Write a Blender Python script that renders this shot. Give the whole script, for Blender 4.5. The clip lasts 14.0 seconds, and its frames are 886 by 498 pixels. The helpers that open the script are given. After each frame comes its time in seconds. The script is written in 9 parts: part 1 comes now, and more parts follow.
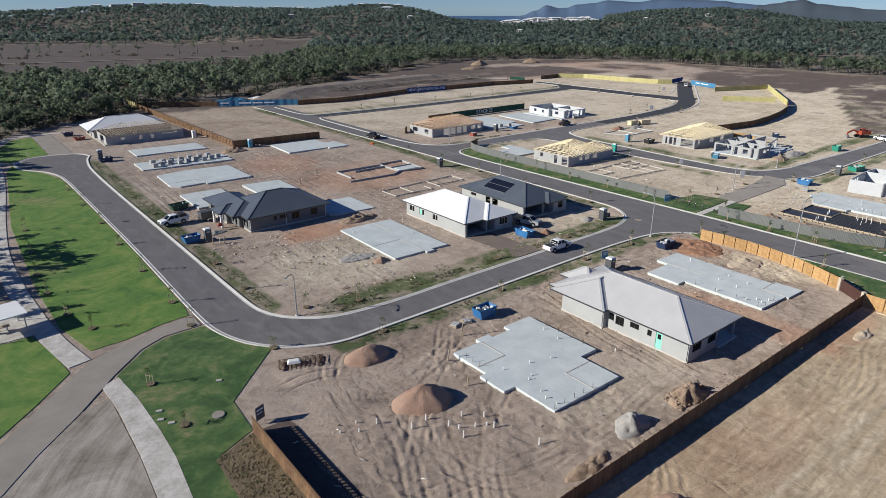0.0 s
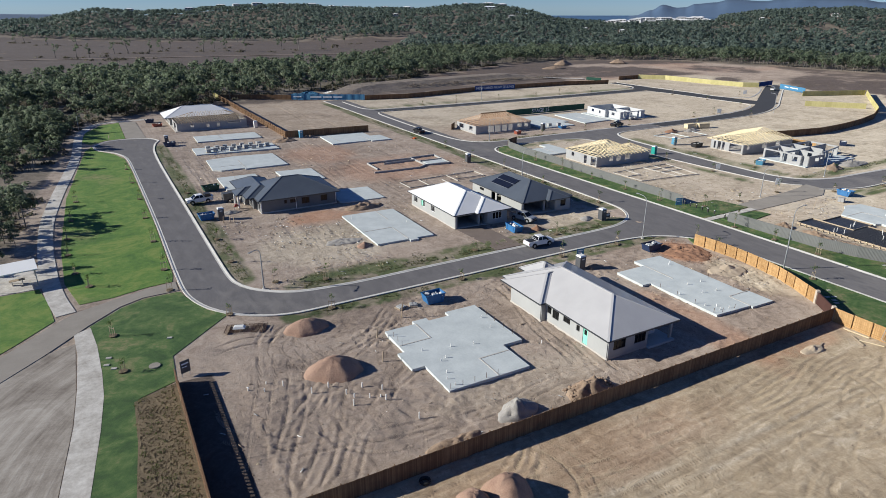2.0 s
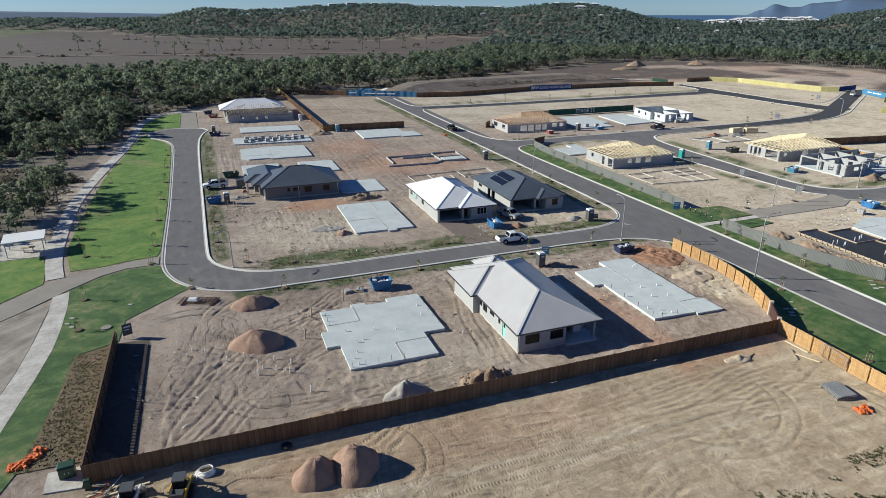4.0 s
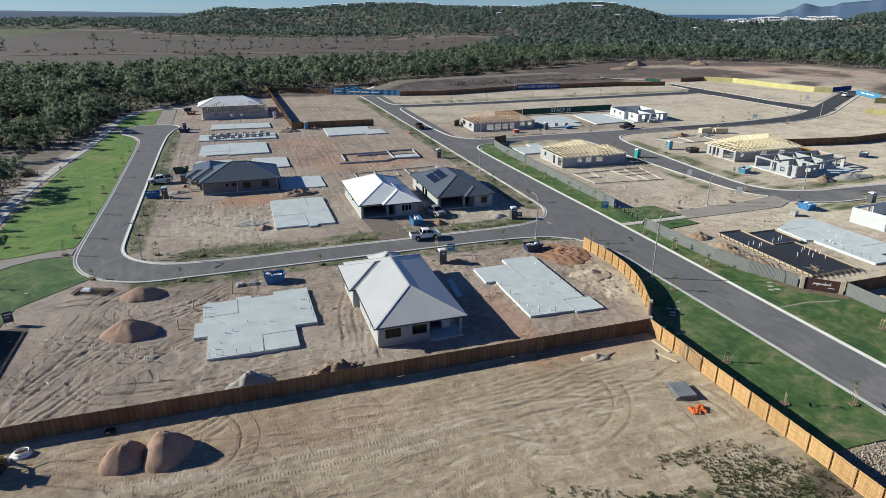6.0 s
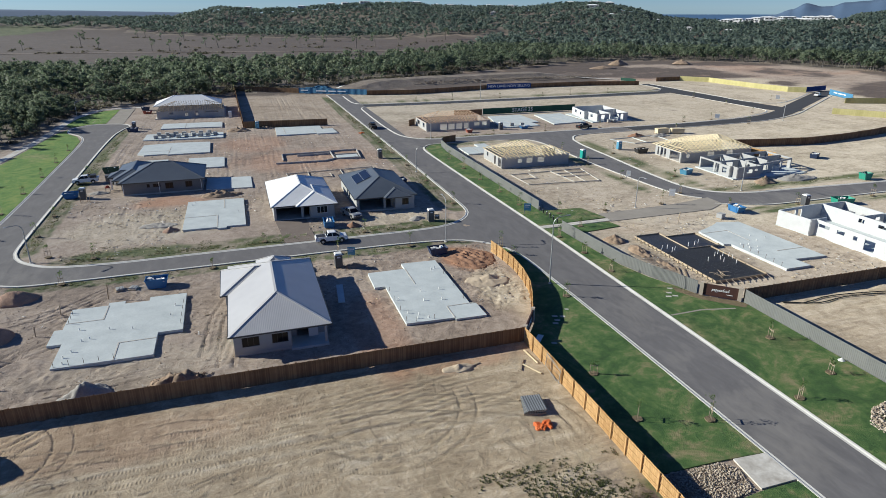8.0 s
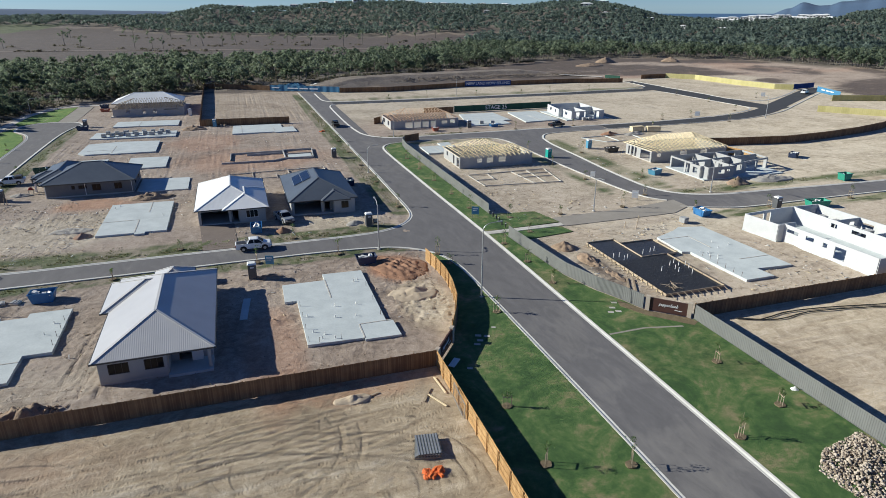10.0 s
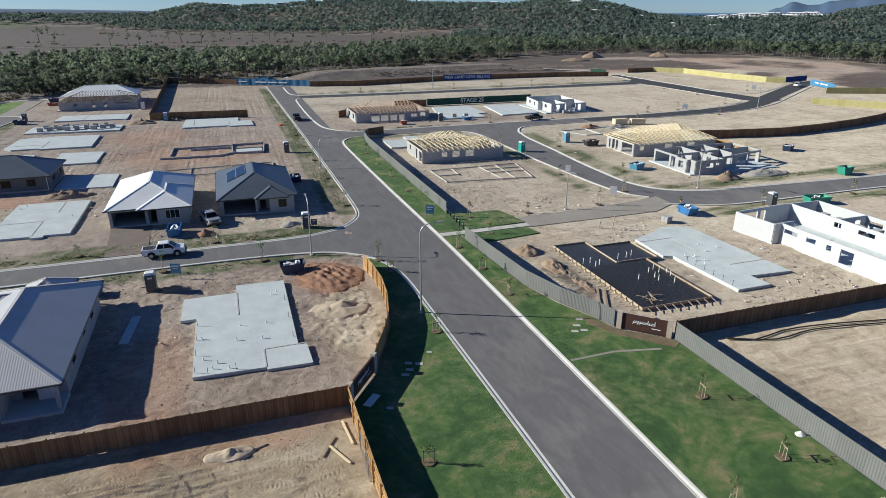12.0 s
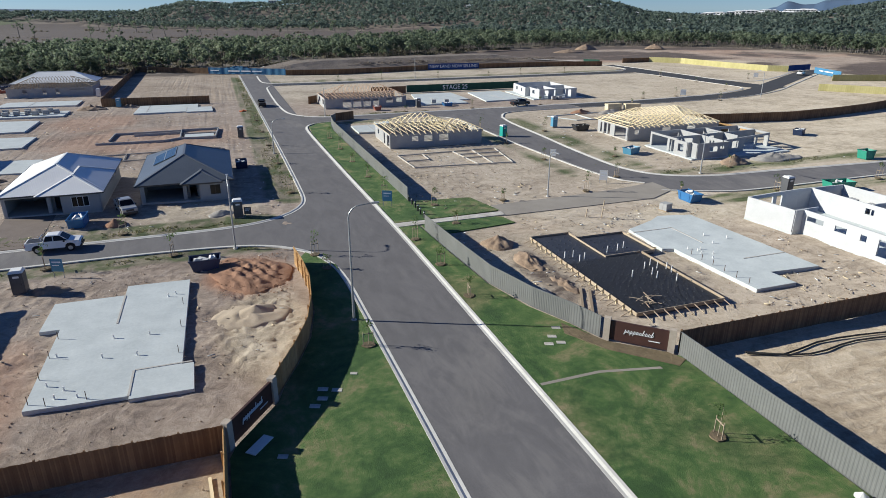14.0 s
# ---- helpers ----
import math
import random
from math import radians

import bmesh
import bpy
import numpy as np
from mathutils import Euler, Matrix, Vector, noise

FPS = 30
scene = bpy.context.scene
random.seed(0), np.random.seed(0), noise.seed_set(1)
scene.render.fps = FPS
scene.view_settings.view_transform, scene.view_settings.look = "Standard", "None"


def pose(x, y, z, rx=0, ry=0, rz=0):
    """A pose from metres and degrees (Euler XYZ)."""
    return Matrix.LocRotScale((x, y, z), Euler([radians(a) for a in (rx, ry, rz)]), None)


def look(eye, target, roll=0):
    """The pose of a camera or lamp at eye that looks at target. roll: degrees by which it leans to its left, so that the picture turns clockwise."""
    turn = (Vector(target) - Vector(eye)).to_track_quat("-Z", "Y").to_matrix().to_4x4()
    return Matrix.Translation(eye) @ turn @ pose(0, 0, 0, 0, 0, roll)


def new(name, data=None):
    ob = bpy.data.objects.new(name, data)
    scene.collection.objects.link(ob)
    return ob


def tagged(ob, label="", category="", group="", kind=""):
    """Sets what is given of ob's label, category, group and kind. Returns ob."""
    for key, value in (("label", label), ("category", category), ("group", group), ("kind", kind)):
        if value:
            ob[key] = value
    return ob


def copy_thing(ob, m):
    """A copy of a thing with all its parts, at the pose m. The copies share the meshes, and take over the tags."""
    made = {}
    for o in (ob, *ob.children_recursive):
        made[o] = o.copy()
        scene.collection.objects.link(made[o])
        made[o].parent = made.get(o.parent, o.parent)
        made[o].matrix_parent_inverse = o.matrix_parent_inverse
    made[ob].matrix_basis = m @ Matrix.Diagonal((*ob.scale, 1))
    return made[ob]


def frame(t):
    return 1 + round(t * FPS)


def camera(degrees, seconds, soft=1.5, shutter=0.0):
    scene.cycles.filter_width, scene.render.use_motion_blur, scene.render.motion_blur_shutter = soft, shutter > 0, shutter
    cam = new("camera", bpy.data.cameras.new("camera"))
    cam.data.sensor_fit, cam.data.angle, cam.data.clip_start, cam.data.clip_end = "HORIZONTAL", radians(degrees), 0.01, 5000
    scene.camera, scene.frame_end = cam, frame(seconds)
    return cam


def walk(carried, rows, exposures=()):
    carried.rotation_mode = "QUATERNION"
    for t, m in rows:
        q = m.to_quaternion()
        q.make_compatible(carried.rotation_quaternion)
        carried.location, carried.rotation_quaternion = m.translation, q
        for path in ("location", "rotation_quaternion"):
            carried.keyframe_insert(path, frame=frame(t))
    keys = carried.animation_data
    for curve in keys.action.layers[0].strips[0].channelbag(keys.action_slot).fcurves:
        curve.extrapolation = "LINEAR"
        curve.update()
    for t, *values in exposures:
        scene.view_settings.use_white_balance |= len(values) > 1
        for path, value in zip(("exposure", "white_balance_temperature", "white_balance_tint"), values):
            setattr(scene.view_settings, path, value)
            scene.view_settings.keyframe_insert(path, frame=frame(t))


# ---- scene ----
cam = camera(70.4, 14.0, soft=0.4)
METRES, EYE, TILT, LEAN, TURN = 120.0, 38.28, -20.9, 0.0, -38.4
ROWS = [
    (0.0, 0.0, 0.0, 0.0, -0.0, 0.0, 0.0),
    (0.5, 0.0431, -0.0079, -0.0036, 1.84, -0.06, -0.65),
    (1.0, 0.0846, -0.0136, -0.0062, 3.51, -0.09, -1.29),
    (1.5, 0.1258, -0.0172, -0.0083, 6.15, -0.17, -2.33),
    (2.0, 0.1674, -0.0185, -0.0093, 9.0, -0.3, -3.42),
    (4.5, 0.3708, 0.0035, -0.0039, 18.0, -1.14, -6.75),
    (5.0, 0.4098, 0.0134, -0.0008, 18.73, -1.24, -7.03),
    (5.5, 0.4477, 0.0251, 0.0032, 18.99, -1.28, -7.13),
    (6.0, 0.4826, 0.0384, 0.0077, 19.02, -1.28, -7.09),
    (6.5, 0.5157, 0.0534, 0.0128, 19.08, -1.29, -7.12),
    (7.0, 0.5465, 0.0695, 0.0185, 19.06, -1.31, -7.1),
    (7.5, 0.5752, 0.0872, 0.0241, 19.09, -1.31, -7.15),
    (8.0, 0.5994, 0.1073, 0.0292, 19.25, -1.34, -7.22),
    (10.5, 0.658, 0.235, 0.0522, 19.02, -1.36, -7.13),
    (11.0, 0.6616, 0.2654, 0.0544, 18.86, -1.33, -7.07),
    (11.5, 0.6643, 0.2975, 0.0564, 18.64, -1.28, -6.98),
    (12.0, 0.6663, 0.3315, 0.058, 18.45, -1.25, -6.91),
    (12.5, 0.668, 0.3678, 0.059, 18.23, -1.21, -6.82),
    (13.0, 0.669, 0.4055, 0.0592, 18.07, -1.17, -6.75),
    (13.5, 0.6692, 0.4383, 0.0581, 18.2, -1.17, -6.78),
    (14.0, 0.667, 0.4603, 0.0523, 18.14, -1.14, -6.76),
]
walk(cam, [(t, pose(0, 0, EYE, TILT, LEAN, TURN) @ pose(METRES * x, METRES * y, METRES * z, 90 + pitch, roll, yaw)) for t, x, y, z, yaw, pitch, roll in ROWS], [(0.0, 0.26, 6450, 6), (2.0, 0.36, 6450, 5), (5.0, 0.45, 6450, 0), (8.0, 0.48, 6450, 1), (11.0, 0.48, 6450, 1), (14.0, 0.48, 6450, 3)])

# ---- light: a clear afternoon, low sun ----
SUN_AZ, SUN_EL = math.degrees(math.atan2(0.40, -0.917)), 24.0
to_sun = Vector((math.cos(radians(SUN_AZ)) * math.cos(radians(SUN_EL)), math.sin(radians(SUN_AZ)) * math.cos(radians(SUN_EL)), math.sin(radians(SUN_EL))))
world = bpy.data.worlds.new("sky")
scene.world = world
world.use_nodes = True
sky = world.node_tree.nodes.new("ShaderNodeTexSky")
sky.sky_type = "NISHITA"
sky.sun_disc = False
sky.sun_elevation, sky.sun_rotation = radians(SUN_EL), math.atan2(to_sun.x, to_sun.y)
sky.altitude = 2600
sky.air_density, sky.dust_density, sky.ozone_density = 1.0, 0.0, 4.0
backg = world.node_tree.nodes["Background"]
backg.inputs["Strength"].default_value = 0.049
tint = world.node_tree.nodes.new("ShaderNodeMix")
tint.data_type, tint.blend_type = "RGBA", "MULTIPLY"
tint.inputs[0].default_value, tint.inputs[7].default_value = 1.0, (0.80, 0.98, 1.42, 1)
world.node_tree.links.new(sky.outputs["Color"], tint.inputs[6])
world.node_tree.links.new(tint.outputs[2], backg.inputs["Color"])
sun = new("sun", bpy.data.lights.new("sun", "SUN"))
sun.data.energy, sun.data.angle, sun.data.color = 5.5, radians(0.53), (1.0, 0.945, 0.875)
sun.matrix_world = look((0, 0, 200), Vector((0, 0, 200)) - to_sun)


# ---- materials ----
def ramp_node(nt, fac, stops):
    n = nt.nodes.new("ShaderNodeValToRGB")
    while len(n.color_ramp.elements) < len(stops):
        n.color_ramp.elements.new(0.5)
    for e, (p, c) in zip(n.color_ramp.elements, stops):
        e.position, e.color = p, (*c, 1)
    nt.links.new(fac, n.inputs["Fac"])
    return n.outputs["Color"]


def noise_node(nt, co, scale, detail=4.0, rough=0.6, distort=0.0):
    n = nt.nodes.new("ShaderNodeTexNoise")
    n.inputs["Scale"].default_value, n.inputs["Detail"].default_value = scale, detail
    n.inputs["Roughness"].default_value, n.inputs["Distortion"].default_value = rough, distort
    nt.links.new(co, n.inputs["Vector"])
    return n.outputs["Fac"]


def math_node(nt, op, a, b=None, clamp=False):
    n = nt.nodes.new("ShaderNodeMath")
    n.operation, n.use_clamp = op, clamp
    for k, v in enumerate((a, b)):
        if v is None:
            continue
        if isinstance(v, (int, float)):
            n.inputs[k].default_value = v
        else:
            nt.links.new(v, n.inputs[k])
    return n.outputs[0]


def mix_node(nt, fac, a, b, mode="MIX"):
    n = nt.nodes.new("ShaderNodeMix")
    n.data_type, n.blend_type = "RGBA", mode
    for k, v in ((0, fac), (6, a), (7, b)):
        if isinstance(v, (int, float)):
            n.inputs[k].default_value = v
        elif isinstance(v, tuple):
            n.inputs[k].default_value = (*v, 1)
        else:
            nt.links.new(v, n.inputs[k])
    return n.outputs[2]


def scaled(nt, co, sx, sy, sz):
    n = nt.nodes.new("ShaderNodeMapping")
    n.inputs["Scale"].default_value = (sx, sy, sz)
    nt.links.new(co, n.inputs["Vector"])
    return n.outputs["Vector"]


def bump_node(nt, height, strength, distance, bsdf):
    n = nt.nodes.new("ShaderNodeBump")
    n.inputs["Strength"].default_value, n.inputs["Distance"].default_value = strength, distance
    nt.links.new(height, n.inputs["Height"])
    nt.links.new(n.outputs["Normal"], bsdf.inputs["Normal"])
    return n


def start_mat(name, rough=0.8, metal=0.0):
    m = bpy.data.materials.new(name)
    m.use_nodes = True
    nt = m.node_tree
    bsdf = nt.nodes["Principled BSDF"]
    bsdf.inputs["Roughness"].default_value, bsdf.inputs["Metallic"].default_value = rough, metal
    bsdf.inputs["Diffuse Roughness"].default_value = 0.15 if rough > 0.7 else 0.0
    co = nt.nodes.new("ShaderNodeTexCoord").outputs["Object"]
    return m, nt, bsdf, co


def surf(name, dark, light, rough=0.8, big=0.3, small=6.0, bump=0.3, depth=0.01, metal=0.0, vary=0.0, island=0.0, stretch=None):
    """A surface with variation at two scales: stains of the size 1/big metres and grain of 1/small."""
    m, nt, bsdf, co = start_mat(name, rough, metal)
    cg = scaled(nt, co, *stretch) if stretch else co
    a = noise_node(nt, co, big, 4, 0.65)
    b = noise_node(nt, cg, small, 5, 0.7)
    f = math_node(nt, "ADD", math_node(nt, "MULTIPLY", a, 0.6), math_node(nt, "MULTIPLY", b, 0.4))
    if vary:
        r = nt.nodes.new("ShaderNodeObjectInfo").outputs["Random"]
        f = math_node(nt, "ADD", f, math_node(nt, "MULTIPLY", math_node(nt, "SUBTRACT", r, 0.5), vary))
    if island:
        r = nt.nodes.new("ShaderNodeNewGeometry").outputs["Random Per Island"]
        f = math_node(nt, "ADD", f, math_node(nt, "MULTIPLY", math_node(nt, "SUBTRACT", r, 0.5), island))
    nt.links.new(ramp_node(nt, f, [(0.3, dark), (0.7, light)]), bsdf.inputs["Base Color"])
    if bump:
        bump_node(nt, b, bump, depth, bsdf)
    return m


def sheet(name, dark, light, axis, pitch, rough=0.45, metal=0.0, depth=0.012, ribs=0.2):
    """Profiled steel sheet, its ribs repeating along the axis every pitch metres."""
    m, nt, bsdf, co = start_mat(name, rough, metal)
    a = noise_node(nt, co, 0.35, 3, 0.6)
    w = nt.nodes.new("ShaderNodeTexWave")
    w.wave_type, w.bands_direction, w.wave_profile = "BANDS", axis, "SIN"
    w.inputs["Scale"].default_value = math.pi / (10 * pitch)
    nt.links.new(co, w.inputs["Vector"])
    g = noise_node(nt, co, 14, 3, 0.7)
    f = math_node(nt, "ADD", math_node(nt, "MULTIPLY", a, 0.7), math_node(nt, "MULTIPLY", g, 0.3))
    nt.links.new(ramp_node(nt, f, [(0.3, dark), (0.7, light)]), bsdf.inputs["Base Color"])
    bump_node(nt, w.outputs["Fac"], ribs, depth, bsdf)
    return m


def glass(name):
    m, nt, bsdf, co = start_mat(name, 0.03)
    bsdf.inputs["Base Color"].default_value = (0.22, 0.26, 0.28, 1)
    bsdf.inputs["Transmission Weight"].default_value = 1.0
    bsdf.inputs["IOR"].default_value = 1.45
    return m


def ground_mat():
    m, nt, bsdf, co = start_mat("bare_ground", 0.95)
    za = nt.nodes.new("ShaderNodeAttribute")
    za.attribute_name = "zone_a"
    zb = nt.nodes.new("ShaderNodeAttribute")
    zb.attribute_name = "zone_b"
    sa, sb = nt.nodes.new("ShaderNodeSeparateColor"), nt.nodes.new("ShaderNodeSeparateColor")
    nt.links.new(za.outputs["Color"], sa.inputs["Color"])
    nt.links.new(zb.outputs["Color"], sb.inputs["Color"])
    big = noise_node(nt, co, 0.06, 6, 0.68, 0.6)
    mid = noise_node(nt, co, 0.5, 7, 0.78, 1.2)
    fine = noise_node(nt, co, 3.4, 7, 0.8, 0.4)
    grit = noise_node(nt, co, 15.0, 4, 0.75)
    wave = nt.nodes.new("ShaderNodeTexWave")
    wave.wave_type, wave.bands_direction = "BANDS", "Y"
    for key, val in (("Scale", 0.34), ("Distortion", 22.0), ("Detail", 3.0), ("Detail Scale", 0.3), ("Detail Roughness", 0.5)):
        wave.inputs[key].default_value = val
    nt.links.new(scaled(nt, co, 0.55, 1.0, 1.0), wave.inputs["Vector"])
    tread = nt.nodes.new("ShaderNodeTexWave")
    tread.wave_type, tread.bands_direction = "BANDS", "X"
    for key, val in (("Scale", 0.95), ("Distortion", 4.0), ("Detail", 2.0), ("Detail Scale", 0.6)):
        tread.inputs[key].default_value = val
    nt.links.new(co, tread.inputs["Vector"])
    zc = nt.nodes.new("ShaderNodeAttribute")
    zc.attribute_name = "ruts"
    rut = zc.outputs["Fac"]
    where = math_node(nt, "MULTIPLY", math_node(nt, "SUBTRACT", noise_node(nt, co, 0.13, 3, 0.5, 0.8), 0.47), 7.0, True)
    lines = math_node(nt, "MULTIPLY", math_node(nt, "SUBTRACT", math_node(nt, "POWER", wave.outputs["Fac"], 3.0), 0.25), where)
    cleat = math_node(nt, "MULTIPLY", math_node(nt, "MULTIPLY", math_node(nt, "SUBTRACT", tread.outputs["Fac"], 0.5), math_node(nt, "MAXIMUM", rut, 0.0)), 1.0)
    f = math_node(nt, "ADD", math_node(nt, "MULTIPLY", big, 0.34), math_node(nt, "ADD", math_node(nt, "MULTIPLY", mid, 0.44), math_node(nt, "MULTIPLY", fine, 0.22)))
    graded = noise_node(nt, scaled(nt, co, 0.10, 1.0, 1.0), 0.8, 6, 0.72, 0.5)
    f = math_node(nt, "ADD", f, math_node(nt, "MULTIPLY", math_node(nt, "MULTIPLY", math_node(nt, "SUBTRACT", graded, 0.5), sa.outputs[0]), 0.30))
    f = math_node(nt, "ADD", f, math_node(nt, "MULTIPLY", lines, 0.012))
    f = math_node(nt, "SUBTRACT", f, math_node(nt, "MULTIPLY", rut, 0.02))
    dirt = ramp_node(nt, f, [(0.36, (0.135, 0.100, 0.078)), (0.44, (0.250, 0.192, 0.150)), (0.51, (0.360, 0.285, 0.228)), (0.58, (0.465, 0.380, 0.312)), (0.66, (0.62, 0.535, 0.45))])
    sand = ramp_node(nt, f, [(0.36, (0.190, 0.140, 0.090)), (0.45, (0.315, 0.242, 0.160)), (0.54, (0.445, 0.355, 0.246)), (0.64, (0.63, 0.53, 0.40))])
    clay = ramp_node(nt, f, [(0.36, (0.20, 0.09, 0.05)), (0.5, (0.40, 0.21, 0.125)), (0.66, (0.56, 0.36, 0.24))])
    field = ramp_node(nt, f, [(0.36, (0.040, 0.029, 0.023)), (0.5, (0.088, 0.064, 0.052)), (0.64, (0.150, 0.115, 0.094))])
    litter = ramp_node(nt, f, [(0.38, (0.060, 0.050, 0.038)), (0.5, (0.125, 0.103, 0.080)), (0.64, (0.215, 0.178, 0.140))])
    weeds = ramp_node(nt, f, [(0.36, (0.030, 0.050, 0.014)), (0.48, (0.074, 0.098, 0.032)), (0.62, (0.20, 0.19, 0.10))])
    grey = ramp_node(nt, f, [(0.38, (0.25, 0.205, 0.150)), (0.5, (0.49, 0.415, 0.315)), (0.62, (0.70, 0.62, 0.50))])
    edge = math_node(nt, "MULTIPLY", math_node(nt, "SUBTRACT", fine, 0.5), 1.1)

    wide = math_node(nt, "ADD", math_node(nt, "MULTIPLY", math_node(nt, "SUBTRACT", big, 0.5), 2.6), math_node(nt, "MULTIPLY", math_node(nt, "SUBTRACT", mid, 0.5), 1.4))

    def soft(x, e=edge, k=2.5):
        return math_node(nt, "MULTIPLY", math_node(nt, "SUBTRACT", math_node(nt, "ADD", x, e), 0.3), k, True)
    c = mix_node(nt, sa.outputs[0], dirt, sand)
    c = mix_node(nt, sa.outputs[1], c, clay)
    c = mix_node(nt, sb.outputs[2], c, grey)
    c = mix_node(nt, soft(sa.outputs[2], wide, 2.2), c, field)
    c = mix_node(nt, sb.outputs[0], c, litter)
    c = mix_node(nt, soft(sb.outputs[1], edge, 1.5), c, weeds)
    nt.links.new(c, bsdf.inputs["Base Color"])
    h = math_node(nt, "ADD", math_node(nt, "ADD", math_node(nt, "MULTIPLY", mid, 0.8), math_node(nt, "MULTIPLY", fine, 0.42)), math_node(nt, "MULTIPLY", grit, 0.16))
    h = math_node(nt, "ADD", h, math_node(nt, "MULTIPLY", lines, 0.05))
    h = math_node(nt, "ADD", h, math_node(nt, "MULTIPLY", cleat, 0.17))
    bsdf.inputs["Diffuse Roughness"].default_value = 0.3
    h = math_node(nt, "ADD", h, math_node(nt, "MULTIPLY", math_node(nt, "MULTIPLY", graded, sa.outputs[0]), 0.5))
    bump_node(nt, h, 1.0, 0.13, bsdf)
    return m


def grass_mat(name, stops, patch):
    m, nt, bsdf, co = start_mat(name, 0.9)
    big = noise_node(nt, co, patch, 5, 0.68, 1.4)
    mid = noise_node(nt, co, 0.9, 4, 0.7)
    fine = noise_node(nt, co, 22, 3, 0.8)
    f = math_node(nt, "ADD", math_node(nt, "MULTIPLY", big, 0.56), math_node(nt, "ADD", math_node(nt, "MULTIPLY", mid, 0.28), math_node(nt, "MULTIPLY", fine, 0.16)))
    dry = math_node(nt, "MULTIPLY", math_node(nt, "SUBTRACT", math_node(nt, "ADD", math_node(nt, "MULTIPLY", noise_node(nt, co, 0.075, 3, 0.5, 0.6), 0.8), math_node(nt, "MULTIPLY", mid, 0.2)), 0.56), 7.0, True)
    c = mix_node(nt, math_node(nt, "MULTIPLY", dry, 0.7), ramp_node(nt, f, stops), ramp_node(nt, f, [(0.4, (0.10, 0.115, 0.040)), (0.5, (0.19, 0.165, 0.080)), (0.6, (0.29, 0.23, 0.135))]))
    nt.links.new(c, bsdf.inputs["Base Color"])
    bsdf.inputs["Diffuse Roughness"].default_value = 0.0
    bump_node(nt, fine, 1.0, 0.06, bsdf)
    return m


def leaf_mat(name, stops, big):
    """Leaves that let some light through, their colour varying from spray to spray and over the bush."""
    m, nt, bsdf, co = start_mat(name, 0.7)
    a = noise_node(nt, co, big, 3, 0.6)
    r = nt.nodes.new("ShaderNodeNewGeometry").outputs["Random Per Island"]
    f = math_node(nt, "ADD", math_node(nt, "MULTIPLY", a, 0.72), math_node(nt, "MULTIPLY", r, 0.28))
    c = ramp_node(nt, f, stops)
    nt.links.new(c, bsdf.inputs["Base Color"])
    t = nt.nodes.new("ShaderNodeBsdfTranslucent")
    nt.links.new(c, t.inputs["Color"])
    mx = nt.nodes.new("ShaderNodeMixShader")
    mx.inputs[0].default_value = 0.58
    nt.links.new(bsdf.outputs[0], mx.inputs[1])
    nt.links.new(t.outputs[0], mx.inputs[2])
    nt.links.new(mx.outputs[0], nt.nodes["Material Output"].inputs["Surface"])
    return m


def road_mat():
    """Worn grey asphalt with pale tracked-in dust and darker patches."""
    m, nt, bsdf, co = start_mat("asphalt", 0.85)
    big = noise_node(nt, co, 0.05, 5, 0.65, 0.8)
    mid = noise_node(nt, scaled(nt, co, 1.0, 0.35, 1.0), 0.6, 5, 0.7, 0.5)
    fine = noise_node(nt, co, 12, 4, 0.8)
    f = math_node(nt, "ADD", math_node(nt, "MULTIPLY", mid, 0.5), math_node(nt, "MULTIPLY", fine, 0.5))
    c = ramp_node(nt, f, [(0.35, (0.100, 0.095, 0.097)), (0.5, (0.132, 0.125, 0.127)), (0.66, (0.174, 0.165, 0.165))])
    dust = math_node(nt, "MULTIPLY", math_node(nt, "SUBTRACT", math_node(nt, "ADD", math_node(nt, "MULTIPLY", big, 0.7), math_node(nt, "MULTIPLY", mid, 0.3)), 0.53), 5.0, True)
    c = mix_node(nt, math_node(nt, "MULTIPLY", dust, 0.5), c, (0.27, 0.25, 0.225))
    nt.links.new(c, bsdf.inputs["Base Color"])
    bump_node(nt, fine, 0.3, 0.01, bsdf)
    return m


def scraped_sand():
    """Compacted grey-brown sand, scraped in long curved streaks."""
    m, nt, bsdf, co = start_mat("compacted_damp_sand", 0.95)
    sep = nt.nodes.new("ShaderNodeSeparateXYZ")
    nt.links.new(co, sep.inputs[0])
    dx, dy = math_node(nt, "SUBTRACT", sep.outputs[0], 42.0), math_node(nt, "SUBTRACT", sep.outputs[1], 30.0)
    comb = nt.nodes.new("ShaderNodeCombineXYZ")
    nt.links.new(math_node(nt, "SQRT", math_node(nt, "ADD", math_node(nt, "MULTIPLY", dx, dx), math_node(nt, "MULTIPLY", dy, dy))), comb.inputs[0])
    nt.links.new(math_node(nt, "MULTIPLY", math_node(nt, "ARCTAN2", dx, dy), 3.0), comb.inputs[1])
    streak = noise_node(nt, comb.outputs[0], 1.3, 5, 0.7, 0.3)
    big = noise_node(nt, co, 0.16, 5, 0.65, 0.8)
    fine = noise_node(nt, co, 4.0, 5, 0.75)
    f = math_node(nt, "ADD", math_node(nt, "MULTIPLY", big, 0.5), math_node(nt, "ADD", math_node(nt, "MULTIPLY", streak, 0.36), math_node(nt, "MULTIPLY", fine, 0.14)))
    nt.links.new(ramp_node(nt, f, [(0.36, (0.13, 0.105, 0.085)), (0.47, (0.255, 0.222, 0.188)), (0.60, (0.41, 0.372, 0.325))]), bsdf.inputs["Base Color"])
    bump_node(nt, f, 0.8, 0.10, bsdf)
    return m


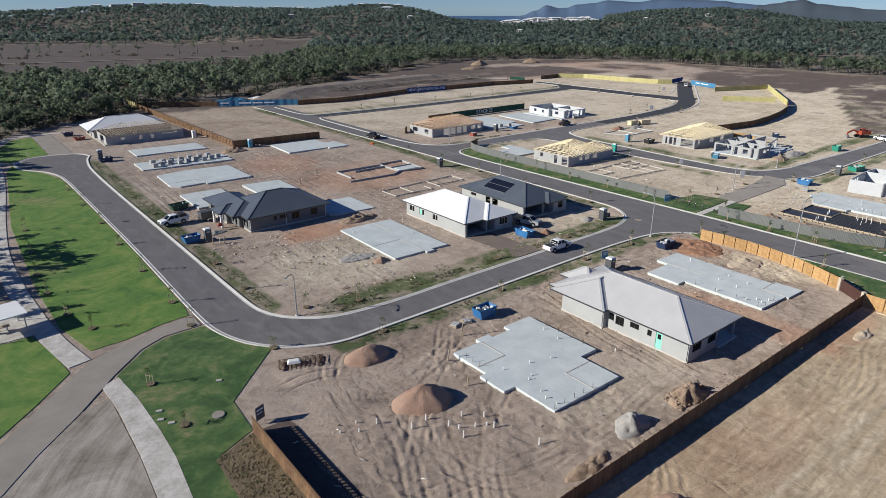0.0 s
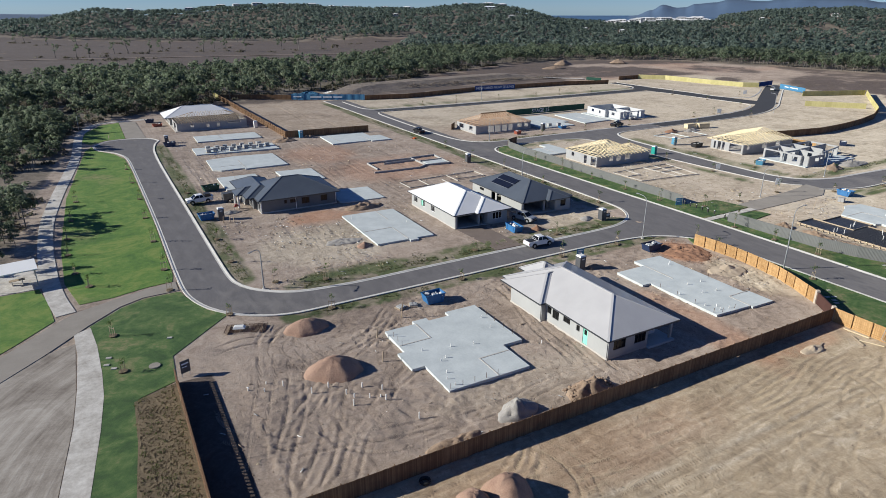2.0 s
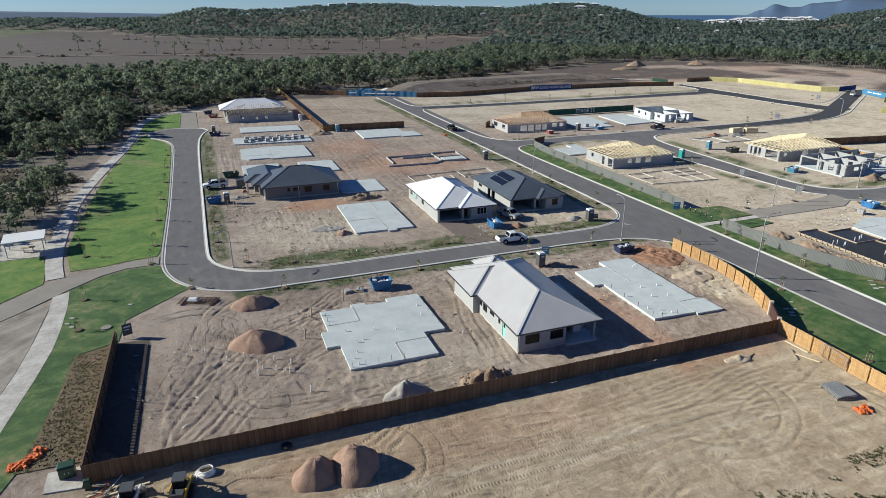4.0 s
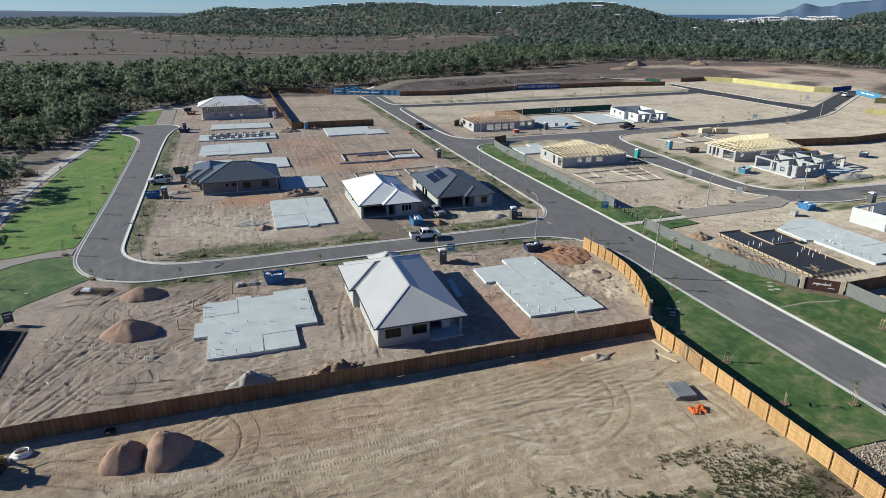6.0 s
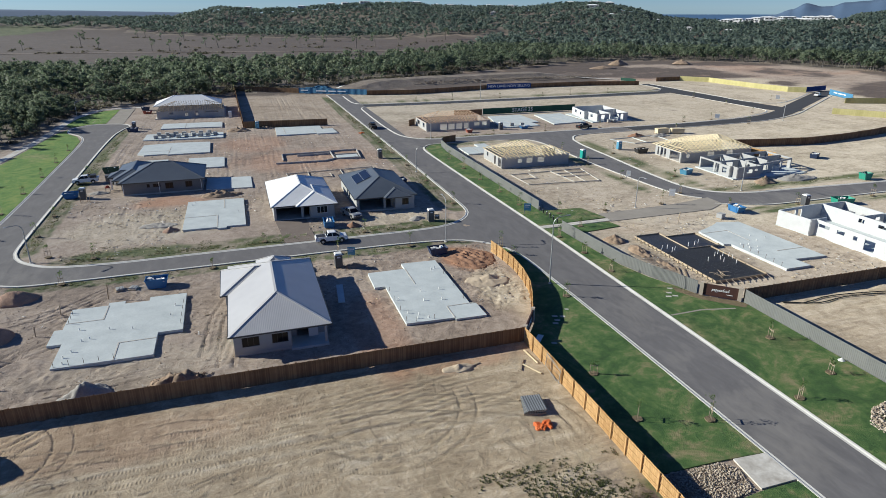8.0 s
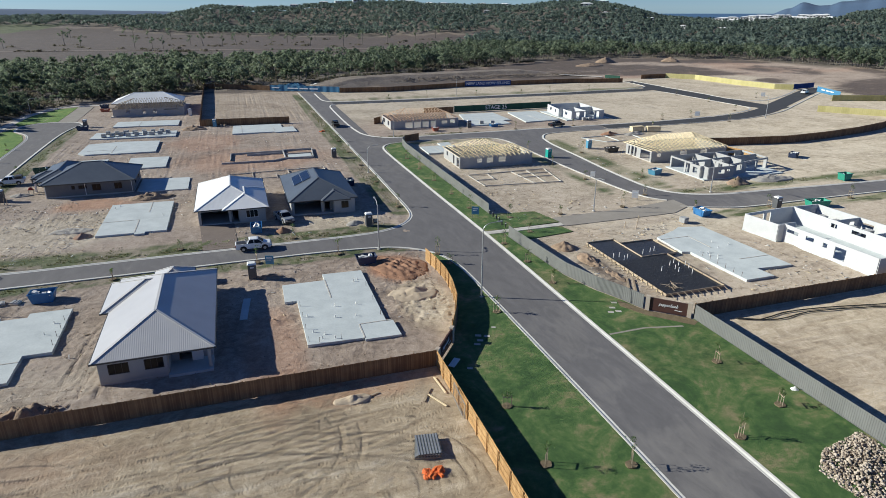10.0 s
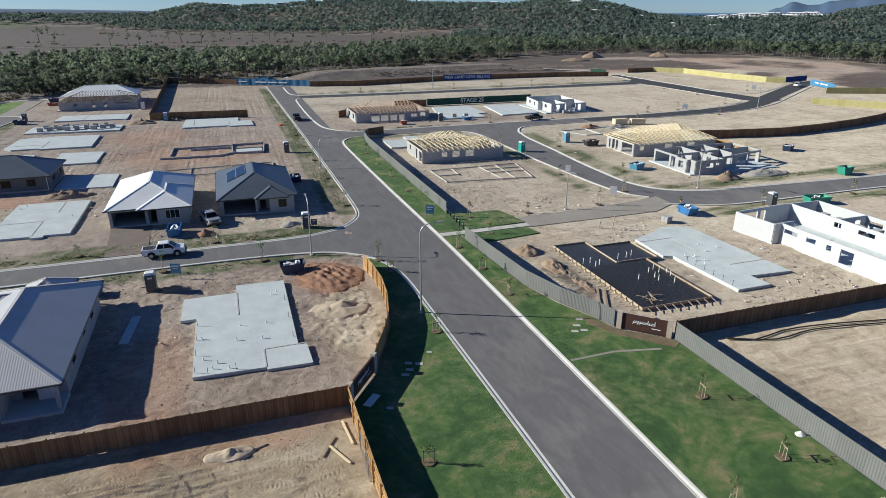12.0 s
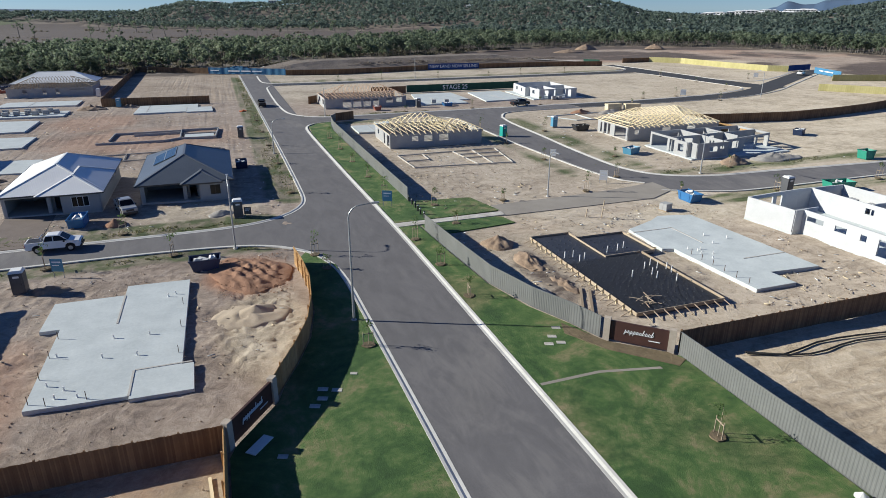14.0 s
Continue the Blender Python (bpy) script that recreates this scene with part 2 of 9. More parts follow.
M = {}
M["ground"] = ground_mat()
M["grass"] = grass_mat("verge_grass", [(0.38, (0.026, 0.066, 0.014)), (0.455, (0.044, 0.098, 0.021)), (0.515, (0.078, 0.136, 0.035)), (0.56, (0.140, 0.160, 0.060)), (0.63, (0.26, 0.21, 0.115))], 0.16)
M["park"] = grass_mat("park_grass", [(0.36, (0.040, 0.108, 0.016)), (0.48, (0.090, 0.180, 0.026)), (0.60, (0.180, 0.230, 0.050))], 0.14)
M["asphalt"] = road_mat()
M["asphalt_new"] = surf("new_asphalt", (0.032, 0.032, 0.034), (0.055, 0.054, 0.056), 0.8, 0.15, 9, 0.25, 0.01)
M["kerb"] = surf("kerb_concrete", (0.44, 0.425, 0.395), (0.66, 0.64, 0.60), 0.85, 0.4, 5, 0.2, 0.006)
M["path"] = surf("path_concrete", (0.225, 0.20, 0.172), (0.32, 0.29, 0.252), 0.9, 0.3, 7, 0.2, 0.006)
M["path_pale"] = surf("pale_concrete", (0.27, 0.24, 0.205), (0.68, 0.655, 0.61), 0.9, 0.45, 2.2, 0.2, 0.006)
M["slab"] = surf("slab_concrete", (0.40, 0.435, 0.44), (0.59, 0.625, 0.62), 0.75, 0.35, 5, 0.12, 0.004)
M["slab_edge"] = surf("slab_edge_concrete", (0.36, 0.34, 0.31), (0.52, 0.49, 0.45), 0.9, 0.9, 7, 0.3, 0.01)
M["paling"] = surf("paling_timber", (0.13, 0.07, 0.036), (0.26, 0.155, 0.08), 0.85, 0.5, 10, 0.3, 0.006, vary=0.2, island=0.35, stretch=(1, 1, 0.15))
M["paling_new"] = surf("new_paling_timber", (0.33, 0.19, 0.075), (0.52, 0.33, 0.15), 0.85, 0.5, 10, 0.3, 0.006, vary=0.2, island=0.25, stretch=(1, 1, 0.15))
M["paling_pale"] = surf("treated_pine_paling", (0.42, 0.38, 0.16), (0.58, 0.53, 0.27), 0.85, 0.3, 8, 0.3, 0.006, vary=0.2, island=0.2)
M["timber"] = surf("pine_framing", (0.60, 0.49, 0.31), (0.80, 0.69, 0.47), 0.8, 0.7, 9, 0.2, 0.003, vary=0.3)
M["timber_red"] = surf("reddish_framing", (0.40, 0.26, 0.17), (0.60, 0.43, 0.30), 0.8, 0.7, 9, 0.2, 0.003, vary=0.3)
M["timber_old"] = surf("weathered_timber", (0.26, 0.20, 0.14), (0.42, 0.34, 0.25), 0.9, 0.7, 9, 0.3, 0.004, vary=0.4)
M["block"] = surf("grey_blockwork", (0.29, 0.292, 0.295), (0.41, 0.41, 0.405), 0.9, 0.5, 5, 0.3, 0.006)
M["render"] = surf("white_render", (0.43, 0.437, 0.445), (0.55, 0.557, 0.56), 0.9, 0.5, 8, 0.2, 0.004)
M["wall_cream"] = surf("pale_grey_wall", (0.32, 0.324, 0.318), (0.39, 0.394, 0.385), 0.9, 0.4, 8, 0.15, 0.004)
M["wall_grey"] = surf("mid_grey_wall", (0.225, 0.228, 0.232), (0.30, 0.302, 0.305), 0.9, 0.4, 8, 0.15, 0.004)
for ax in "XY":
    M["roof_pale" + ax] = sheet("pale_grey_roof_sheet_" + ax.lower(), (0.43, 0.42, 0.42), (0.50, 0.49, 0.488), ax, 0.2, 0.3, ribs=0.55 if ax == "X" else 0.15)
    M["roof_white" + ax] = sheet("white_roof_sheet_" + ax.lower(), (0.70, 0.70, 0.695), (0.78, 0.78, 0.775), ax, 0.2)
    M["roof_dark" + ax] = sheet("slate_grey_roof_sheet_" + ax.lower(), (0.074, 0.087, 0.107), (0.104, 0.120, 0.143), ax, 0.2, 0.4)
M["ridge_pale"] = surf("pale_ridge_capping", (0.46, 0.45, 0.45), (0.53, 0.52, 0.515), 0.5, 0.5, 9, 0)
M["ridge_white"] = surf("white_ridge_capping", (0.70, 0.70, 0.695), (0.78, 0.78, 0.775), 0.5, 0.5, 9, 0)
M["ridge_dark"] = surf("dark_ridge_capping", (0.10, 0.112, 0.130), (0.135, 0.148, 0.168), 0.45, 0.5, 9, 0)
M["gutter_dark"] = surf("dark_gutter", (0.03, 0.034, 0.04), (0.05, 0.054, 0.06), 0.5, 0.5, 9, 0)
M["glass"] = glass("window_glass")
M["frame_dark"] = surf("dark_window_frame", (0.02, 0.02, 0.022), (0.035, 0.035, 0.037), 0.5, 0.5, 9, 0)
M["frame_white"] = surf("white_window_frame", (0.7, 0.7, 0.69), (0.78, 0.78, 0.77), 0.5, 0.5, 9, 0)
M["mint"] = surf("mint_door", (0.20, 0.56, 0.43), (0.25, 0.64, 0.50), 0.5, 0.6, 9, 0)
M["solar"] = surf("solar_cells", (0.008, 0.010, 0.018), (0.014, 0.016, 0.026), 0.18, 0.5, 9, 0)
M["alu"] = surf("aluminium", (0.45, 0.46, 0.47), (0.58, 0.59, 0.60), 0.4, 0.5, 9, 0, metal=0.8)
M["colorbond"] = surf("grey_steel_fence", (0.115, 0.118, 0.115), (0.16, 0.163, 0.158), 0.55, 0.5, 9, 0, vary=0.15)
M["steel"] = surf("galvanised_steel", (0.30, 0.31, 0.32), (0.44, 0.45, 0.46), 0.5, 0.7, 12, 0, metal=0.6)
M["leaf"] = leaf_mat("eucalypt_leaves", [(0.28, (0.080, 0.112, 0.070)), (0.45, (0.125, 0.165, 0.104)), (0.6, (0.178, 0.218, 0.140)), (0.75, (0.25, 0.275, 0.19))], 0.09)
# leaves of far trees, paler and bluer: distance haze mixed into the colour
M["leaf_far"] = leaf_mat("hazed_hillside_leaves", [(0.28, (0.086, 0.122, 0.103)), (0.45, (0.122, 0.166, 0.140)), (0.6, (0.156, 0.202, 0.168)), (0.75, (0.205, 0.24, 0.20))], 0.012)
M["leaf_dry"] = leaf_mat("undergrowth_leaves", [(0.3, (0.080, 0.080, 0.055)), (0.5, (0.135, 0.125, 0.090)), (0.7, (0.21, 0.185, 0.14))], 0.08)
M["weed_leaf"] = leaf_mat("weed_leaves", [(0.3, (0.055, 0.080, 0.026)), (0.5, (0.115, 0.130, 0.050)), (0.7, (0.27, 0.235, 0.13))], 0.6)
M["paving"] = surf("brown_paving", (0.13, 0.10, 0.085), (0.20, 0.16, 0.135), 0.9, 0.5, 7, 0.25, 0.006)
M["leaf_young"] = leaf_mat("young_tree_leaves", [(0.3, (0.04, 0.085, 0.02)), (0.7, (0.14, 0.21, 0.06))], 0.5)
M["bark"] = surf("grey_bark", (0.085, 0.075, 0.062), (0.24, 0.22, 0.19), 0.9, 0.15, 2, 0, island=0.3)
M["bluebin"] = surf("blue_skip_paint", (0.015, 0.095, 0.26), (0.03, 0.16, 0.36), 0.55, 1.2, 7, 0.2, 0.004)
M["greenbin"] = surf("green_skip_paint", (0.02, 0.20, 0.14), (0.04, 0.30, 0.21), 0.55, 1.2, 7, 0.2, 0.004)
M["darkgreenbin"] = surf("dark_green_skip_paint", (0.012, 0.05, 0.035), (0.02, 0.08, 0.05), 0.55, 1.2, 7, 0.2, 0.004)
M["navybin"] = surf("navy_skip_paint", (0.012, 0.022, 0.06), (0.02, 0.04, 0.10), 0.55, 1.2, 7, 0.2, 0.004)
M["redbin"] = surf("faded_red_paint", (0.25, 0.06, 0.04), (0.34, 0.10, 0.06), 0.6, 1.2, 7, 0.2, 0.004)
M["plastic_grey"] = surf("grey_plastic", (0.055, 0.058, 0.065), (0.085, 0.088, 0.096), 0.5, 1.2, 9, 0)
M["plastic_teal"] = surf("teal_plastic", (0.0, 0.24, 0.20), (0.01, 0.32, 0.27), 0.5, 1.2, 9, 0)
M["plastic_blue"] = surf("blue_plastic", (0.06, 0.20, 0.32), (0.09, 0.27, 0.40), 0.5, 1.2, 9, 0)
M["plastic_white"] = surf("white_plastic", (0.62, 0.62, 0.60), (0.75, 0.75, 0.73), 0.5, 1.2, 9, 0)
M["orange"] = surf("orange_mesh", (0.55, 0.10, 0.02), (0.75, 0.20, 0.05), 0.7, 1.2, 9, 0)
M["rubble"] = surf("broken_rubble", (0.21, 0.165, 0.125), (0.48, 0.41, 0.335), 0.95, 1.2, 5, 0.5, 0.02, island=0.6)
M["bank"] = surf("rocky_embankment", (0.12, 0.095, 0.075), (0.30, 0.25, 0.205), 0.95, 0.15, 1.2, 1.0, 0.4)
M["spoil"] = surf("dug_earth", (0.17, 0.115, 0.078), (0.38, 0.28, 0.20), 0.95, 0.8, 4, 0.9, 0.08)
M["pinkgravel"] = surf("pink_gravel", (0.235, 0.140, 0.100), (0.43, 0.290, 0.215), 0.95, 0.7, 7, 1.0, 0.12)
M["greygravel"] = surf("grey_crushed_rock", (0.20, 0.185, 0.17), (0.42, 0.395, 0.365), 0.95, 0.6, 7, 0.8, 0.05)
M["palesand"] = surf("pale_sand", (0.35, 0.275, 0.195), (0.52, 0.425, 0.32), 0.95, 0.6, 7, 0.5, 0.03)
M["redclay"] = surf("red_clay", (0.19, 0.095, 0.055), (0.36, 0.205, 0.13), 0.95, 0.6, 4, 0.9, 0.08)
M["mulch"] = surf("brown_mulch", (0.085, 0.064, 0.037), (0.23, 0.175, 0.105), 0.95, 0.9, 5, 1.0, 0.15)
M["membrane"] = surf("black_vapour_barrier", (0.018, 0.020, 0.027), (0.052, 0.056, 0.068), 0.5, 1.2, 5, 0.9, 0.04)
M["rubber"] = surf("black_rubber", (0.012, 0.012, 0.012), (0.025, 0.025, 0.025), 0.8, 1.0, 9, 0)
M["car_white"] = surf("white_car_paint", (0.70, 0.70, 0.70), (0.76, 0.76, 0.76), 0.25, 0.5, 9, 0)
M["car_silver"] = surf("silver_car_paint", (0.35, 0.36, 0.37), (0.42, 0.43, 0.44), 0.3, 0.5, 9, 0, metal=0.4)
M["car_black"] = surf("black_car_paint", (0.010, 0.010, 0.012), (0.018, 0.018, 0.02), 0.25, 0.5, 9, 0)
M["car_red"] = surf("red_machine_paint", (0.28, 0.03, 0.02), (0.38, 0.06, 0.04), 0.4, 0.5, 9, 0)
M["car_yellow"] = surf("yellow_machine_paint", (0.45, 0.27, 0.02), (0.6, 0.38, 0.05), 0.5, 1.5, 9, 0)
M["dark_glass"] = surf("tinted_glass", (0.008, 0.009, 0.010), (0.012, 0.013, 0.014), 0.08, 0.5, 9, 0)
M["dark_glass"].node_tree.nodes["Principled BSDF"].inputs["Specular IOR Level"].default_value = 0.22
M["banner_blue"] = surf("blue_banner_cloth", (0.035, 0.14, 0.27), (0.06, 0.21, 0.36), 0.8, 0.3, 6, 0.2, 0.01)
M["banner_navy"] = surf("navy_banner_cloth", (0.015, 0.045, 0.17), (0.025, 0.07, 0.24), 0.8, 0.3, 6, 0.2, 0.01)
M["banner_green"] = surf("dark_green_banner_cloth", (0.006, 0.05, 0.035), (0.012, 0.08, 0.05), 0.8, 0.3, 6, 0.2, 0.01)
M["lettering"] = surf("white_lettering", (0.68, 0.70, 0.72), (0.78, 0.80, 0.82), 0.7, 0.5, 9, 0)
M["sign_brown"] = surf("dark_brown_sign", (0.045, 0.018, 0.014), (0.07, 0.03, 0.024), 0.6, 0.6, 9, 0)
M["stone"] = surf("sandstone_pier", (0.36, 0.30, 0.24), (0.52, 0.45, 0.37), 0.9, 1.5, 7, 0.4, 0.02)
M["sea"] = surf("sea", (0.05, 0.09, 0.14), (0.07, 0.12, 0.17), 0.35, 0.002, 0.02, 0)
M["paint_red"] = surf("red_machine_paint", (0.28, 0.045, 0.02), (0.42, 0.09, 0.045), 0.5, 1.2, 6, 0.1, 0.004)
M["damp_sand"] = scraped_sand()
M["wall_dark"] = surf("dark_grey_wall", (0.125, 0.127, 0.132), (0.175, 0.177, 0.182), 0.9, 0.4, 8, 0.15, 0.004)
M["print_sand"] = surf("pressed_sand", (0.33, 0.255, 0.170), (0.47, 0.38, 0.265), 0.95, 0.3, 4, 0.4, 0.02)
M["print_dirt"] = surf("pressed_dirt", (0.28, 0.22, 0.174), (0.44, 0.36, 0.292), 0.95, 0.3, 4, 0.4, 0.02)
# both mountain colours include the blue haze of distance
M["hill_far"] = surf("haze_tinted_mountain", (0.052, 0.094, 0.165), (0.070, 0.114, 0.188), 1.0, 0.002, 0.01, 0)
M["hill_near"] = surf("haze_tinted_wooded_mountain", (0.040, 0.058, 0.078), (0.056, 0.076, 0.098), 1.0, 0.004, 0.03, 0)
M["track_dirt"] = surf("track_dirt", (0.17, 0.128, 0.104), (0.29, 0.226, 0.185), 0.95, 0.1, 1.5, 0)
M["kiosk_green"] = surf("dark_green_cabinet_paint", (0.018, 0.050, 0.030), (0.028, 0.070, 0.042), 0.45, 0.8, 9, 0)
M["rebar"] = surf("rusty_steel", (0.05, 0.03, 0.02), (0.12, 0.06, 0.035), 0.8, 2, 9, 0)
M["pvc"] = surf("white_pvc", (0.70, 0.69, 0.66), (0.80, 0.79, 0.76), 0.5, 2, 9, 0)


# ---- building helpers ----
def mesh_of(name, bm, *mats):
    me = bpy.data.meshes.new(name)
    bm.normal_update()
    bm.to_mesh(me)
    bm.free()
    for m in mats:
        me.materials.append(m)
    return me


def part(name, bm, material, parent=None, label="", m=None):
    me = bm if isinstance(bm, bpy.types.Mesh) else mesh_of(name, bm, *(material if isinstance(material, tuple) else (material,)))
    ob = new(name, me)
    if parent is not None:
        ob.parent = parent
    if m is not None:
        ob.matrix_basis = m
    return tagged(ob, label)


def thing(name, label, category, group="", kind="", m=None):
    ob = new(name)
    ob.empty_display_size = 0.3
    if m is not None:
        ob.matrix_basis = m
    return tagged(ob, label, category, group, kind)


def structure(name, bm, material, label, category):
    return tagged(part(name, bm, material), label, category, kind="structure")


def box(bm, x0, x1, y0, y1, z0, z1, m=None):
    vs = [Vector((x, y, z)) for z in (z0, z1) for x, y in ((x0, y0), (x1, y0), (x1, y1), (x0, y1))]
    v = [bm.verts.new(m @ p if m else p) for p in vs]
    for f in ((0, 3, 2, 1), (4, 5, 6, 7), (0, 1, 5, 4), (1, 2, 6, 5), (2, 3, 7, 6), (3, 0, 4, 7)):
        bm.faces.new([v[i] for i in f])
    return bm


def boxes(*rows):
    bm = bmesh.new()
    for r in rows:
        box(bm, *r)
    return bm


def beam(bm, p, q, w, h):
    """A straight member from p to q, w wide and h deep."""
    p, q = Vector(p), Vector(q)
    d = q - p
    side = d.cross(Vector((0, 0, 1)))
    if side.length < 1e-6:
        side = Vector((1, 0, 0))
    side = side.normalized() * w / 2
    up = side.cross(d).normalized() * h / 2
    v = [bm.verts.new(a + s * side + t * up) for a in (p, q) for s, t in ((-1, -1), (1, -1), (1, 1), (-1, 1))]
    for f in ((0, 1, 2, 3), (7, 6, 5, 4), (0, 4, 5, 1), (1, 5, 6, 2), (2, 6, 7, 3), (3, 7, 4, 0)):
        bm.faces.new([v[i] for i in f])
    return bm


def tube(bm, pts, r, n=6):
    """A round tube through the points; r is one radius or one for each point."""
    pts = [Vector(p) for p in pts]
    rings = []
    for i, p in enumerate(pts):
        d = (pts[min(i + 1, len(pts) - 1)] - pts[max(i - 1, 0)]).normalized()
        a = d.cross(Vector((0.31, 0.95, 0.1))).normalized()
        b = d.cross(a)
        rad = r[i] if isinstance(r, (list, tuple)) else r
        rings.append([bm.verts.new(p + rad * (math.cos(k * 2 * math.pi / n) * a + math.sin(k * 2 * math.pi / n) * b)) for k in range(n)])
    for u, w in zip(rings, rings[1:]):
        for k in range(n):
            bm.faces.new((u[k], u[(k + 1) % n], w[(k + 1) % n], w[k]))
    bm.faces.new(rings[0][::-1])
    bm.faces.new(rings[-1])
    return bm


def prism(bm, poly, z0, z1):
    lo = [bm.verts.new((x, y, z0)) for x, y in poly]
    hi = [bm.verts.new((x, y, z1)) for x, y in poly]
    n = len(poly)
    area = sum(poly[i][0] * poly[(i + 1) % n][1] - poly[(i + 1) % n][0] * poly[i][1] for i in range(n))
    if area < 0:
        lo, hi = lo[::-1], hi[::-1]
    top = bm.faces.new(hi)
    bot = bm.faces.new(lo[::-1])
    for i in range(n):
        bm.faces.new((lo[i], lo[(i + 1) % n], hi[(i + 1) % n], hi[i]))
    top.normal_update()
    bot.normal_update()
    bmesh.ops.triangulate(bm, faces=[top, bot], ngon_method="EAR_CLIP")
    return bm


def smooth_line(pts, step=1.5):
    """Points along a smooth curve through pts."""
    out = []
    p = [Vector((*a, 0)) for a in pts]
    for i in range(len(p) - 1):
        a, b = p[max(i - 1, 0)], p[min(i + 2, len(p) - 1)]
        n = max(1, int((p[i + 1] - p[i]).length / step))
        t0, t1 = (p[i + 1] - a) * 0.5, (b - p[i]) * 0.5
        lim = (p[i + 1] - p[i]).length
        t0, t1 = t0.normalized() * min(t0.length, lim), t1.normalized() * min(t1.length, lim)
        for k in range(n):
            s = k / n
            h = (2 * s**3 - 3 * s**2 + 1) * p[i] + (s**3 - 2 * s**2 + s) * t0 + (3 * s**2 - 2 * s**3) * p[i + 1] + (s**3 - s**2) * t1
            out.append((h.x, h.y))
    out.append(tuple(pts[-1]))
    return out


def offset_line(pts, d):
    out = []
    for i in range(len(pts)):
        a, b = Vector(pts[max(i - 1, 0)]), Vector(pts[min(i + 1, len(pts) - 1)])
        t = (b - a).normalized()
        out.append((pts[i][0] - t.y * d, pts[i][1] + t.x * d))
    return out


LATTICE = np.random.RandomState(7).rand(256, 256)


def vnoise(x, y):
    x, y = np.asarray(x, float), np.asarray(y, float)
    xi, yi = np.floor(x).astype(int), np.floor(y).astype(int)
    fx, fy = x - xi, y - yi
    fx, fy = fx * fx * (3 - 2 * fx), fy * fy * (3 - 2 * fy)
    g = lambda i, j: LATTICE[(xi + i) % 256, (yi + j) % 256]
    return (g(0, 0) * (1 - fx) + g(1, 0) * fx) * (1 - fy) + (g(0, 1) * (1 - fx) + g(1, 1) * fx) * fy


def fbm(x, y, octaves=4):
    return sum(vnoise(x * 2**k + 17 * k, y * 2**k + 31 * k) / 2**k for k in range(octaves)) / sum(0.5**k for k in range(octaves))


def ramp01(v, a, b):
    s = np.clip((v - a) / (b - a), 0, 1)
    return s * s * (3 - 2 * s)


def inside(poly, x, y):
    """Which of the points lie in the polygon."""
    res = np.zeros(np.shape(x), bool)
    for (ax, ay), (bx, by) in zip(poly, poly[1:] + poly[:1]):
        if ay != by:
            res ^= ((ay > y) != (by > y)) & (x < (bx - ax) * (y - ay) / (by - ay) + ax)
    return res


def blot(x, y, cx, cy, rx, ry=None):
    """1 in the middle of a soft-edged oval, 0 outside it."""
    ry = ry or rx
    return 1 - ramp01(np.hypot((x - cx) / rx, (y - cy) / ry) + 0.5 * (fbm(x * 0.35, y * 0.35) - 0.5), 0.55, 1.1)


# ---- plan of the streets ----
BEND_OUT = [(12.2, 197), (13, 190), (17.5, 183), (19.7, 175), (20.3, 160), (20.9, 112), (20.9, 82), (21.3, 74), (23.2, 68.3), (26.8, 64), (32.2, 61.3), (40, 61.1), (60, 61.3), (86, 61.6), (97.3, 60.5), (102.6, 57), (105.0, 51), (105.5, 40), (105.9, 10), (106.1, -60)]
BEND_IN = [(30.3, 197), (28.8, 192), (27.5, 181), (27.2, 160), (27.6, 112), (27.9, 82), (28.3, 75.8), (30, 72), (33.5, 68.9), (37, 67.6), (45, 67.0), (55, 67.2), (82, 67.5), (95.7, 68.0), (101.3, 70.2), (104.6, 74.8), (105.2, 82), (105.0, 128), (104.3, 200), (103.6, 258)]
HEAD = [(12.2, 197), (16.5, 203.4), (23, 204), (28.5, 201.5), (30.3, 197)]
MAIN_E = [(114.5, -60), (114.5, 10), (114.4, 35), (114.2, 60), (113.5, 90), (112.9, 126), (113.4, 134), (116, 138), (121, 139.2), (133, 139.3), (142, 138.6), (146.6, 136), (148.3, 130), (148.8, 105), (150, 85), (150.8, 77), (152.3, 71.5), (154.6, 69)]
SIDE_N = [(110.2, 252), (110.4, 231), (112.5, 225.8), (117, 224), (145, 222.5), (213, 223), (234, 224.5), (255, 227), (262, 232), (264, 240), (264, 252)]
SIDE_M = [(143, 216.8), (117, 218.3), (112.5, 216.5), (110.8, 211), (110.5, 174), (111.5, 156), (114.5, 149.3), (120.5, 146), (138, 146.3), (187, 146.5), (214, 147.2), (239, 151), (255, 157.5), (259.5, 163), (259.6, 172), (258.5, 195), (257.5, 210), (253, 215.5), (240, 216.6), (213, 216), (143, 216.8)]
SIDE_S = [(159.6, 132), (163, 137.6), (170, 139.3), (187, 139.6), (214, 140.2), (241, 142.5), (262, 150), (280, 161), (314, 183), (330, 193)]
SIDE_R = [(270, 252), (270, 235), (270.5, 205), (270, 185), (274, 177.5), (281, 176.5), (300, 186), (318, 198)]
LOOP_E = [(159.6, 132), (158.3, 124), (157.6, 108), (156.8, 94), (156.8, 80), (158.5, 74.5), (162, 71.3), (168, 69.4), (178, 69), (202, 67.8), (240, 67)]
LOOP_S = [(154.6, 65), (157.4, 63.4), (165.6, 60.8), (192.4, 60.9), (240, 60.4)]


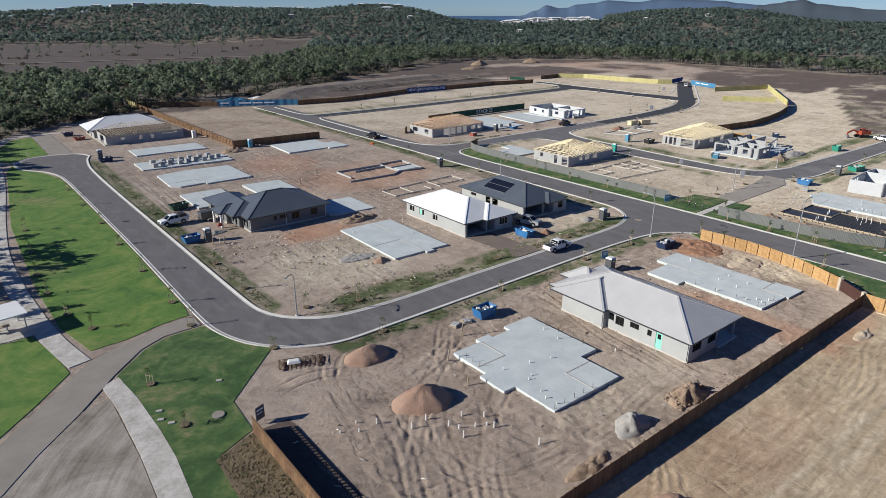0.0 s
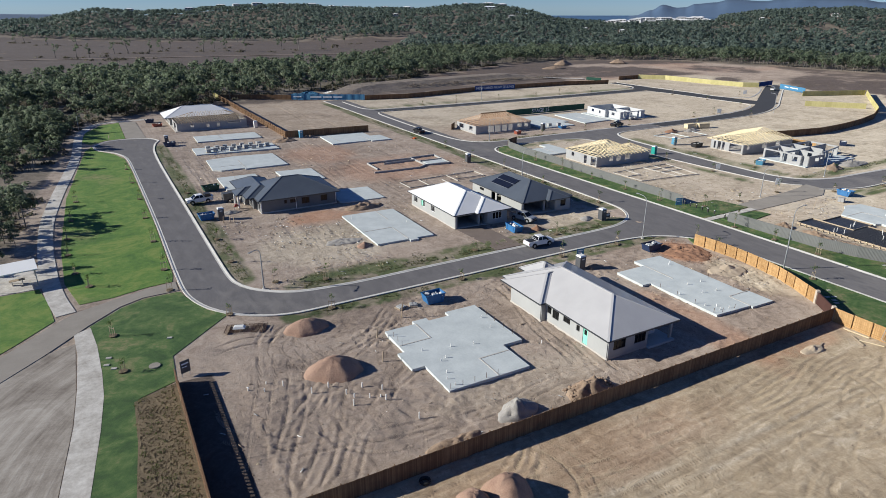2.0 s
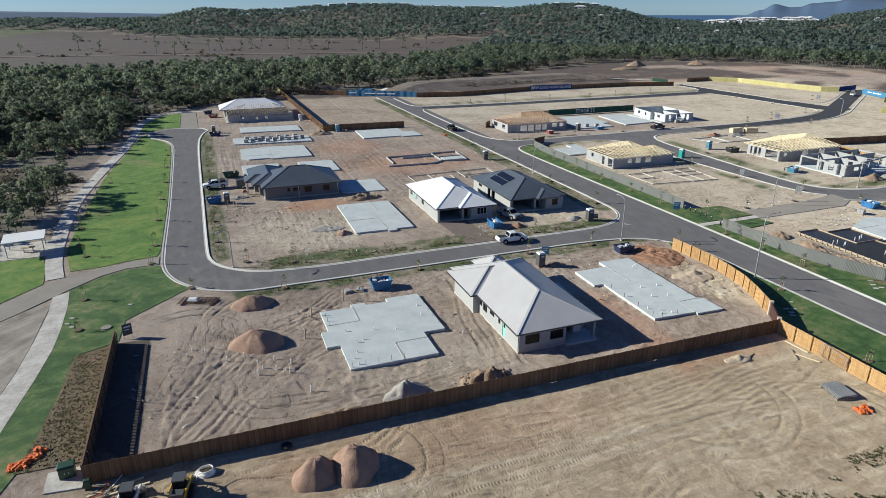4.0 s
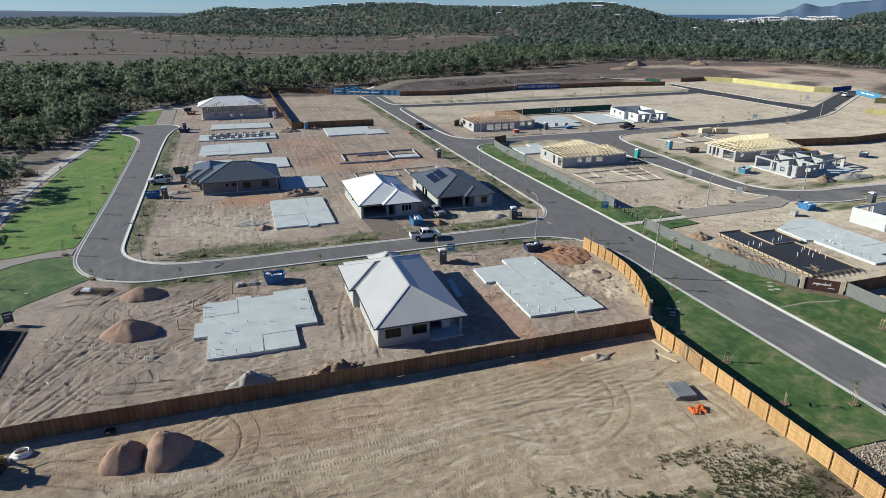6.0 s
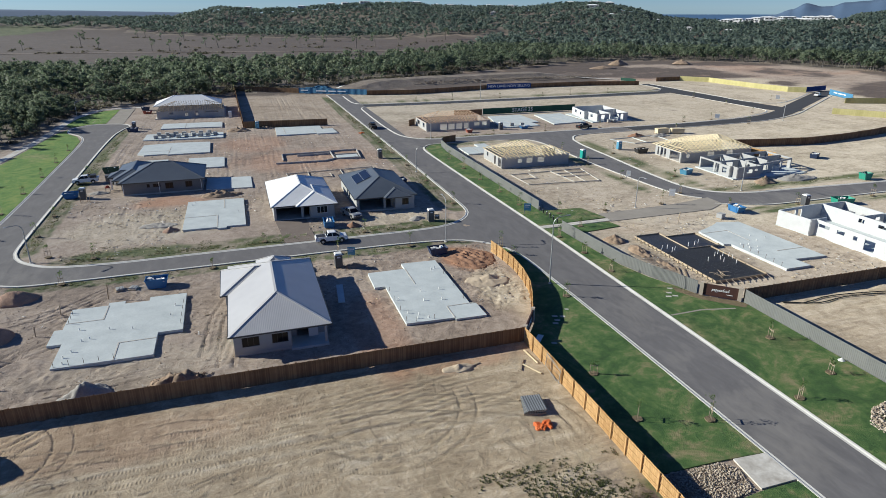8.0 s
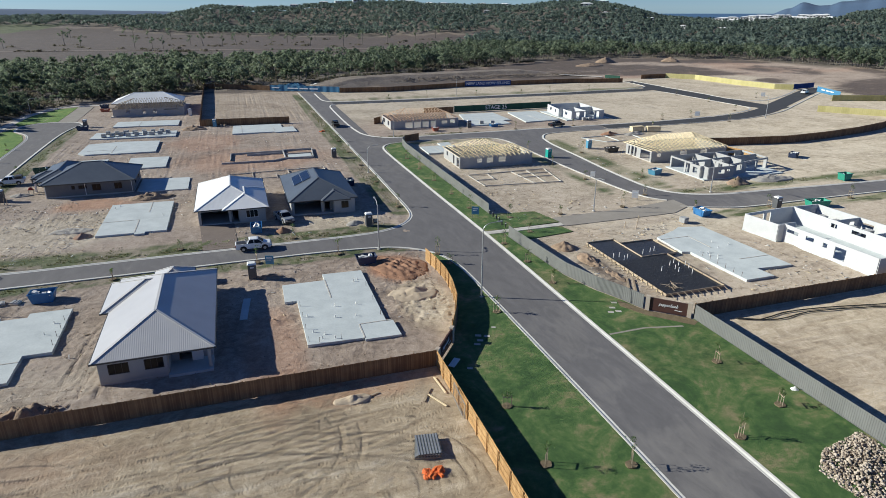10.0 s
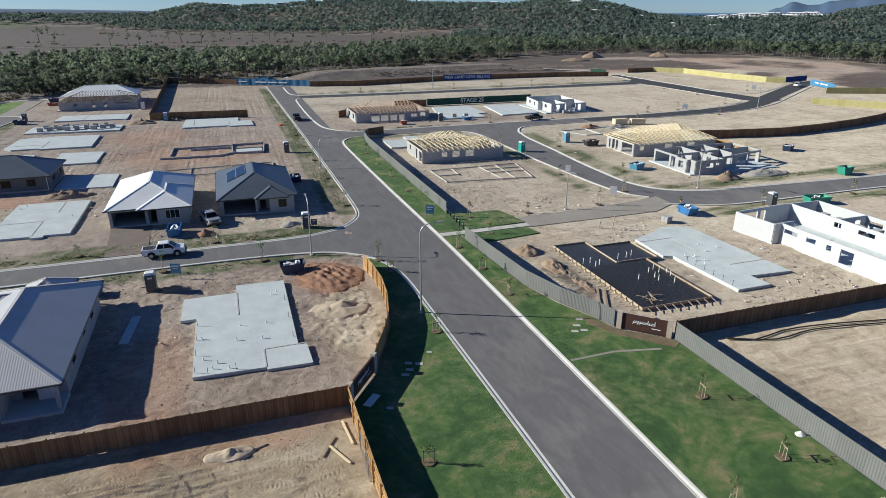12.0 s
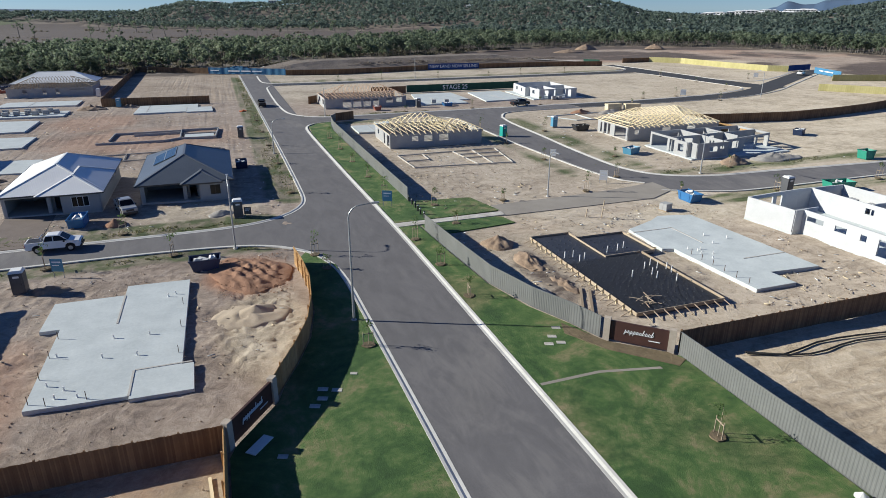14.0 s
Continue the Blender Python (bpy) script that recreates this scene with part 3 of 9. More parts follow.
def kerb(name, pts, side, closed=False):
    """A concrete kerb with its gutter; the road lies on the given side (1: left of the line)."""
    line = smooth_line(pts)
    prof = [(0.45, -0.02), (0.45, 0.02), (0.24, 0.008), (0.06, 0.085), (-0.13, 0.10), (-0.15, -0.02)]
    bm = bmesh.new()
    rows = [[bm.verts.new((x, y, z)) for x, y in offset_line(line, side * d)] for d, z in prof]
    for a, b in zip(rows, rows[1:]):
        for i in range(len(line) - 1):
            f = (a[i], a[i + 1], b[i + 1], b[i])
            bm.faces.new(f if side > 0 else f[::-1])
    return structure(name, bm, M["kerb"], "pale concrete kerb and gutter along the asphalt street", "kerb")


def sheet_of(name, poly, z, material, label, category, thick=0.05):
    return structure(name, prism(bmesh.new(), poly, z - thick, z), material, label, category)


# ---- ground sheet, flat under the estate and rising to wooded hills ----
def spread(lo, hi, dense, step, far_lo, far_hi):
    mid = list(np.arange(lo, hi, dense))
    up, s = [hi], dense
    while up[-1] < far_hi:
        s = min(s * step, 160)
        up.append(up[-1] + s)
    down, s = [lo], dense
    while down[-1] > far_lo:
        s = min(s * step, 160)
        down.append(down[-1] - s)
    return np.array(down[:0:-1] + mid + up)


SKYLINE = [(-180, -5), (5, -6), (18.4, 12), (20.9, 13.5), (23.6, 17.5), (24.8, 23.5), (27.3, 34), (29.8, 38), (33.3, 37), (36.3, 33), (37.4, 28.5), (38.6, 24), (40, 17), (42, 17), (44, 16), (46.8, 13), (48.4, 11), (51, 14), (52.4, 17), (53.8, 25), (55, 34), (56.4, 40), (57.8, 44), (59.8, 45), (62, 43), (63.5, 38), (65, 36.5), (67, 37.5), (70, 38), (72, 39.5), (74.8, 45), (78.2, 45), (82.7, 38), (84.7, 33.5), (86.8, 32), (89, 34.5), (90.5, 37.5), (91.5, 31), (92.3, 26), (93, 24), (94, 17), (103, 17), (125, 14), (180, -5)]


def land(x, y):
    """Height of the ground far from the streets."""
    dx, dy = x - 60, y - 10
    r = np.hypot(dx, dy)
    az = np.degrees(np.arctan2(dy, dx))
    top = np.interp(az, [a for a, _ in SKYLINE], [h for _, h in SKYLINE])
    top = top + (fbm(az * 0.8 + 50, r * 0.004) - 0.5) * 5 * (top > 10)
    foot = 640 + 420 * ramp01(az, 68, 84)
    rise = ramp01(r, foot, 1430) * (1 - ramp01(r, 1520, 2300))
    return top * rise - 13 * ramp01(r, 900, 2600) - 3 * ramp01(r, 300, 900)


FLAT = [(3, 21, 64, 206), (6, 22, 20, 60), (-34, 8, 25, 88), (95, 106, -60, 34), (101.5, 106, 30, 57), (114, 126.5, -60, 30), (114, 118, 25, 140), (114, 129, 56, 72), (30, 100, 60, 68.6), (104, 116, -60, 260), (20, 29.5, 60, 205), (110, 262, 138, 148), (147, 160, 60, 140), (110, 272, 214, 226), (257, 272, 140, 260), (150, 250, 59, 71), (128, 157, 61, 69)]
TRACKS, LANES = [], []
rt = random.Random(5)
for k in range(31):
    a = rt.uniform(0, 6.28)
    if k < 12:
        cx, cy = rt.uniform(26, 92), rt.uniform(4, 21)
    elif k < 20 or k > 25:
        cx, cy = rt.uniform(19, 41), rt.uniform(28, 54)
    else:
        cx, cy = rt.uniform(128, 150), rt.uniform(2, 22)
    TRACKS.append((cx, cy, rt.uniform(2.0, 9.0), a, rt.uniform(1.0, 3.0)))
for k in range(5):
    LANES.append((rt.uniform(2, 23), rt.uniform(0.3, 1.8), rt.uniform(0.04, 0.12), rt.uniform(0, 6.28), rt.uniform(15, 50), rt.uniform(60, 95)))

RUNS = [(20.5, 30, 27, 52), (22.5, 29, 30.5, 50), (25, 28.5, 33.5, 43), (28, 28, 38, 41), (30, 47, 44, 53), (31, 52, 31.5, 47.5), (21, 34, 40, 31), (27, 39, 46, 57), (36, 30, 60, 31.5), (58, 33, 62, 55), (60.5, 30, 64, 57), (18, 20, 50, 23), (20, 12, 92, 17), (30, 9, 90, 21), (60, 6, 92, 19), (128, 8, 165, 20), (128, 14, 150, 24), (66, 112, 100, 140), (60, 130, 92, 150), (34, 140, 66, 118), (70, 150, 101, 160)]


def track_depth(x, y):
    """Wheel ruts on arcs and long lanes: two cleated bands of pressed ground, with lifted edges."""
    out = np.zeros_like(x)

    def bands(off, along, on):
        acc = 0
        for d in (-0.85, 0.85):
            e = (off - d) / 0.21
            core = np.exp(-e * e)
            acc = acc + on * (core - 0.75 * np.exp(-((np.abs(e) - 1.9) / 0.7) ** 2))
        return acc
    for cx, cy, rad, a, span in TRACKS:
        r = np.hypot(x - cx, y - cy)
        ang = np.mod(np.arctan2(y - cy, x - cx) - a, 2 * np.pi)
        out += bands(r - rad, ang * rad, (ang < span).astype(float))
    for y0, amp, fr, ph, x0, x1 in LANES:
        out += bands(y - y0 - amp * np.sin(x * fr + ph), x, ((x > x0) & (x < x1)).astype(float))
    for x0, y0, x1, y1 in RUNS:
        L = math.hypot(x1 - x0, y1 - y0)
        ux, uy = (x1 - x0) / L, (y1 - y0) / L
        along = (x - x0) * ux + (y - y0) * uy
        off = (y - y0) * ux - (x - x0) * uy + 0.35 * np.sin(along * 0.35 + x0)
        out += bands(off, along, ((along > 0) & (along < L)).astype(float))
    return np.clip(out, -1.0, 1.5)


gx = spread(16, 103, 0.225, 1.055, -4700, 4700)
gy = spread(2, 59, 0.225, 1.055, -4700, 4700)
X, Y = np.meshgrid(gx, gy)
rough = np.clip(1.6 * fbm(X * 0.12, Y * 0.12) - 0.3, 0.1, 1)
Z = land(X, Y)
near = 1 - ramp01(np.hypot(X - 80, Y - 60), 150, 260)
clods = np.abs(fbm(X * 0.9 + 60, Y * 0.9, 4) - 0.5) * 2
yard_mask = 1 - 0.55 * ((Y < 25.4) & (X < 94))
wedge = inside([(9.5, 71), (-34, 30), (-34, 8), (7, 8), (8.5, 40), (9.5, 60)], X, Y).astype(float)
bumps = ((0.35 - clods) * 0.27 * rough + (fbm(X * 0.45 + 8, Y * 0.45, 3) - 0.5) * 0.34 * rough + (fbm(X * 2.1, Y * 2.1, 2) - 0.5) * 0.12 * rough) * yard_mask + (fbm(X * 0.08, Y * 0.08, 2) - 0.5) * 0.2
bumps = bumps * (1 - 0.85 * (X < 16.8))
beside = (X - 17.4) * 0.716 - (Y - 57.2) * 0.698
bumps = np.where((X < 27) & (Y > 50) & (Y < 68), bumps * ramp01(beside, 0.2, 3.0), bumps) + 0.32 * blot(X, Y, 97.3, 41, 5, 12) * (0.3 - np.abs(fbm(X * 1.5 + 5, Y * 1.0, 4) - 0.5) * 2) + 0.35 * blot(X, Y, 124.6, 44, 2.2, 8) * (0.4 - np.abs(fbm(X * 0.7, Y * 0.7, 4) - 0.5) * 2)
bumps = bumps - 0.38 * np.exp(-((X - 22.3 - 0.15 * np.sin(Y)) / 0.28) ** 2) * ramp01(Y, 30.6, 31.6) * (1 - ramp01(Y, 39.6, 40.6)) + 0.22 * np.exp(-((X - 23.2) / 0.4) ** 2) * ramp01(Y, 30.6, 32) * (1 - ramp01(Y, 39, 40.6)) * (0.4 + clods)
ruts = track_depth(X, Y)
lift = np.ones_like(X)
for x0, x1, y0, y1 in FLAT:
    lift *= ramp01(np.maximum(np.maximum(x0 - X, X - x1), np.maximum(y0 - Y, Y - y1)), 0.2, 2.0)
Z = Z + lift * near * (bumps - (0.028 + 0.018 * (Y > 25.4)) * (0.35 + 1.3 * ramp01(fbm(X * 0.21 + 3, Y * 0.21, 3), 0.36, 0.62)) * ruts) - 0.06


def ground_z(x, y):
    """Height of the ground sheet at the given points."""
    i, j = np.clip(np.searchsorted(gx, x) - 1, 0, len(gx) - 2), np.clip(np.searchsorted(gy, y) - 1, 0, len(gy) - 2)
    u, v = (x - gx[i]) / (gx[i + 1] - gx[i]), (y - gy[j]) / (gy[j + 1] - gy[j])
    return (Z[j, i] * (1 - u) + Z[j, i + 1] * u) * (1 - v) + (Z[j + 1, i] * (1 - u) + Z[j + 1, i + 1] * u) * v


nx, ny = len(gx), len(gy)
idx = np.arange(nx * ny).reshape(ny, nx)
quads = np.stack([idx[:-1, :-1], idx[:-1, 1:], idx[1:, 1:], idx[1:, :-1]], -1).reshape(-1, 4)


def big_mesh(name, verts, faces, mats, index=None):
    """A mesh from arrays: verts (n, 3), faces (m, 3 or 4)."""
    me = bpy.data.meshes.new(name)
    k = faces.shape[1]
    me.vertices.add(len(verts))
    me.vertices.foreach_set("co", np.ascontiguousarray(verts, np.float32).ravel())
    me.loops.add(faces.size)
    me.loops.foreach_set("vertex_index", np.ascontiguousarray(faces, np.int32).ravel())
    me.polygons.add(len(faces))
    me.polygons.foreach_set("loop_start", np.arange(0, faces.size, k, dtype=np.int32))
    for m in mats:
        me.materials.append(m)
    if index is not None:
        me.polygons.foreach_set("material_index", np.ascontiguousarray(index, np.int32))
    me.update(calc_edges=True)
    me.validate()
    return me


me = big_mesh("ground", np.stack([X, Y, Z], -1).reshape(-1, 3), quads, [M["ground"]])
me.polygons.foreach_set("use_smooth", np.ones(len(quads), bool))
R = np.hypot(X - 60, Y - 10)
wob = 14 * (fbm(X * 0.02, Y * 0.02) - 0.5)
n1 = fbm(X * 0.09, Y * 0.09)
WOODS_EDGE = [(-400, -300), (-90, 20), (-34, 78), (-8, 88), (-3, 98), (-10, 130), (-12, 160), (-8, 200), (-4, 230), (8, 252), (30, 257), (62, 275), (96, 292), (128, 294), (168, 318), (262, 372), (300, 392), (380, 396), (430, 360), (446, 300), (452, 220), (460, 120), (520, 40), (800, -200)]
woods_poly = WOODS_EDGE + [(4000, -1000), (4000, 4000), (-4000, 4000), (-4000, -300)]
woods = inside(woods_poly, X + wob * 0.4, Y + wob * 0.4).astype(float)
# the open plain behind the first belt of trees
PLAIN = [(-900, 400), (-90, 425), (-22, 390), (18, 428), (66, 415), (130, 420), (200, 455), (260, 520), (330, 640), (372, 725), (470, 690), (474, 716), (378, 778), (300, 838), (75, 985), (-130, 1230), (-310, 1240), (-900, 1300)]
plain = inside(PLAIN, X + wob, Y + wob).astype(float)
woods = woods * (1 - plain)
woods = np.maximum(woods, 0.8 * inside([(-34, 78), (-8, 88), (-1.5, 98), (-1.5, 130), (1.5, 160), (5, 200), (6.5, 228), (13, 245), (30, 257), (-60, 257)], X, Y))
yard = ((X < 94) & (Y < 25.4) & (Y > -60)) * ramp01(X + 9 * (fbm(X * 0.12, Y * 0.12) - 0.5), 9, 22)
yard_e = ((X > 126.8) & (Y < 26) & (X < 400)).astype(float)
stage = ((X > 110) & (X < 345) & (Y > 72) & (Y < 262)).astype(float) * np.maximum(ramp01(X, 186, 200), ramp01(Y, 162, 186))
sand = np.clip(np.maximum(np.maximum(yard, yard_e * 0.85), stage * 0.2) * (0.55 + 0.9 * n1) + 0.5 * ((X > 200) & (Y < 140)) + 0.9 * blot(X, Y, 97.5, 40, 4.5, 9) + 0.35 * inside([(66, 184), (104, 184), (104, 262), (66, 285)], X, Y), 0, 1)
clay = np.clip(1.0 * blot(X, Y, 96.5, 52.5, 4.5, 6) + 0.8 * blot(X, Y, 50, 100, 9, 5) + 0.5 * blot(X, Y, 80, 130, 22, 14) + 0.5 * blot(X, Y, 68, 155, 12, 14) + 0.5 * blot(X, Y, 78, 33, 4, 14) + 0.5 * blot(X, Y, 86, 23.5, 8, 2.5) + 0.45 * blot(X, Y, 129, 57, 6, 3) + 0.35 * ((Y > 262) & (R > 300)) * ramp01(fbm(X * 0.03, Y * 0.03), 0.4, 0.6) + 0.25 * blot(X, Y, 45, 20, 22, 5), 0, 1)
HAUL = [(345, 158), (332, 136), (398, 140), (470, 128), (470, 100), (381, 116), (312, 108), (262, 92), (236, 80), (216, 70), (200, 72), (207, 105), (244, 104), (279, 117), (300, 140), (312, 158)]
haul = inside(HAUL, X + wob * 0.5, Y + wob * 0.5).astype(float)
HAUL_LINE = smooth_line([(330, 352), (367, 330), (363, 290), (369, 266), (366, 241), (345, 214), (330, 203)], 8) + smooth_line([(367, 330), (405, 318), (434, 308), (424, 270), (400, 240), (366, 241)], 8) + smooth_line([(264, 274), (300, 262), (330, 252), (366, 250)], 8)
line_h = np.full_like(X, 99.0)
for hx, hy in HAUL_LINE:
    line_h = np.minimum(line_h, np.hypot(X - hx, Y - hy))
scrub = ((R > 215) & (woods < 0.5)).astype(float) * ((Y > 262) | (X > 338)).astype(float)
scrub = scrub * (0.72 + 0.5 * ramp01(fbm(X * 0.02 + 9, Y * 0.045), 0.42, 0.52)) * ramp01(line_h, 6, 17) * (1 - haul)
olive = inside([(414, 158), (335, 123), (263, 90), (249, 84), (238, 74), (247, 62), (330, 20), (520, 20), (560, 150)], X + wob * 0.4, Y + wob * 0.4).astype(float)
# blot at (24, 8): damp brown soil, with fence and machine shade painted in
# first term of brown: fence shadow strip at x 17 to 21, deepened in colour
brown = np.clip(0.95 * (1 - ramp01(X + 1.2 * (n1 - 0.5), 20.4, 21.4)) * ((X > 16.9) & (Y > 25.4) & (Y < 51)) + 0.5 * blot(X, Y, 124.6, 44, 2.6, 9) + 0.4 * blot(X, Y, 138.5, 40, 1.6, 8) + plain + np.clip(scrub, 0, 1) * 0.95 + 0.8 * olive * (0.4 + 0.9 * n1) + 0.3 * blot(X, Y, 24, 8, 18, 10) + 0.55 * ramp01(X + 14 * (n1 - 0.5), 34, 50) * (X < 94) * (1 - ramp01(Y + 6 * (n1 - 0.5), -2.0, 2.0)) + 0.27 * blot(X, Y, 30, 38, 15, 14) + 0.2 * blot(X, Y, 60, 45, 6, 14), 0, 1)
lanes = sum(np.exp(-((Y - y0 + 0.06 * (X - 40) + 0.5 * np.sin(X * 0.09 + y0)) / w0) ** 2) for y0, w0 in ((16.4, 0.5), (15.0, 0.45), (12.2, 0.7), (19.2, 0.4))) * ramp01(fbm(X * 0.08, Y * 0.5 + 4, 3), 0.38, 0.62)
grey = np.clip(0.85 * stage + 0.55 * lanes * yard * ramp01(X, 24, 40) + 0.35 * yard_e + 0.95 * haul + 0.6 * blot(X, Y, 98, 40, 4, 10) + 0.7 * ((X > 118) & (Y > 26) & (Y < 150) & (X < 215)) * (0.3 + 1.2 * n1) + 0.75 * blot(X, Y, 46, 85, 16, 11) + 0.25 * wedge + 0.35 * blot(X, Y, 50, 33, 12, 5) + 0.8 * blot(X, Y, 92, 76, 9, 5) + 0.6 * blot(X, Y, 182, 76, 12, 6) + 0.5 * blot(X, Y, 150, 55, 12, 4) + 0.5 * blot(X, Y, 215, 90, 30, 14), 0, 1)
line_d = np.full_like(X, 9.0)
for x0, x1, y in ((33, 99, 60.4), (36, 99, 69.2), (37, 99, 70.6)):
    line_d = np.minimum(line_d, np.hypot(np.maximum(np.maximum(x0 - X, X - x1), 0), Y - y))
for x, y0, y1 in ((29.3, 76, 190), (103.6, 78, 250), (102.4, 80, 250), (109.5, 150, 210), (159.8, 78, 130), (147, 78, 130)):
    line_d = np.minimum(line_d, np.hypot(np.maximum(np.maximum(y0 - Y, Y - y1), 0), X - x))
for x0, x1, y in ((113, 145, 147.6), (160, 240, 73), (160, 240, 58.8), (120, 145, 137.6), (112, 255, 228)):
    line_d = np.minimum(line_d, np.hypot(np.maximum(np.maximum(x0 - X, X - x1), 0), Y - y))
patchy = ramp01(fbm(X * 0.7, Y * 0.7, 4), 0.38, 0.62)
weed = np.clip((1 - ramp01(line_d, 1.5, 3.0)) * (0.6 + 0.6 * n1) * (0.6 + 0.5 * patchy), 0, 1)
weed = np.clip(weed + (0.95 * ramp01(X + 8 * (n1 - 0.5), 62, 76) * (X < 94) * (1 - ramp01(Y + 5 * (n1 - 0.5) - 0.14 * (84 - np.abs(X - 84)) + 11.0, -0.6, 2.2)) + 0.4 * blot(X, Y, 93, 3, 11, 4) + 0.3 * blot(X, Y, 80, 5.2, 9, 2.5)) * patchy + 0.5 * blot(X, Y, 46, 72, 10, 3) + 0.7 * olive * patchy * ramp01(fbm(X * 0.05, Y * 0.05), 0.45, 0.6) + 1.0 * inside([(-253, 1060), (-190, 1210), (-186, 1320), (-260, 1290), (-420, 1280), (-420, 1080)], X, Y) + 0.25 * haul * ramp01(fbm(X * 0.03, Y * 0.03), 0.42, 0.6), 0, 1)
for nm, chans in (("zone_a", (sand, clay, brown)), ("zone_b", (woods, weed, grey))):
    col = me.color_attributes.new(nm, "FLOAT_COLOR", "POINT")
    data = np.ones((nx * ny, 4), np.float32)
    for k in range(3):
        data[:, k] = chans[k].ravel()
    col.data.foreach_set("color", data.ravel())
rut_a = me.attributes.new("ruts", "FLOAT", "POINT")
rut_a.data.foreach_set("value", (lift * ruts).astype(np.float32).ravel())
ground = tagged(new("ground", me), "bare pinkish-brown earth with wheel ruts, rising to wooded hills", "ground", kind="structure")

sea = structure("water", prism(bmesh.new(), [(-4600, 1500), (4800, 1500), (4800, 4900), (-4600, 4900)], -12.4, -12.0), M["sea"], "distant calm blue sea beyond the wooded hills", "sea")

# ---- streets ----
out_l, in_l = smooth_line(BEND_OUT), smooth_line(BEND_IN)
head = smooth_line(HEAD)
cut = [i for i, p in enumerate(in_l) if p[1] > 68.0 and p[0] > 96][0]
cut_o = [i for i, p in enumerate(out_l) if p[0] > 96][0]
crescent = [p for p in out_l[:cut_o + 1]] + [(96.3, in_l[cut][1])] + in_l[:cut][::-1]
east_l = smooth_line(MAIN_E)
sheet_of("road_1", crescent + head[::-1][1:-1], 0.0, M["asphalt"], "grey asphalt street curving round the vacant lots", "road")
stem = [i for i, p in enumerate(east_l) if p[1] > 133][0]
sheet_of("road_2", [(96.0, out_l[cut_o][1])] + out_l[cut_o + 1:] + east_l[:stem] + [(113.2, 258)] + in_l[cut:][::-1] + [(96.0, in_l[cut][1])], 0.004, M["asphalt"], "long straight grey asphalt road between green verges", "road")
loop_w = east_l[[i for i, p in enumerate(east_l) if p[0] > 113.3 and p[1] > 130][0]:]
loop_e, loop_s, side_s = smooth_line(LOOP_E), smooth_line(LOOP_S), smooth_line(SIDE_S)
n_edge = [p for p in smooth_line(SIDE_M) if p[1] < 156 and p[0] < 187]
sheet_of("road_3", [(112.8, 131.0)] + loop_w + loop_s + loop_e[::-1] + [p for p in side_s if p[0] < 187] + n_edge[::-1] + [(110.6, 165)] + [(109, 160)], -0.004, M["asphalt"], "grey asphalt side street with a turning", "road")


def ribbon(pts, width):
    line = smooth_line(pts)
    return offset_line(line, width / 2) + offset_line(line, -width / 2)[::-1]


sheet_of("road_4", ribbon([(186, 143), (214, 143.7), (241, 147), (258, 153.5), (280, 167.5), (316, 190.5), (332, 200)], 7.2), -0.008, M["asphalt_new"], "fresh dark asphalt street of the next stage", "road")
sheet_of("road_5", ribbon([(108.5, 221), (145, 219.5), (213, 219.5), (237, 220.5), (256, 221.5), (264, 226), (267.2, 234), (267, 253)], 6.6), -0.012, M["asphalt_new"], "fresh dark asphalt street between levelled lots", "road")
sheet_of("road_6", ribbon([(263, 232), (264, 205), (264.6, 185), (266, 168), (270, 156)], 11.2), -0.016, M["asphalt_new"], "fresh dark asphalt link street", "road")
for k, (pts, side) in enumerate(((BEND_OUT, 1), (BEND_IN, -1), (HEAD, -1), (MAIN_E, 1), (SIDE_N, -1), (SIDE_M, -1), (SIDE_S, 1), (SIDE_R, -1), (LOOP_E, -1), (LOOP_S, 1))):
    kerb("kerb_%d" % (k + 1), pts, side)

# ---- lawns, paths and other ground covers ----
G = M["grass"]
sheet_of("path_9", [(114.8, 25.4), (119.5, 25.5), (124.1, 24.5), (124.1, 24.8), (119.5, 25.8), (114.8, 25.7)], 0.075, M["path"], "thin line of bare soil across the lawn", "soil strip", 0.1)
sheet_of("lawn_1", [(105.2, 52), (102.8, 56.7), (101.5, 54.2), (102.0, 47), (101.6, 42), (100.7, 37.6), (99.4, 34.2), (98.0, 31.2), (97.4, 29.4), (94.6, 25.6), (94.2, 24.6), (94.2, 1.4), (96, 0.8), (101, 0.7), (105.82, 0.4), (105.74, 20), (105.42, 42)], 0.07, G, "mown green verge with dry patches beside the road", "lawn", 0.15)
sheet_of("lawn_2", [(96, -4), (102, -3.4), (105.9, -3.4), (106.0, -60), (96, -60)], 0.07, G, "mown green verge beside the road", "lawn", 0.15)
sheet_of("lawn_3", [(114.4, 61.2), (114.58, 35), (114.62, -60), (126.5, -60), (126.5, 25.6), (125.4, 26.2), (122.4, 29.0), (121.2, 33), (119.4, 37), (118.0, 42.6), (117.3, 52), (116.8, 61.1)], 0.07, G, "wide mown green verge with dry brown patches", "lawn", 0.15)
sheet_of("lawn_4", [(114.5, 62.9), (118, 63.0), (128.5, 63.6), (127, 70.4), (118.6, 71.2), (118.1, 100), (118.0, 128), (118.8, 136), (120, 138.8), (116.2, 137.5), (113.8, 133.8), (113.3, 126), (113.9, 90)], 0.07, G, "narrow green verge along a grey fence", "lawn", 0.15)
sheet_of("lawn_5", [(117.2, 57.5), (120, 57.4), (128.3, 58.4), (127.6, 61.3), (117.2, 61.2)], 0.07, G, "green grass corner beside the footpath", "lawn", 0.15)
P = M["park"]
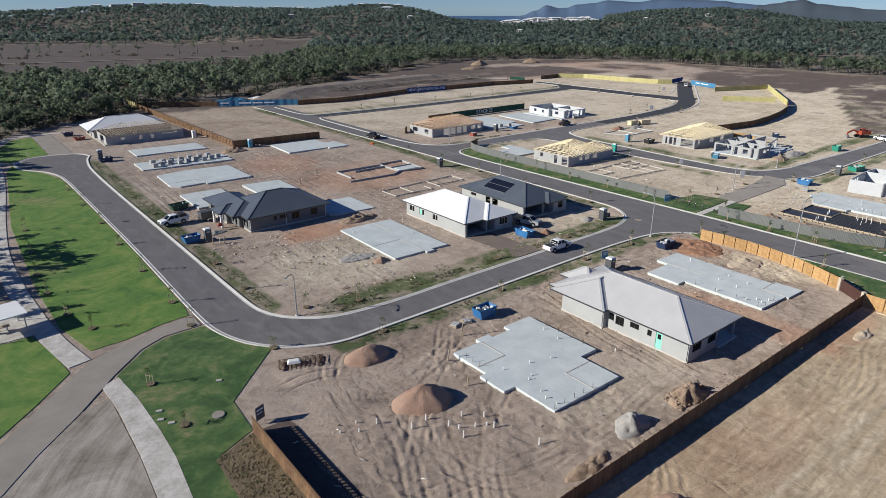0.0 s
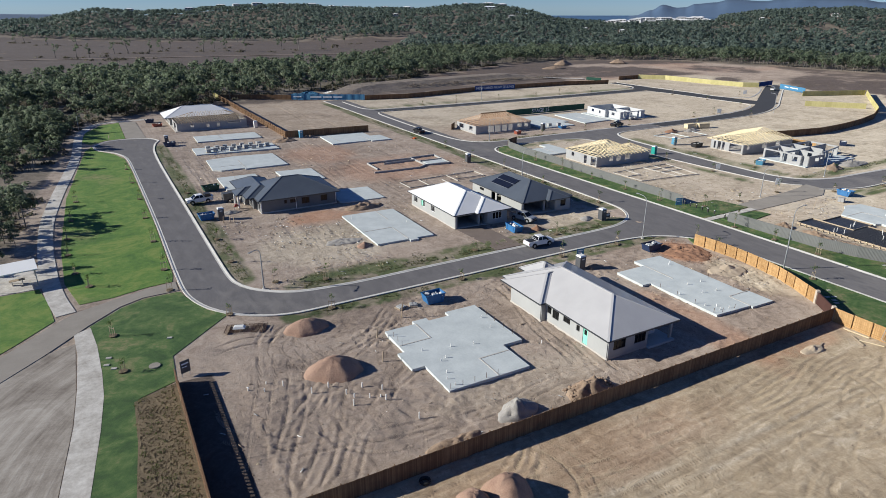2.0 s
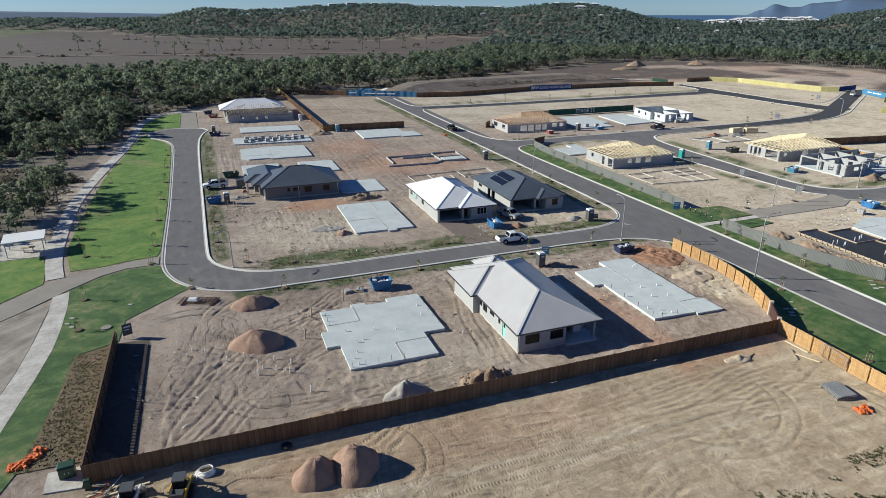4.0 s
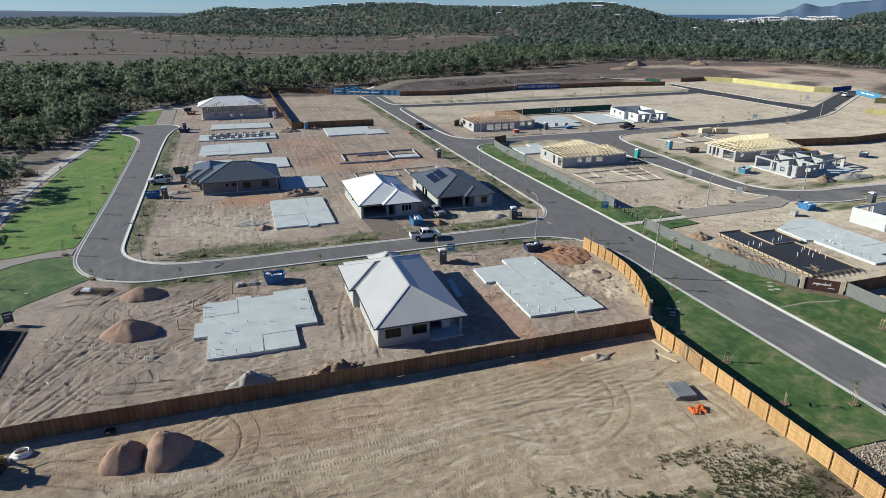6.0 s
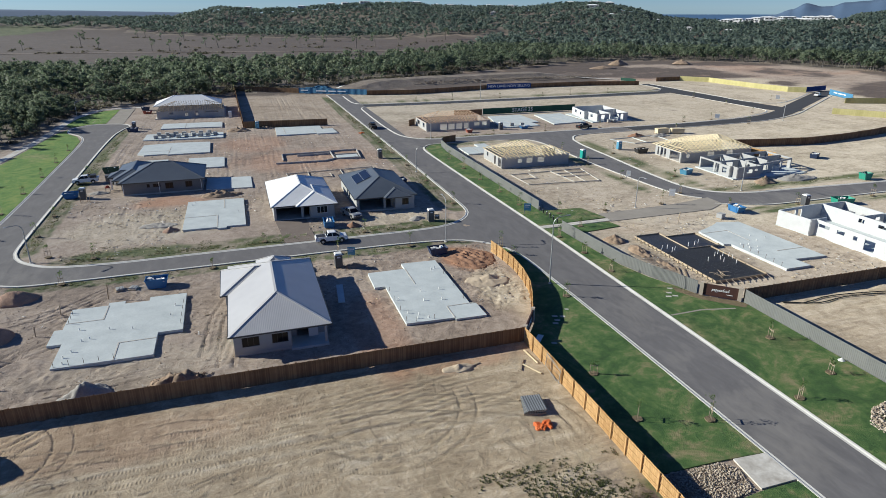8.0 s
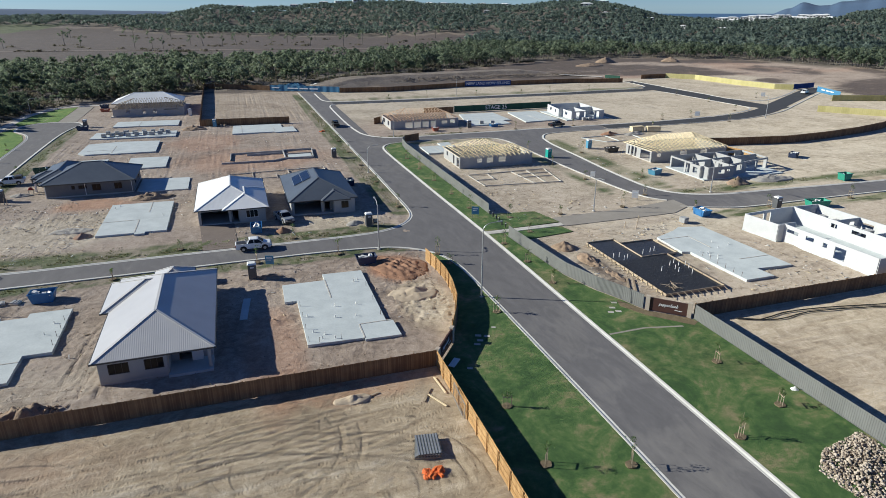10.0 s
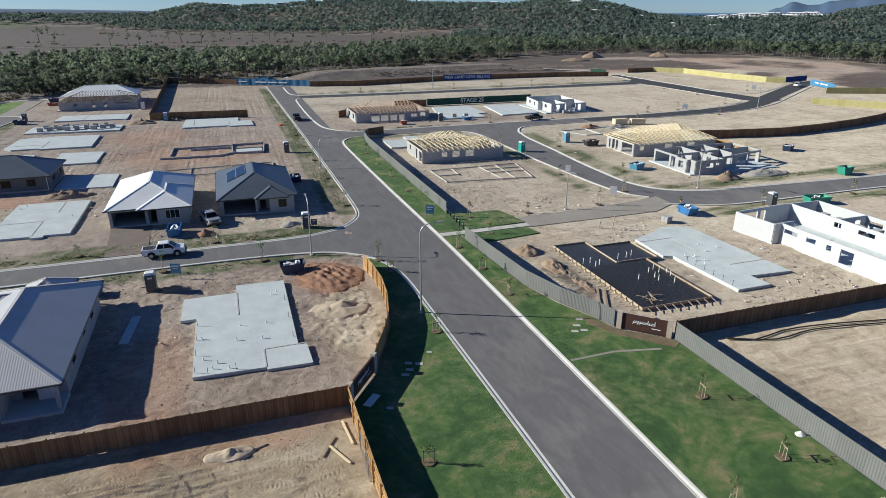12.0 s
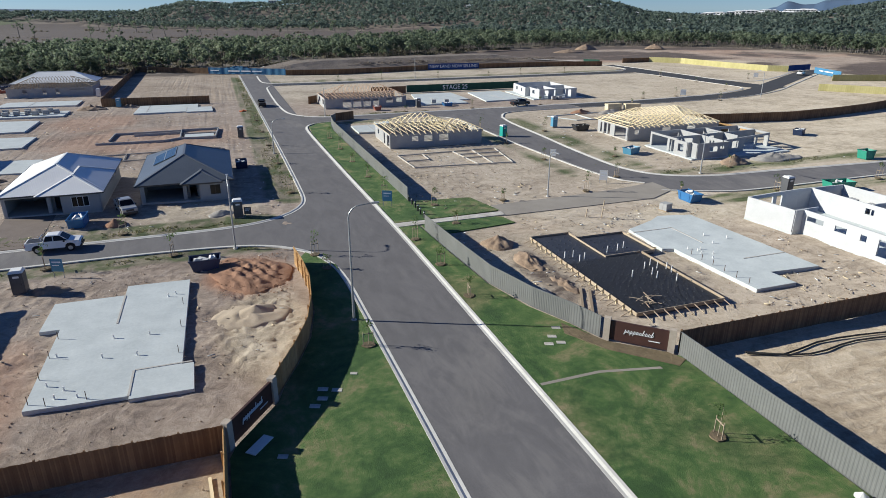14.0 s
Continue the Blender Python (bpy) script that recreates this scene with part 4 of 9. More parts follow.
sheet_of("lawn_6", [(20.5, 83), (20.6, 112), (19.9, 160), (19.3, 174), (17, 182.5), (12.6, 189.5), (11.8, 196), (10.0, 190), (8.8, 175), (5.8, 138), (5.3, 104), (6, 87), (7.9, 78), (12, 78.3), (16.5, 79.8), (20.1, 80.3)], 0.0, P, "bright green park lawn with long tree shadows", "lawn", 0.15)
sheet_of("lawn_7", [(5.0, 74), (4.2, 80), (2.8, 86.5), (-6, 86), (-34, 60), (-34, 34), (-3.2, 64.3), (1.0, 69)], 0.0, P, "bright green park lawn beside the shared path", "lawn", 0.15)
sheet_of("lawn_8", [(9, 206), (11.5, 200), (16, 205), (21.4, 206), (21.2, 239), (15.5, 236), (10.5, 222)], 0.0, P, "bright green park lawn at the end of the street", "lawn", 0.15)
sheet_of("lawn_9", [(20.6, 76.0), (21.0, 74), (23, 68), (25.2, 65.2), (17.4, 57.2), (17.1, 51.4), (13.1, 49.6), (12.8, 42), (11.8, 31), (8.6, 20), (6.0, 20), (7.8, 34), (9.1, 46), (9.6, 55), (9.3, 64), (9.0, 70.0), (13, 74.2), (16, 75.8)], 0.0, G, "dark green lawn corner between path and street", "lawn", 0.15)
sheet_of("path_1", [(20.5, 79.9), (16.5, 79.0), (11.9, 77.3), (7.5, 75.4), (5.3, 73.2), (1.1, 68.0), (-3.0, 63.3), (-34, 33), (-34, 25), (-2.9, 56.1), (0.1, 60.0), (4.2, 64.5), (8.8, 70.3), (12.7, 74.5), (15.8, 76.2), (20.5, 76.4)], 0.03, M["path"], "beige concrete shared path meeting the street", "path", 0.15)
sheet_of("sand_wedge", [(7.4, 66), (7.4, 54), (7.1, 47.5), (5.9, 36), (4.5, 22), (-34, 22), (-34, 25.2), (-2.9, 56.3), (0.1, 60.2), (4.2, 64.7)], -0.02, M["damp_sand"], "compacted grey-brown sand with scraper streaks between paths", "sand", 0.2)
walk_c = [(6.3, 75.5), (5.0, 82), (4.0, 90), (3.0, 105), (2.8, 122), (4.2, 143), (7.5, 180), (8.4, 210), (9.6, 224), (14.5, 239), (22, 241.5), (30, 242)]
line = smooth_line(walk_c)
sheet_of("path_2", offset_line(line, 1.2) + offset_line(line, -1.2)[::-1], 0.025, M["path_pale"], "pale concrete footpath winding along the park edge", "path", 0.15)
sheet_of("path_3", [(21.6, 203.5), (21.4, 239.5), (26.6, 239.0), (27.2, 202)], 0.02, M["path"], "paved concrete stub beyond the turning circle", "path", 0.15)
sheet_of("path_4", [(7.2, 68.6), (9.1, 69.6), (9.7, 64), (10.0, 57), (10.0, 52), (9.5, 45.6), (8.2, 34), (6.6, 22), (4.6, 22), (6.0, 36), (7.2, 47.5), (7.5, 54.3), (7.6, 62.6)], 0.02, M["path_pale"], "pale concrete strip between sand and lawn", "path", 0.15)
sheet_of("mulch_bed_1", [(17.0, 51.0), (12.7, 49.2), (12.5, 42), (11.8, 34), (11.0, 28.8), (17.0, 28.6)], 0.014, M["mulch"], "rough brown mulch bed along the paling fence", "mulch", 0.12)
sheet_of("path_5", [(114.3, 61.3), (128.4, 61.6), (128.4, 63.0), (114.3, 62.7)], 0.09, M["path_pale"], "pale concrete footpath crossing the green verge", "path", 0.12)
sheet_of("path_6", [(128.3, 61.4), (141.6, 61.6), (151, 61.8), (156, 64.5), (156, 69.0), (151, 67.9), (144.6, 66.9), (128.3, 66.0)], 0.03, M["path"], "worn beige gravel and concrete driveway", "driveway", 0.1)
sheet_of("path_7", [(102.2, -3.2), (102.6, 0.5), (105.8, 0.3), (105.9, -3.2)], 0.10, M["path_pale"], "pale concrete pad beside the road", "path", 0.15)
sheet_of("driveway_1", [(69.8, 67.9), (69.0, 80.4), (74.6, 80.4), (75.0, 67.9)], 0.03, M["paving"], "brown paved driveway up to the garage", "driveway", 0.1)
sheet_of("mulch_bed_2", [(120.6, 33.2), (122.5, 29.3), (125.9, 26.3), (126.5, 25.0), (125.5, 24.4), (121.8, 28.2), (120.0, 31.5)], 0.10, M["mulch"], "reddish-brown mulch bed below the entrance sign", "mulch", 0.12)


# ---- buildings ----
def wall_run(p, q, z0, z1, th, openings=()):
    """A straight wall from p to q with openings (start, end, bottom, top) cut through it."""
    p, q = Vector(p), Vector(q)
    d = q - p
    L = d.length
    m = Matrix.Translation((p.x, p.y, 0)) @ Matrix.Rotation(math.atan2(d.y, d.x), 4, "Z")
    us = sorted({0.0, L, *[v for o in openings for v in o[:2]]})
    zs = sorted({z0, z1, *[v for o in openings for v in o[2:]]})
    solid = lambda i, j: 0 <= i < len(us) - 1 and 0 <= j < len(zs) - 1 and not any(o[0] - 1e-6 < (us[i] + us[i + 1]) / 2 < o[1] and o[2] < (zs[j] + zs[j + 1]) / 2 < o[3] for o in openings)
    bm = bmesh.new()
    cache = {}

    def v(i, j, k):
        if (i, j, k) not in cache:
            cache[i, j, k] = bm.verts.new(m @ Vector((us[i], (k - 0.5) * th, zs[j])))
        return cache[i, j, k]
    for i in range(len(us) - 1):
        for j in range(len(zs) - 1):
            if not solid(i, j):
                continue
            bm.faces.new((v(i, j, 0), v(i + 1, j, 0), v(i + 1, j + 1, 0), v(i, j + 1, 0)))
            bm.faces.new((v(i, j, 1), v(i, j + 1, 1), v(i + 1, j + 1, 1), v(i + 1, j, 1)))
            if not solid(i - 1, j):
                bm.faces.new((v(i, j, 0), v(i, j + 1, 0), v(i, j + 1, 1), v(i, j, 1)))
            if not solid(i + 1, j):
                bm.faces.new((v(i + 1, j, 0), v(i + 1, j, 1), v(i + 1, j + 1, 1), v(i + 1, j + 1, 0)))
            if not solid(i, j - 1):
                bm.faces.new((v(i, j, 0), v(i, j, 1), v(i + 1, j, 1), v(i + 1, j, 0)))
            if not solid(i, j + 1):
                bm.faces.new((v(i, j + 1, 0), v(i + 1, j + 1, 0), v(i + 1, j + 1, 1), v(i, j + 1, 1)))
    return bm, m


def window(parent, m, a, b, lo, hi, frame="frame_dark", bars=1, name="window"):
    w = part(name, boxes((a, b, -0.05, 0.05, lo, lo + 0.06)), M[frame], parent, m=m)
    w.name = name
    fr = boxes((a, a + 0.06, -0.05, 0.05, lo + 0.06, hi), (b - 0.06, b, -0.05, 0.05, lo + 0.06, hi), (a + 0.06, b - 0.06, -0.05, 0.05, hi - 0.06, hi))
    for k in range(1, bars + 1):
        c = a + (b - a) * k / (bars + 1)
        box(fr, c - 0.03, c + 0.03, -0.045, 0.045, lo + 0.06, hi - 0.06)
    part("frame", fr, M[frame], w)
    pane = part("pane", boxes((a + 0.06, b - 0.06, -0.008, 0.008, lo + 0.06, hi - 0.06)), M["dark_glass"], w)
    pane.visible_shadow = False
    return w


def hip_mesh(x0, x1, y0, y1, z, pitch, mats, gable_y0=False):
    """A closed hip roof on the eaves rectangle; mats: sheet with ribs along x, along y, and the underside."""
    bm = bmesh.new()
    w, l = x1 - x0, y1 - y0
    h = min(w, l) / 2 * math.tan(radians(pitch))
    if l >= w:
        i = w / 2
        a, b = (x0 + i, y0 + i, z + h), (x0 + i, y1 - i, z + h)
    else:
        i = l / 2
        a, b = (x0 + i, y0 + i, z + h), (x1 - i, y0 + i, z + h)
    t = 0.19
    c = [bm.verts.new(p) for p in ((x0, y0, z), (x1, y0, z), (x1, y1, z), (x0, y1, z))]
    u = [bm.verts.new(p) for p in ((x0, y0, z - t), (x1, y0, z - t), (x1, y1, z - t), (x0, y1, z - t))]
    ra, rb = bm.verts.new(a), bm.verts.new(b)
    if l >= w:
        fs = [((c[0], c[1], ra), 0), ((c[1], c[2], rb, ra), 1), ((c[2], c[3], rb), 0), ((c[3], c[0], ra, rb), 1)]
    else:
        fs = [((c[0], c[1], rb, ra), 0), ((c[1], c[2], rb), 1), ((c[2], c[3], ra, rb), 0), ((c[3], c[0], ra), 1)]
    for f, k in fs:
        bm.faces.new(f).material_index = k
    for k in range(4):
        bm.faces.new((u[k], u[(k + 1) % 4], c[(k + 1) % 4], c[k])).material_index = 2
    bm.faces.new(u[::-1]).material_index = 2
    return mesh_of("roof", bm, *mats), [(c_, r_) for c_, r_ in (((x0, y0, z), a), ((x1, y0, z), a if l >= w else b), ((x1, y1, z), b), ((x0, y1, z), b if l >= w else a), (a, b))]


def hip_roof(parent, x0, x1, y0, y1, z, pitch, sheetname, ridge, name="roof"):
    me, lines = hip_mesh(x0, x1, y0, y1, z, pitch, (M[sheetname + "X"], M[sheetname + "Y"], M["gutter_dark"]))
    r = part(name, me, None, parent)
    for p, q in lines:
        if (Vector(p) - Vector(q)).length > 0.3:
            part("ridge_cap", beam(bmesh.new(), Vector(p) + Vector((0, 0, 0.015)), Vector(q) + Vector((0, 0, 0.015)), 0.28, 0.035), M[ridge], r)
    g = boxes((x0 - 0.09, x1 + 0.09, y0 - 0.09, y0 - 0.002, z - 0.15, z - 0.01), (x0 - 0.09, x1 + 0.09, y1 + 0.002, y1 + 0.09, z - 0.15, z - 0.01), (x0 - 0.09, x0 - 0.002, y0, y1, z - 0.15, z - 0.01), (x1 + 0.002, x1 + 0.09, y0, y1, z - 0.15, z - 0.01))
    part("gutter", g, M["gutter_dark"], r)
    return r


def walled(parent, corners, z0, z1, th, mat, holes, closed=True, glaze=None):
    """Walls round the corners; holes: wall index -> openings; glaze: frame name for the window in each opening not reaching the floor."""
    n = len(corners)
    for i in range(n if closed else n - 1):
        bm, m = wall_run(corners[i], corners[(i + 1) % n], z0, z1, th, holes.get(i, ()))
        w = part("wall", bm, M[mat], parent)
        for a, b, lo, hi in holes.get(i, ()):
            if glaze and lo > z0 + 0.3:
                window(w, m, a, b, lo, hi, glaze, 2 if b - a > 1.7 else 1 if b - a > 0.9 else 0)


def slab(name, poly, label, z=0.30, rebates=(), group="concrete house slabs"):
    t = thing(name, label, "slab", group)
    bm = bmesh.new()
    prism(bm, poly, -0.2, z)
    part("base", bm, M["slab"], t)
    for r in rebates:
        part("raised_strip", boxes((*r, z - 0.1, z + 0.035)), M["slab_edge"], t)
    return t


def pipes(parent, spots, z, h=0.35, mat="pvc"):
    for x, y in spots:
        part("pipe", tube(bmesh.new(), [(x, y, z), (x, y, z + h)], 0.055, 6), M[mat], parent)


# pale-roofed house behind the paling fence
hA = thing("house", "single-storey house with pale grey steel hip roof and cream walls", "house")
A_W = [(61.4, 31.9 + 0.2), (67.6, 32.1), (67.6, 34.6), (71.7, 34.6), (71.7, 51.6), (66.2, 51.6), (66.2, 50.3), (60.6, 50.3), (60.6, 43.6), (61.4, 43.6)]
part("foundation", prism(bmesh.new(), [(61.3, 32.0), (71.8, 32.0), (71.8, 51.7), (66.1, 51.7), (66.1, 50.4), (60.5, 50.4), (60.5, 43.5), (61.3, 43.5)], -0.2, 0.2), M["slab_edge"], hA)
walled(hA, A_W, 0.2, 2.62, 0.2, "wall_cream", {0: [(0.8, 2.7, 1.0, 2.2), (4.1, 5.9, 1.0, 2.2)], 2: [(0.9, 3.2, 0.2, 2.3)], 5: [(1.5, 2.5, 0.2, 2.3)], 9: [(0.4, 1.2, 1.25, 2.2), (1.1 + 0.35, 2.7, 1.0, 2.2), (3.6, 4.9, 1.45, 2.2), (6.1, 6.7, 1.35, 2.15), (7.3, 8.15, 0.2, 2.3)], 3: [(3, 4.4, 1.0, 2.2), (8, 9.2, 1.2, 2.2), (12, 13.5, 1.0, 2.2)]}, glaze="frame_dark")
part("column", boxes((71.5, 71.8, 32.05, 32.35, 0.2, 2.62)), M["wall_cream"], hA)
part("patio_slab", boxes((67.6, 71.9, 31.6, 34.5, -0.2, 0.204)), M["slab"], hA)
door = part("door", boxes((61.36, 61.44, 35.45, 36.3, 0.2, 2.3)), M["mint"], hA, "mint green laundry door with a small pane")
part("pane", boxes((61.345, 61.357, 35.65, 36.1, 1.45, 2.1)), M["dark_glass"], door)
hip_roof(hA, 60.85, 72.3, 31.55, 53.0, 2.75, 22.5, "roof_pale", "ridge_pale")
hip_roof(hA, 59.95, 70.6, 43.1, 52.0, 2.752, 22.5, "roof_pale", "ridge_pale", "side_roof")
hip_roof(hA, 64.7, 69.6, 49.2, 54.5, 2.748, 29, "roof_pale", "ridge_pale", "entry_roof")
for x in (65.5, 68.9):
    part("column", boxes((x - 0.12, x + 0.12, 53.8, 54.04, 0.0, 2.56)), M["wall_cream"], hA)
part("heat_pump", boxes((69.8, 70.9, 33.9, 34.4, 0.21, 1.3)), M["plastic_white"], hA)

# white-roofed house by the crescent
hW = thing("house", "new house with bright white hip roof and open double garage", "house")
W_C = [(69.0, 80.6), (74.2, 80.6), (74.2, 81.8), (75.6, 81.8), (75.6, 80.0), (79.9, 80.0), (79.9, 98.6), (69.0, 98.6)]
part("foundation", prism(bmesh.new(), [(68.9, 80.5), (80.0, 79.9), (80.0, 98.7), (68.9, 98.7)], -0.2, 0.2), M["slab_edge"], hW)
walled(hW, W_C, 0.2, 2.62, 0.2, "wall_cream", {0: [(0.35, 4.85, 0.2, 2.35)], 2: [(0.3, 1.2, 0.2, 2.3)], 4: [(1.1, 3.1, 0.9, 2.25)], 7: [(1.0, 2.6, 1.0, 2.2), (4.3, 5.8, 1.0, 2.2), (8.5, 10.0, 1.0, 2.2)]}, glaze="frame_white")
part("door", boxes((68.95, 69.05, 93.6, 94.5, 0.2, 2.3)), M["mint"], hW, "mint green side door")
hip_roof(hW, 68.4, 80.5, 80.2, 99.4, 2.75, 23, "roof_white", "ridge_white")
hip_roof(hW, 72.9, 80.56, 79.3, 92.0, 2.752, 23, "roof_white", "ridge_white", "front_roof")

for p, q in (((69.1, 87.6), (79.8, 87.6)), ((74.3, 81.9), (74.3, 87.5))):
    part("inner_wall", wall_run(p, q, 0.2, 2.6, 0.1)[0], M["wall_grey"], hW)

# dark-roofed house with solar panels on the corner
hS = thing("house", "new grey house with slate roof, solar panels and open garage", "house")
S_C = [(84.6, 81.6), (90.2, 81.6), (90.2, 82.8), (92.0, 82.8), (92.0, 80.6), (95.7, 80.6), (95.7, 100.0), (84.6, 100.0)]
part("foundation", prism(bmesh.new(), [(84.5, 81.5), (95.8, 80.5), (95.8, 100.1), (84.5, 100.1)], -0.2, 0.2), M["slab_edge"], hS)
walled(hS, S_C, 0.2, 2.62, 0.2, "wall_cream", {0: [(0.45, 5.2, 0.2, 2.35)], 2: [(0.4, 1.3, 0.2, 2.3)], 4: [(1.3, 2.6, 0.9, 2.2)], 5: [(3, 4.5, 1, 2.2), (8, 9.5, 1, 2.2), (14, 16, 0.9, 2.2)], 7: [(3.0, 4.6, 1.6, 2.2), (7.6, 9.0, 0.3, 2.3), (9.6, 11.2, 0.3, 2.3)]}, glaze="frame_dark")
hip_roof(hS, 84.05, 96.35, 80.7, 100.6, 2.75, 23, "roof_dark", "ridge_dark")
hip_roof(hS, 89.7, 94.9, 79.8, 89.0, 2.748, 23, "roof_dark", "ridge_dark", "porch_roof")
for p, q in (((84.7, 88.0), (95.6, 88.0)), ((90.3, 82.9), (90.3, 87.9))):
    part("inner_wall", wall_run(p, q, 0.2, 2.6, 0.1)[0], M["wall_grey"], hS)
panel_m = Matrix.Translation((84.05, 0, 2.75)) @ Matrix.Rotation(radians(-23), 4, "Y")
for r in range(2):
    for k in range(6):
        pn = part("solar_panel", boxes((2.0 + 1.72 * r, 3.66 + 1.72 * r, 88.6 + 1.03 * k, 89.6 + 1.03 * k, 0.07, 0.11)), M["solar"], hS, m=panel_m)
        for xa in (1.99, 3.63):
            part("panel_frame", boxes((xa + 1.72 * r, xa + 0.04 + 1.72 * r, 88.59 + 1.03 * k, 89.61 + 1.03 * k, 0.06, 0.117)), M["alu"], pn)

# long dark-roofed house on the crescent
hD = thing("house", "long brick house with dark slate-coloured hip roof and white eaves", "house")
part("foundation", prism(bmesh.new(), [(39.9, 107.2), (55.6, 107.2), (55.6, 119.4), (44.5, 119.4), (44.5, 124.3), (38.4, 124.3), (38.4, 115), (39.9, 115)], -0.2, 0.2), M["slab_edge"], hD)
walled(hD, [(40.0, 107.3), (55.5, 107.3), (55.5, 119.3), (44.4, 119.3), (44.4, 124.2), (38.5, 124.2), (38.5, 114.8), (39.3, 114.8), (39.3, 110.6), (40.0, 110.6)], 0.2, 2.62, 0.2, "wall_dark", {0: [(4.6, 5.2, 1.4, 2.15), (5.8, 7.3, 1.4, 2.15), (8.2, 9.8, 0.9, 2.2), (12.2, 13.6, 0.95, 2.2)], 1: [(3, 5, 0.9, 2.2), (8, 10, 0.9, 2.2)], 5: [(1.0, 5.6, 0.2, 2.35)], 7: [(0.8, 1.6, 0.5, 2.3), (2.4, 3.2, 0.5, 2.3)], 9: [(0.5, 1.2, 0.6, 2.2), (1.9, 2.6, 0.6, 2.2)]}, glaze="frame_dark")
hip_roof(hD, 39.3, 56.2, 106.6, 120.0, 2.75, 22.5, "roof_dark", "ridge_dark")
hip_roof(hD, 37.7, 45.2, 109.6, 125.4, 2.752, 22.5, "roof_dark", "ridge_dark", "garage_roof")
hip_roof(hD, 36.4, 42.2, 112.8, 117.6, 2.754, 22.5, "roof_dark", "ridge_dark", "porch_roof")
part("column", boxes((36.7, 37.05, 113.1, 113.45, 0.0, 2.6)), M["frame_white"], hD)
part("column", boxes((36.7, 37.05, 117.0, 117.35, 0.0, 2.6)), M["frame_white"], hD)
part("patio_slab", prism(bmesh.new(), [(57.6, 106.2), (65.9, 105.8), (65.9, 115.6), (56.2, 116.8), (56.2, 107.2)], -0.2, 0.2), M["slab"], hD)
for x, y in ((40.0, 107.15), (47.0, 107.15), (55.4, 107.15)):
    part("downpipe", boxes((x - 0.05, x + 0.05, y - 0.06, y + 0.03, 0.1, 2.6)), M["frame_white"], hD)


def truss_roof(parent, x0, x1, y0, y1, z, pitch, along, gap=1.15, mat="timber", name="truss"):
    """Open timber hip framing: trusses across the ridge, cut down towards the hip ends, and battens."""
    tp = math.tan(radians(pitch))
    if along == "x":
        l, w = x1 - x0, y1 - y0
        at = lambda s, c, h: (x0 + s, y0 + c, z + h)
    else:
        l, w = y1 - y0, x1 - x0
        at = lambda s, c, h: (x0 + c, y0 + s, z + h)
    n = int(l / gap)
    for k in range(n + 1):
        s = 0.06 + (l - 0.12) * k / n
        top = min(s, l - s, w / 2) * tp
        c = top / tp
        bm = bmesh.new()
        beam(bm, at(s, 0, 0), at(s, w, 0), 0.05, 0.12)
        if top > 0.15:
            beam(bm, at(s, -0.55, -0.55 * tp), at(s, c, top), 0.05, 0.12)
            beam(bm, at(s, w + 0.55, -0.55 * tp), at(s, w - c, top), 0.05, 0.12)
            if w - 2 * c > 0.3:
                beam(bm, at(s, c, top), at(s, w - c, top), 0.05, 0.1)
            for f in (0.3, 0.7):
                hh = min(top, min(f, 1 - f) * w * tp)
                beam(bm, at(s, w * f, 0), at(s, w * f, hh), 0.04, 0.08)
            for f, g in ((0.28, 0.42), (0.72, 0.58)):
                beam(bm, at(s, w * f, min(top, min(f, 1 - f) * w * tp)), at(s, w * g, 0), 0.04, 0.08)
        part(name, bm, M[mat], parent)
    for a, b in (((0, 0), (w / 2, w / 2)), ((0, w), (w / 2, w / 2)), ((l, 0), (l - w / 2, w / 2)), ((l, w), (l - w / 2, w / 2))):
        part("hip_rafter", beam(bmesh.new(), at(a[0], a[1], 0), at(b[0], b[1], w / 2 * tp), 0.06, 0.14), M[mat], parent)


def frame_house(label, corners, holes, mat, roof, th=0.2, top=2.62, pads=()):
    h = thing("unfinished_house", label, "house", "houses under construction")
    xs, ys = [c[0] for c in corners], [c[1] for c in corners]
    part("foundation", prism(bmesh.new(), corners, -0.2, 0.2), M["slab_edge"], h)
    walled(h, corners, 0.2, top, th, mat, holes)
    for r in roof:
        truss_roof(h, *r)
    for p in pads:
        part("pad", boxes((*p, -0.2, 0.18)), M["slab"], h)
    return h


frame_house("grey block house under open pale pine roof trusses", [(124.8, 105.2), (143.0, 105.2), (143.0, 112.5), (139.5, 112.5), (139.5, 117.6), (125.0, 117.6)], {0: [(4.2, 5.4, 1.2, 2.1), (6.6, 8.2, 1.0, 2.2), (9.6, 11.4, 1.0, 2.2)], 5: [(2.4, 3.4, 1.2, 2.2), (7.5, 8.6, 0.2, 2.3), (10.2, 12.1, 0.2, 2.3)], 1: [(1.5, 3, 1, 2.2)], 3: [(1, 3, 0.9, 2.2)]}, "block", [(124.6, 139.7, 105.0, 117.8, 2.7, 23, "x"), (134.6, 143.2, 104.9, 112.7, 2.72, 23, "x")])
frame_house("block house with orange-tinted open timber roof trusses", [(121.4, 158.6), (143.0, 158.6), (143.0, 170.6), (121.4, 170.6)], {0: [(4.5, 6.8, 0.2, 2.3), (7.3, 9.4, 0.2, 2.3), (10.0, 12.0, 0.2, 2.3), (12.6, 14.2, 0.2, 2.3), (16.2, 18, 1, 2.2), (19, 20.5, 1, 2.2)], 3: [(1.5, 4.2, 0.9, 2.2), (8, 10, 0.9, 2.2)]}, "block", [(121.2, 143.2, 158.4, 170.8, 2.7, 23, "x", 1.0, "timber_red")])
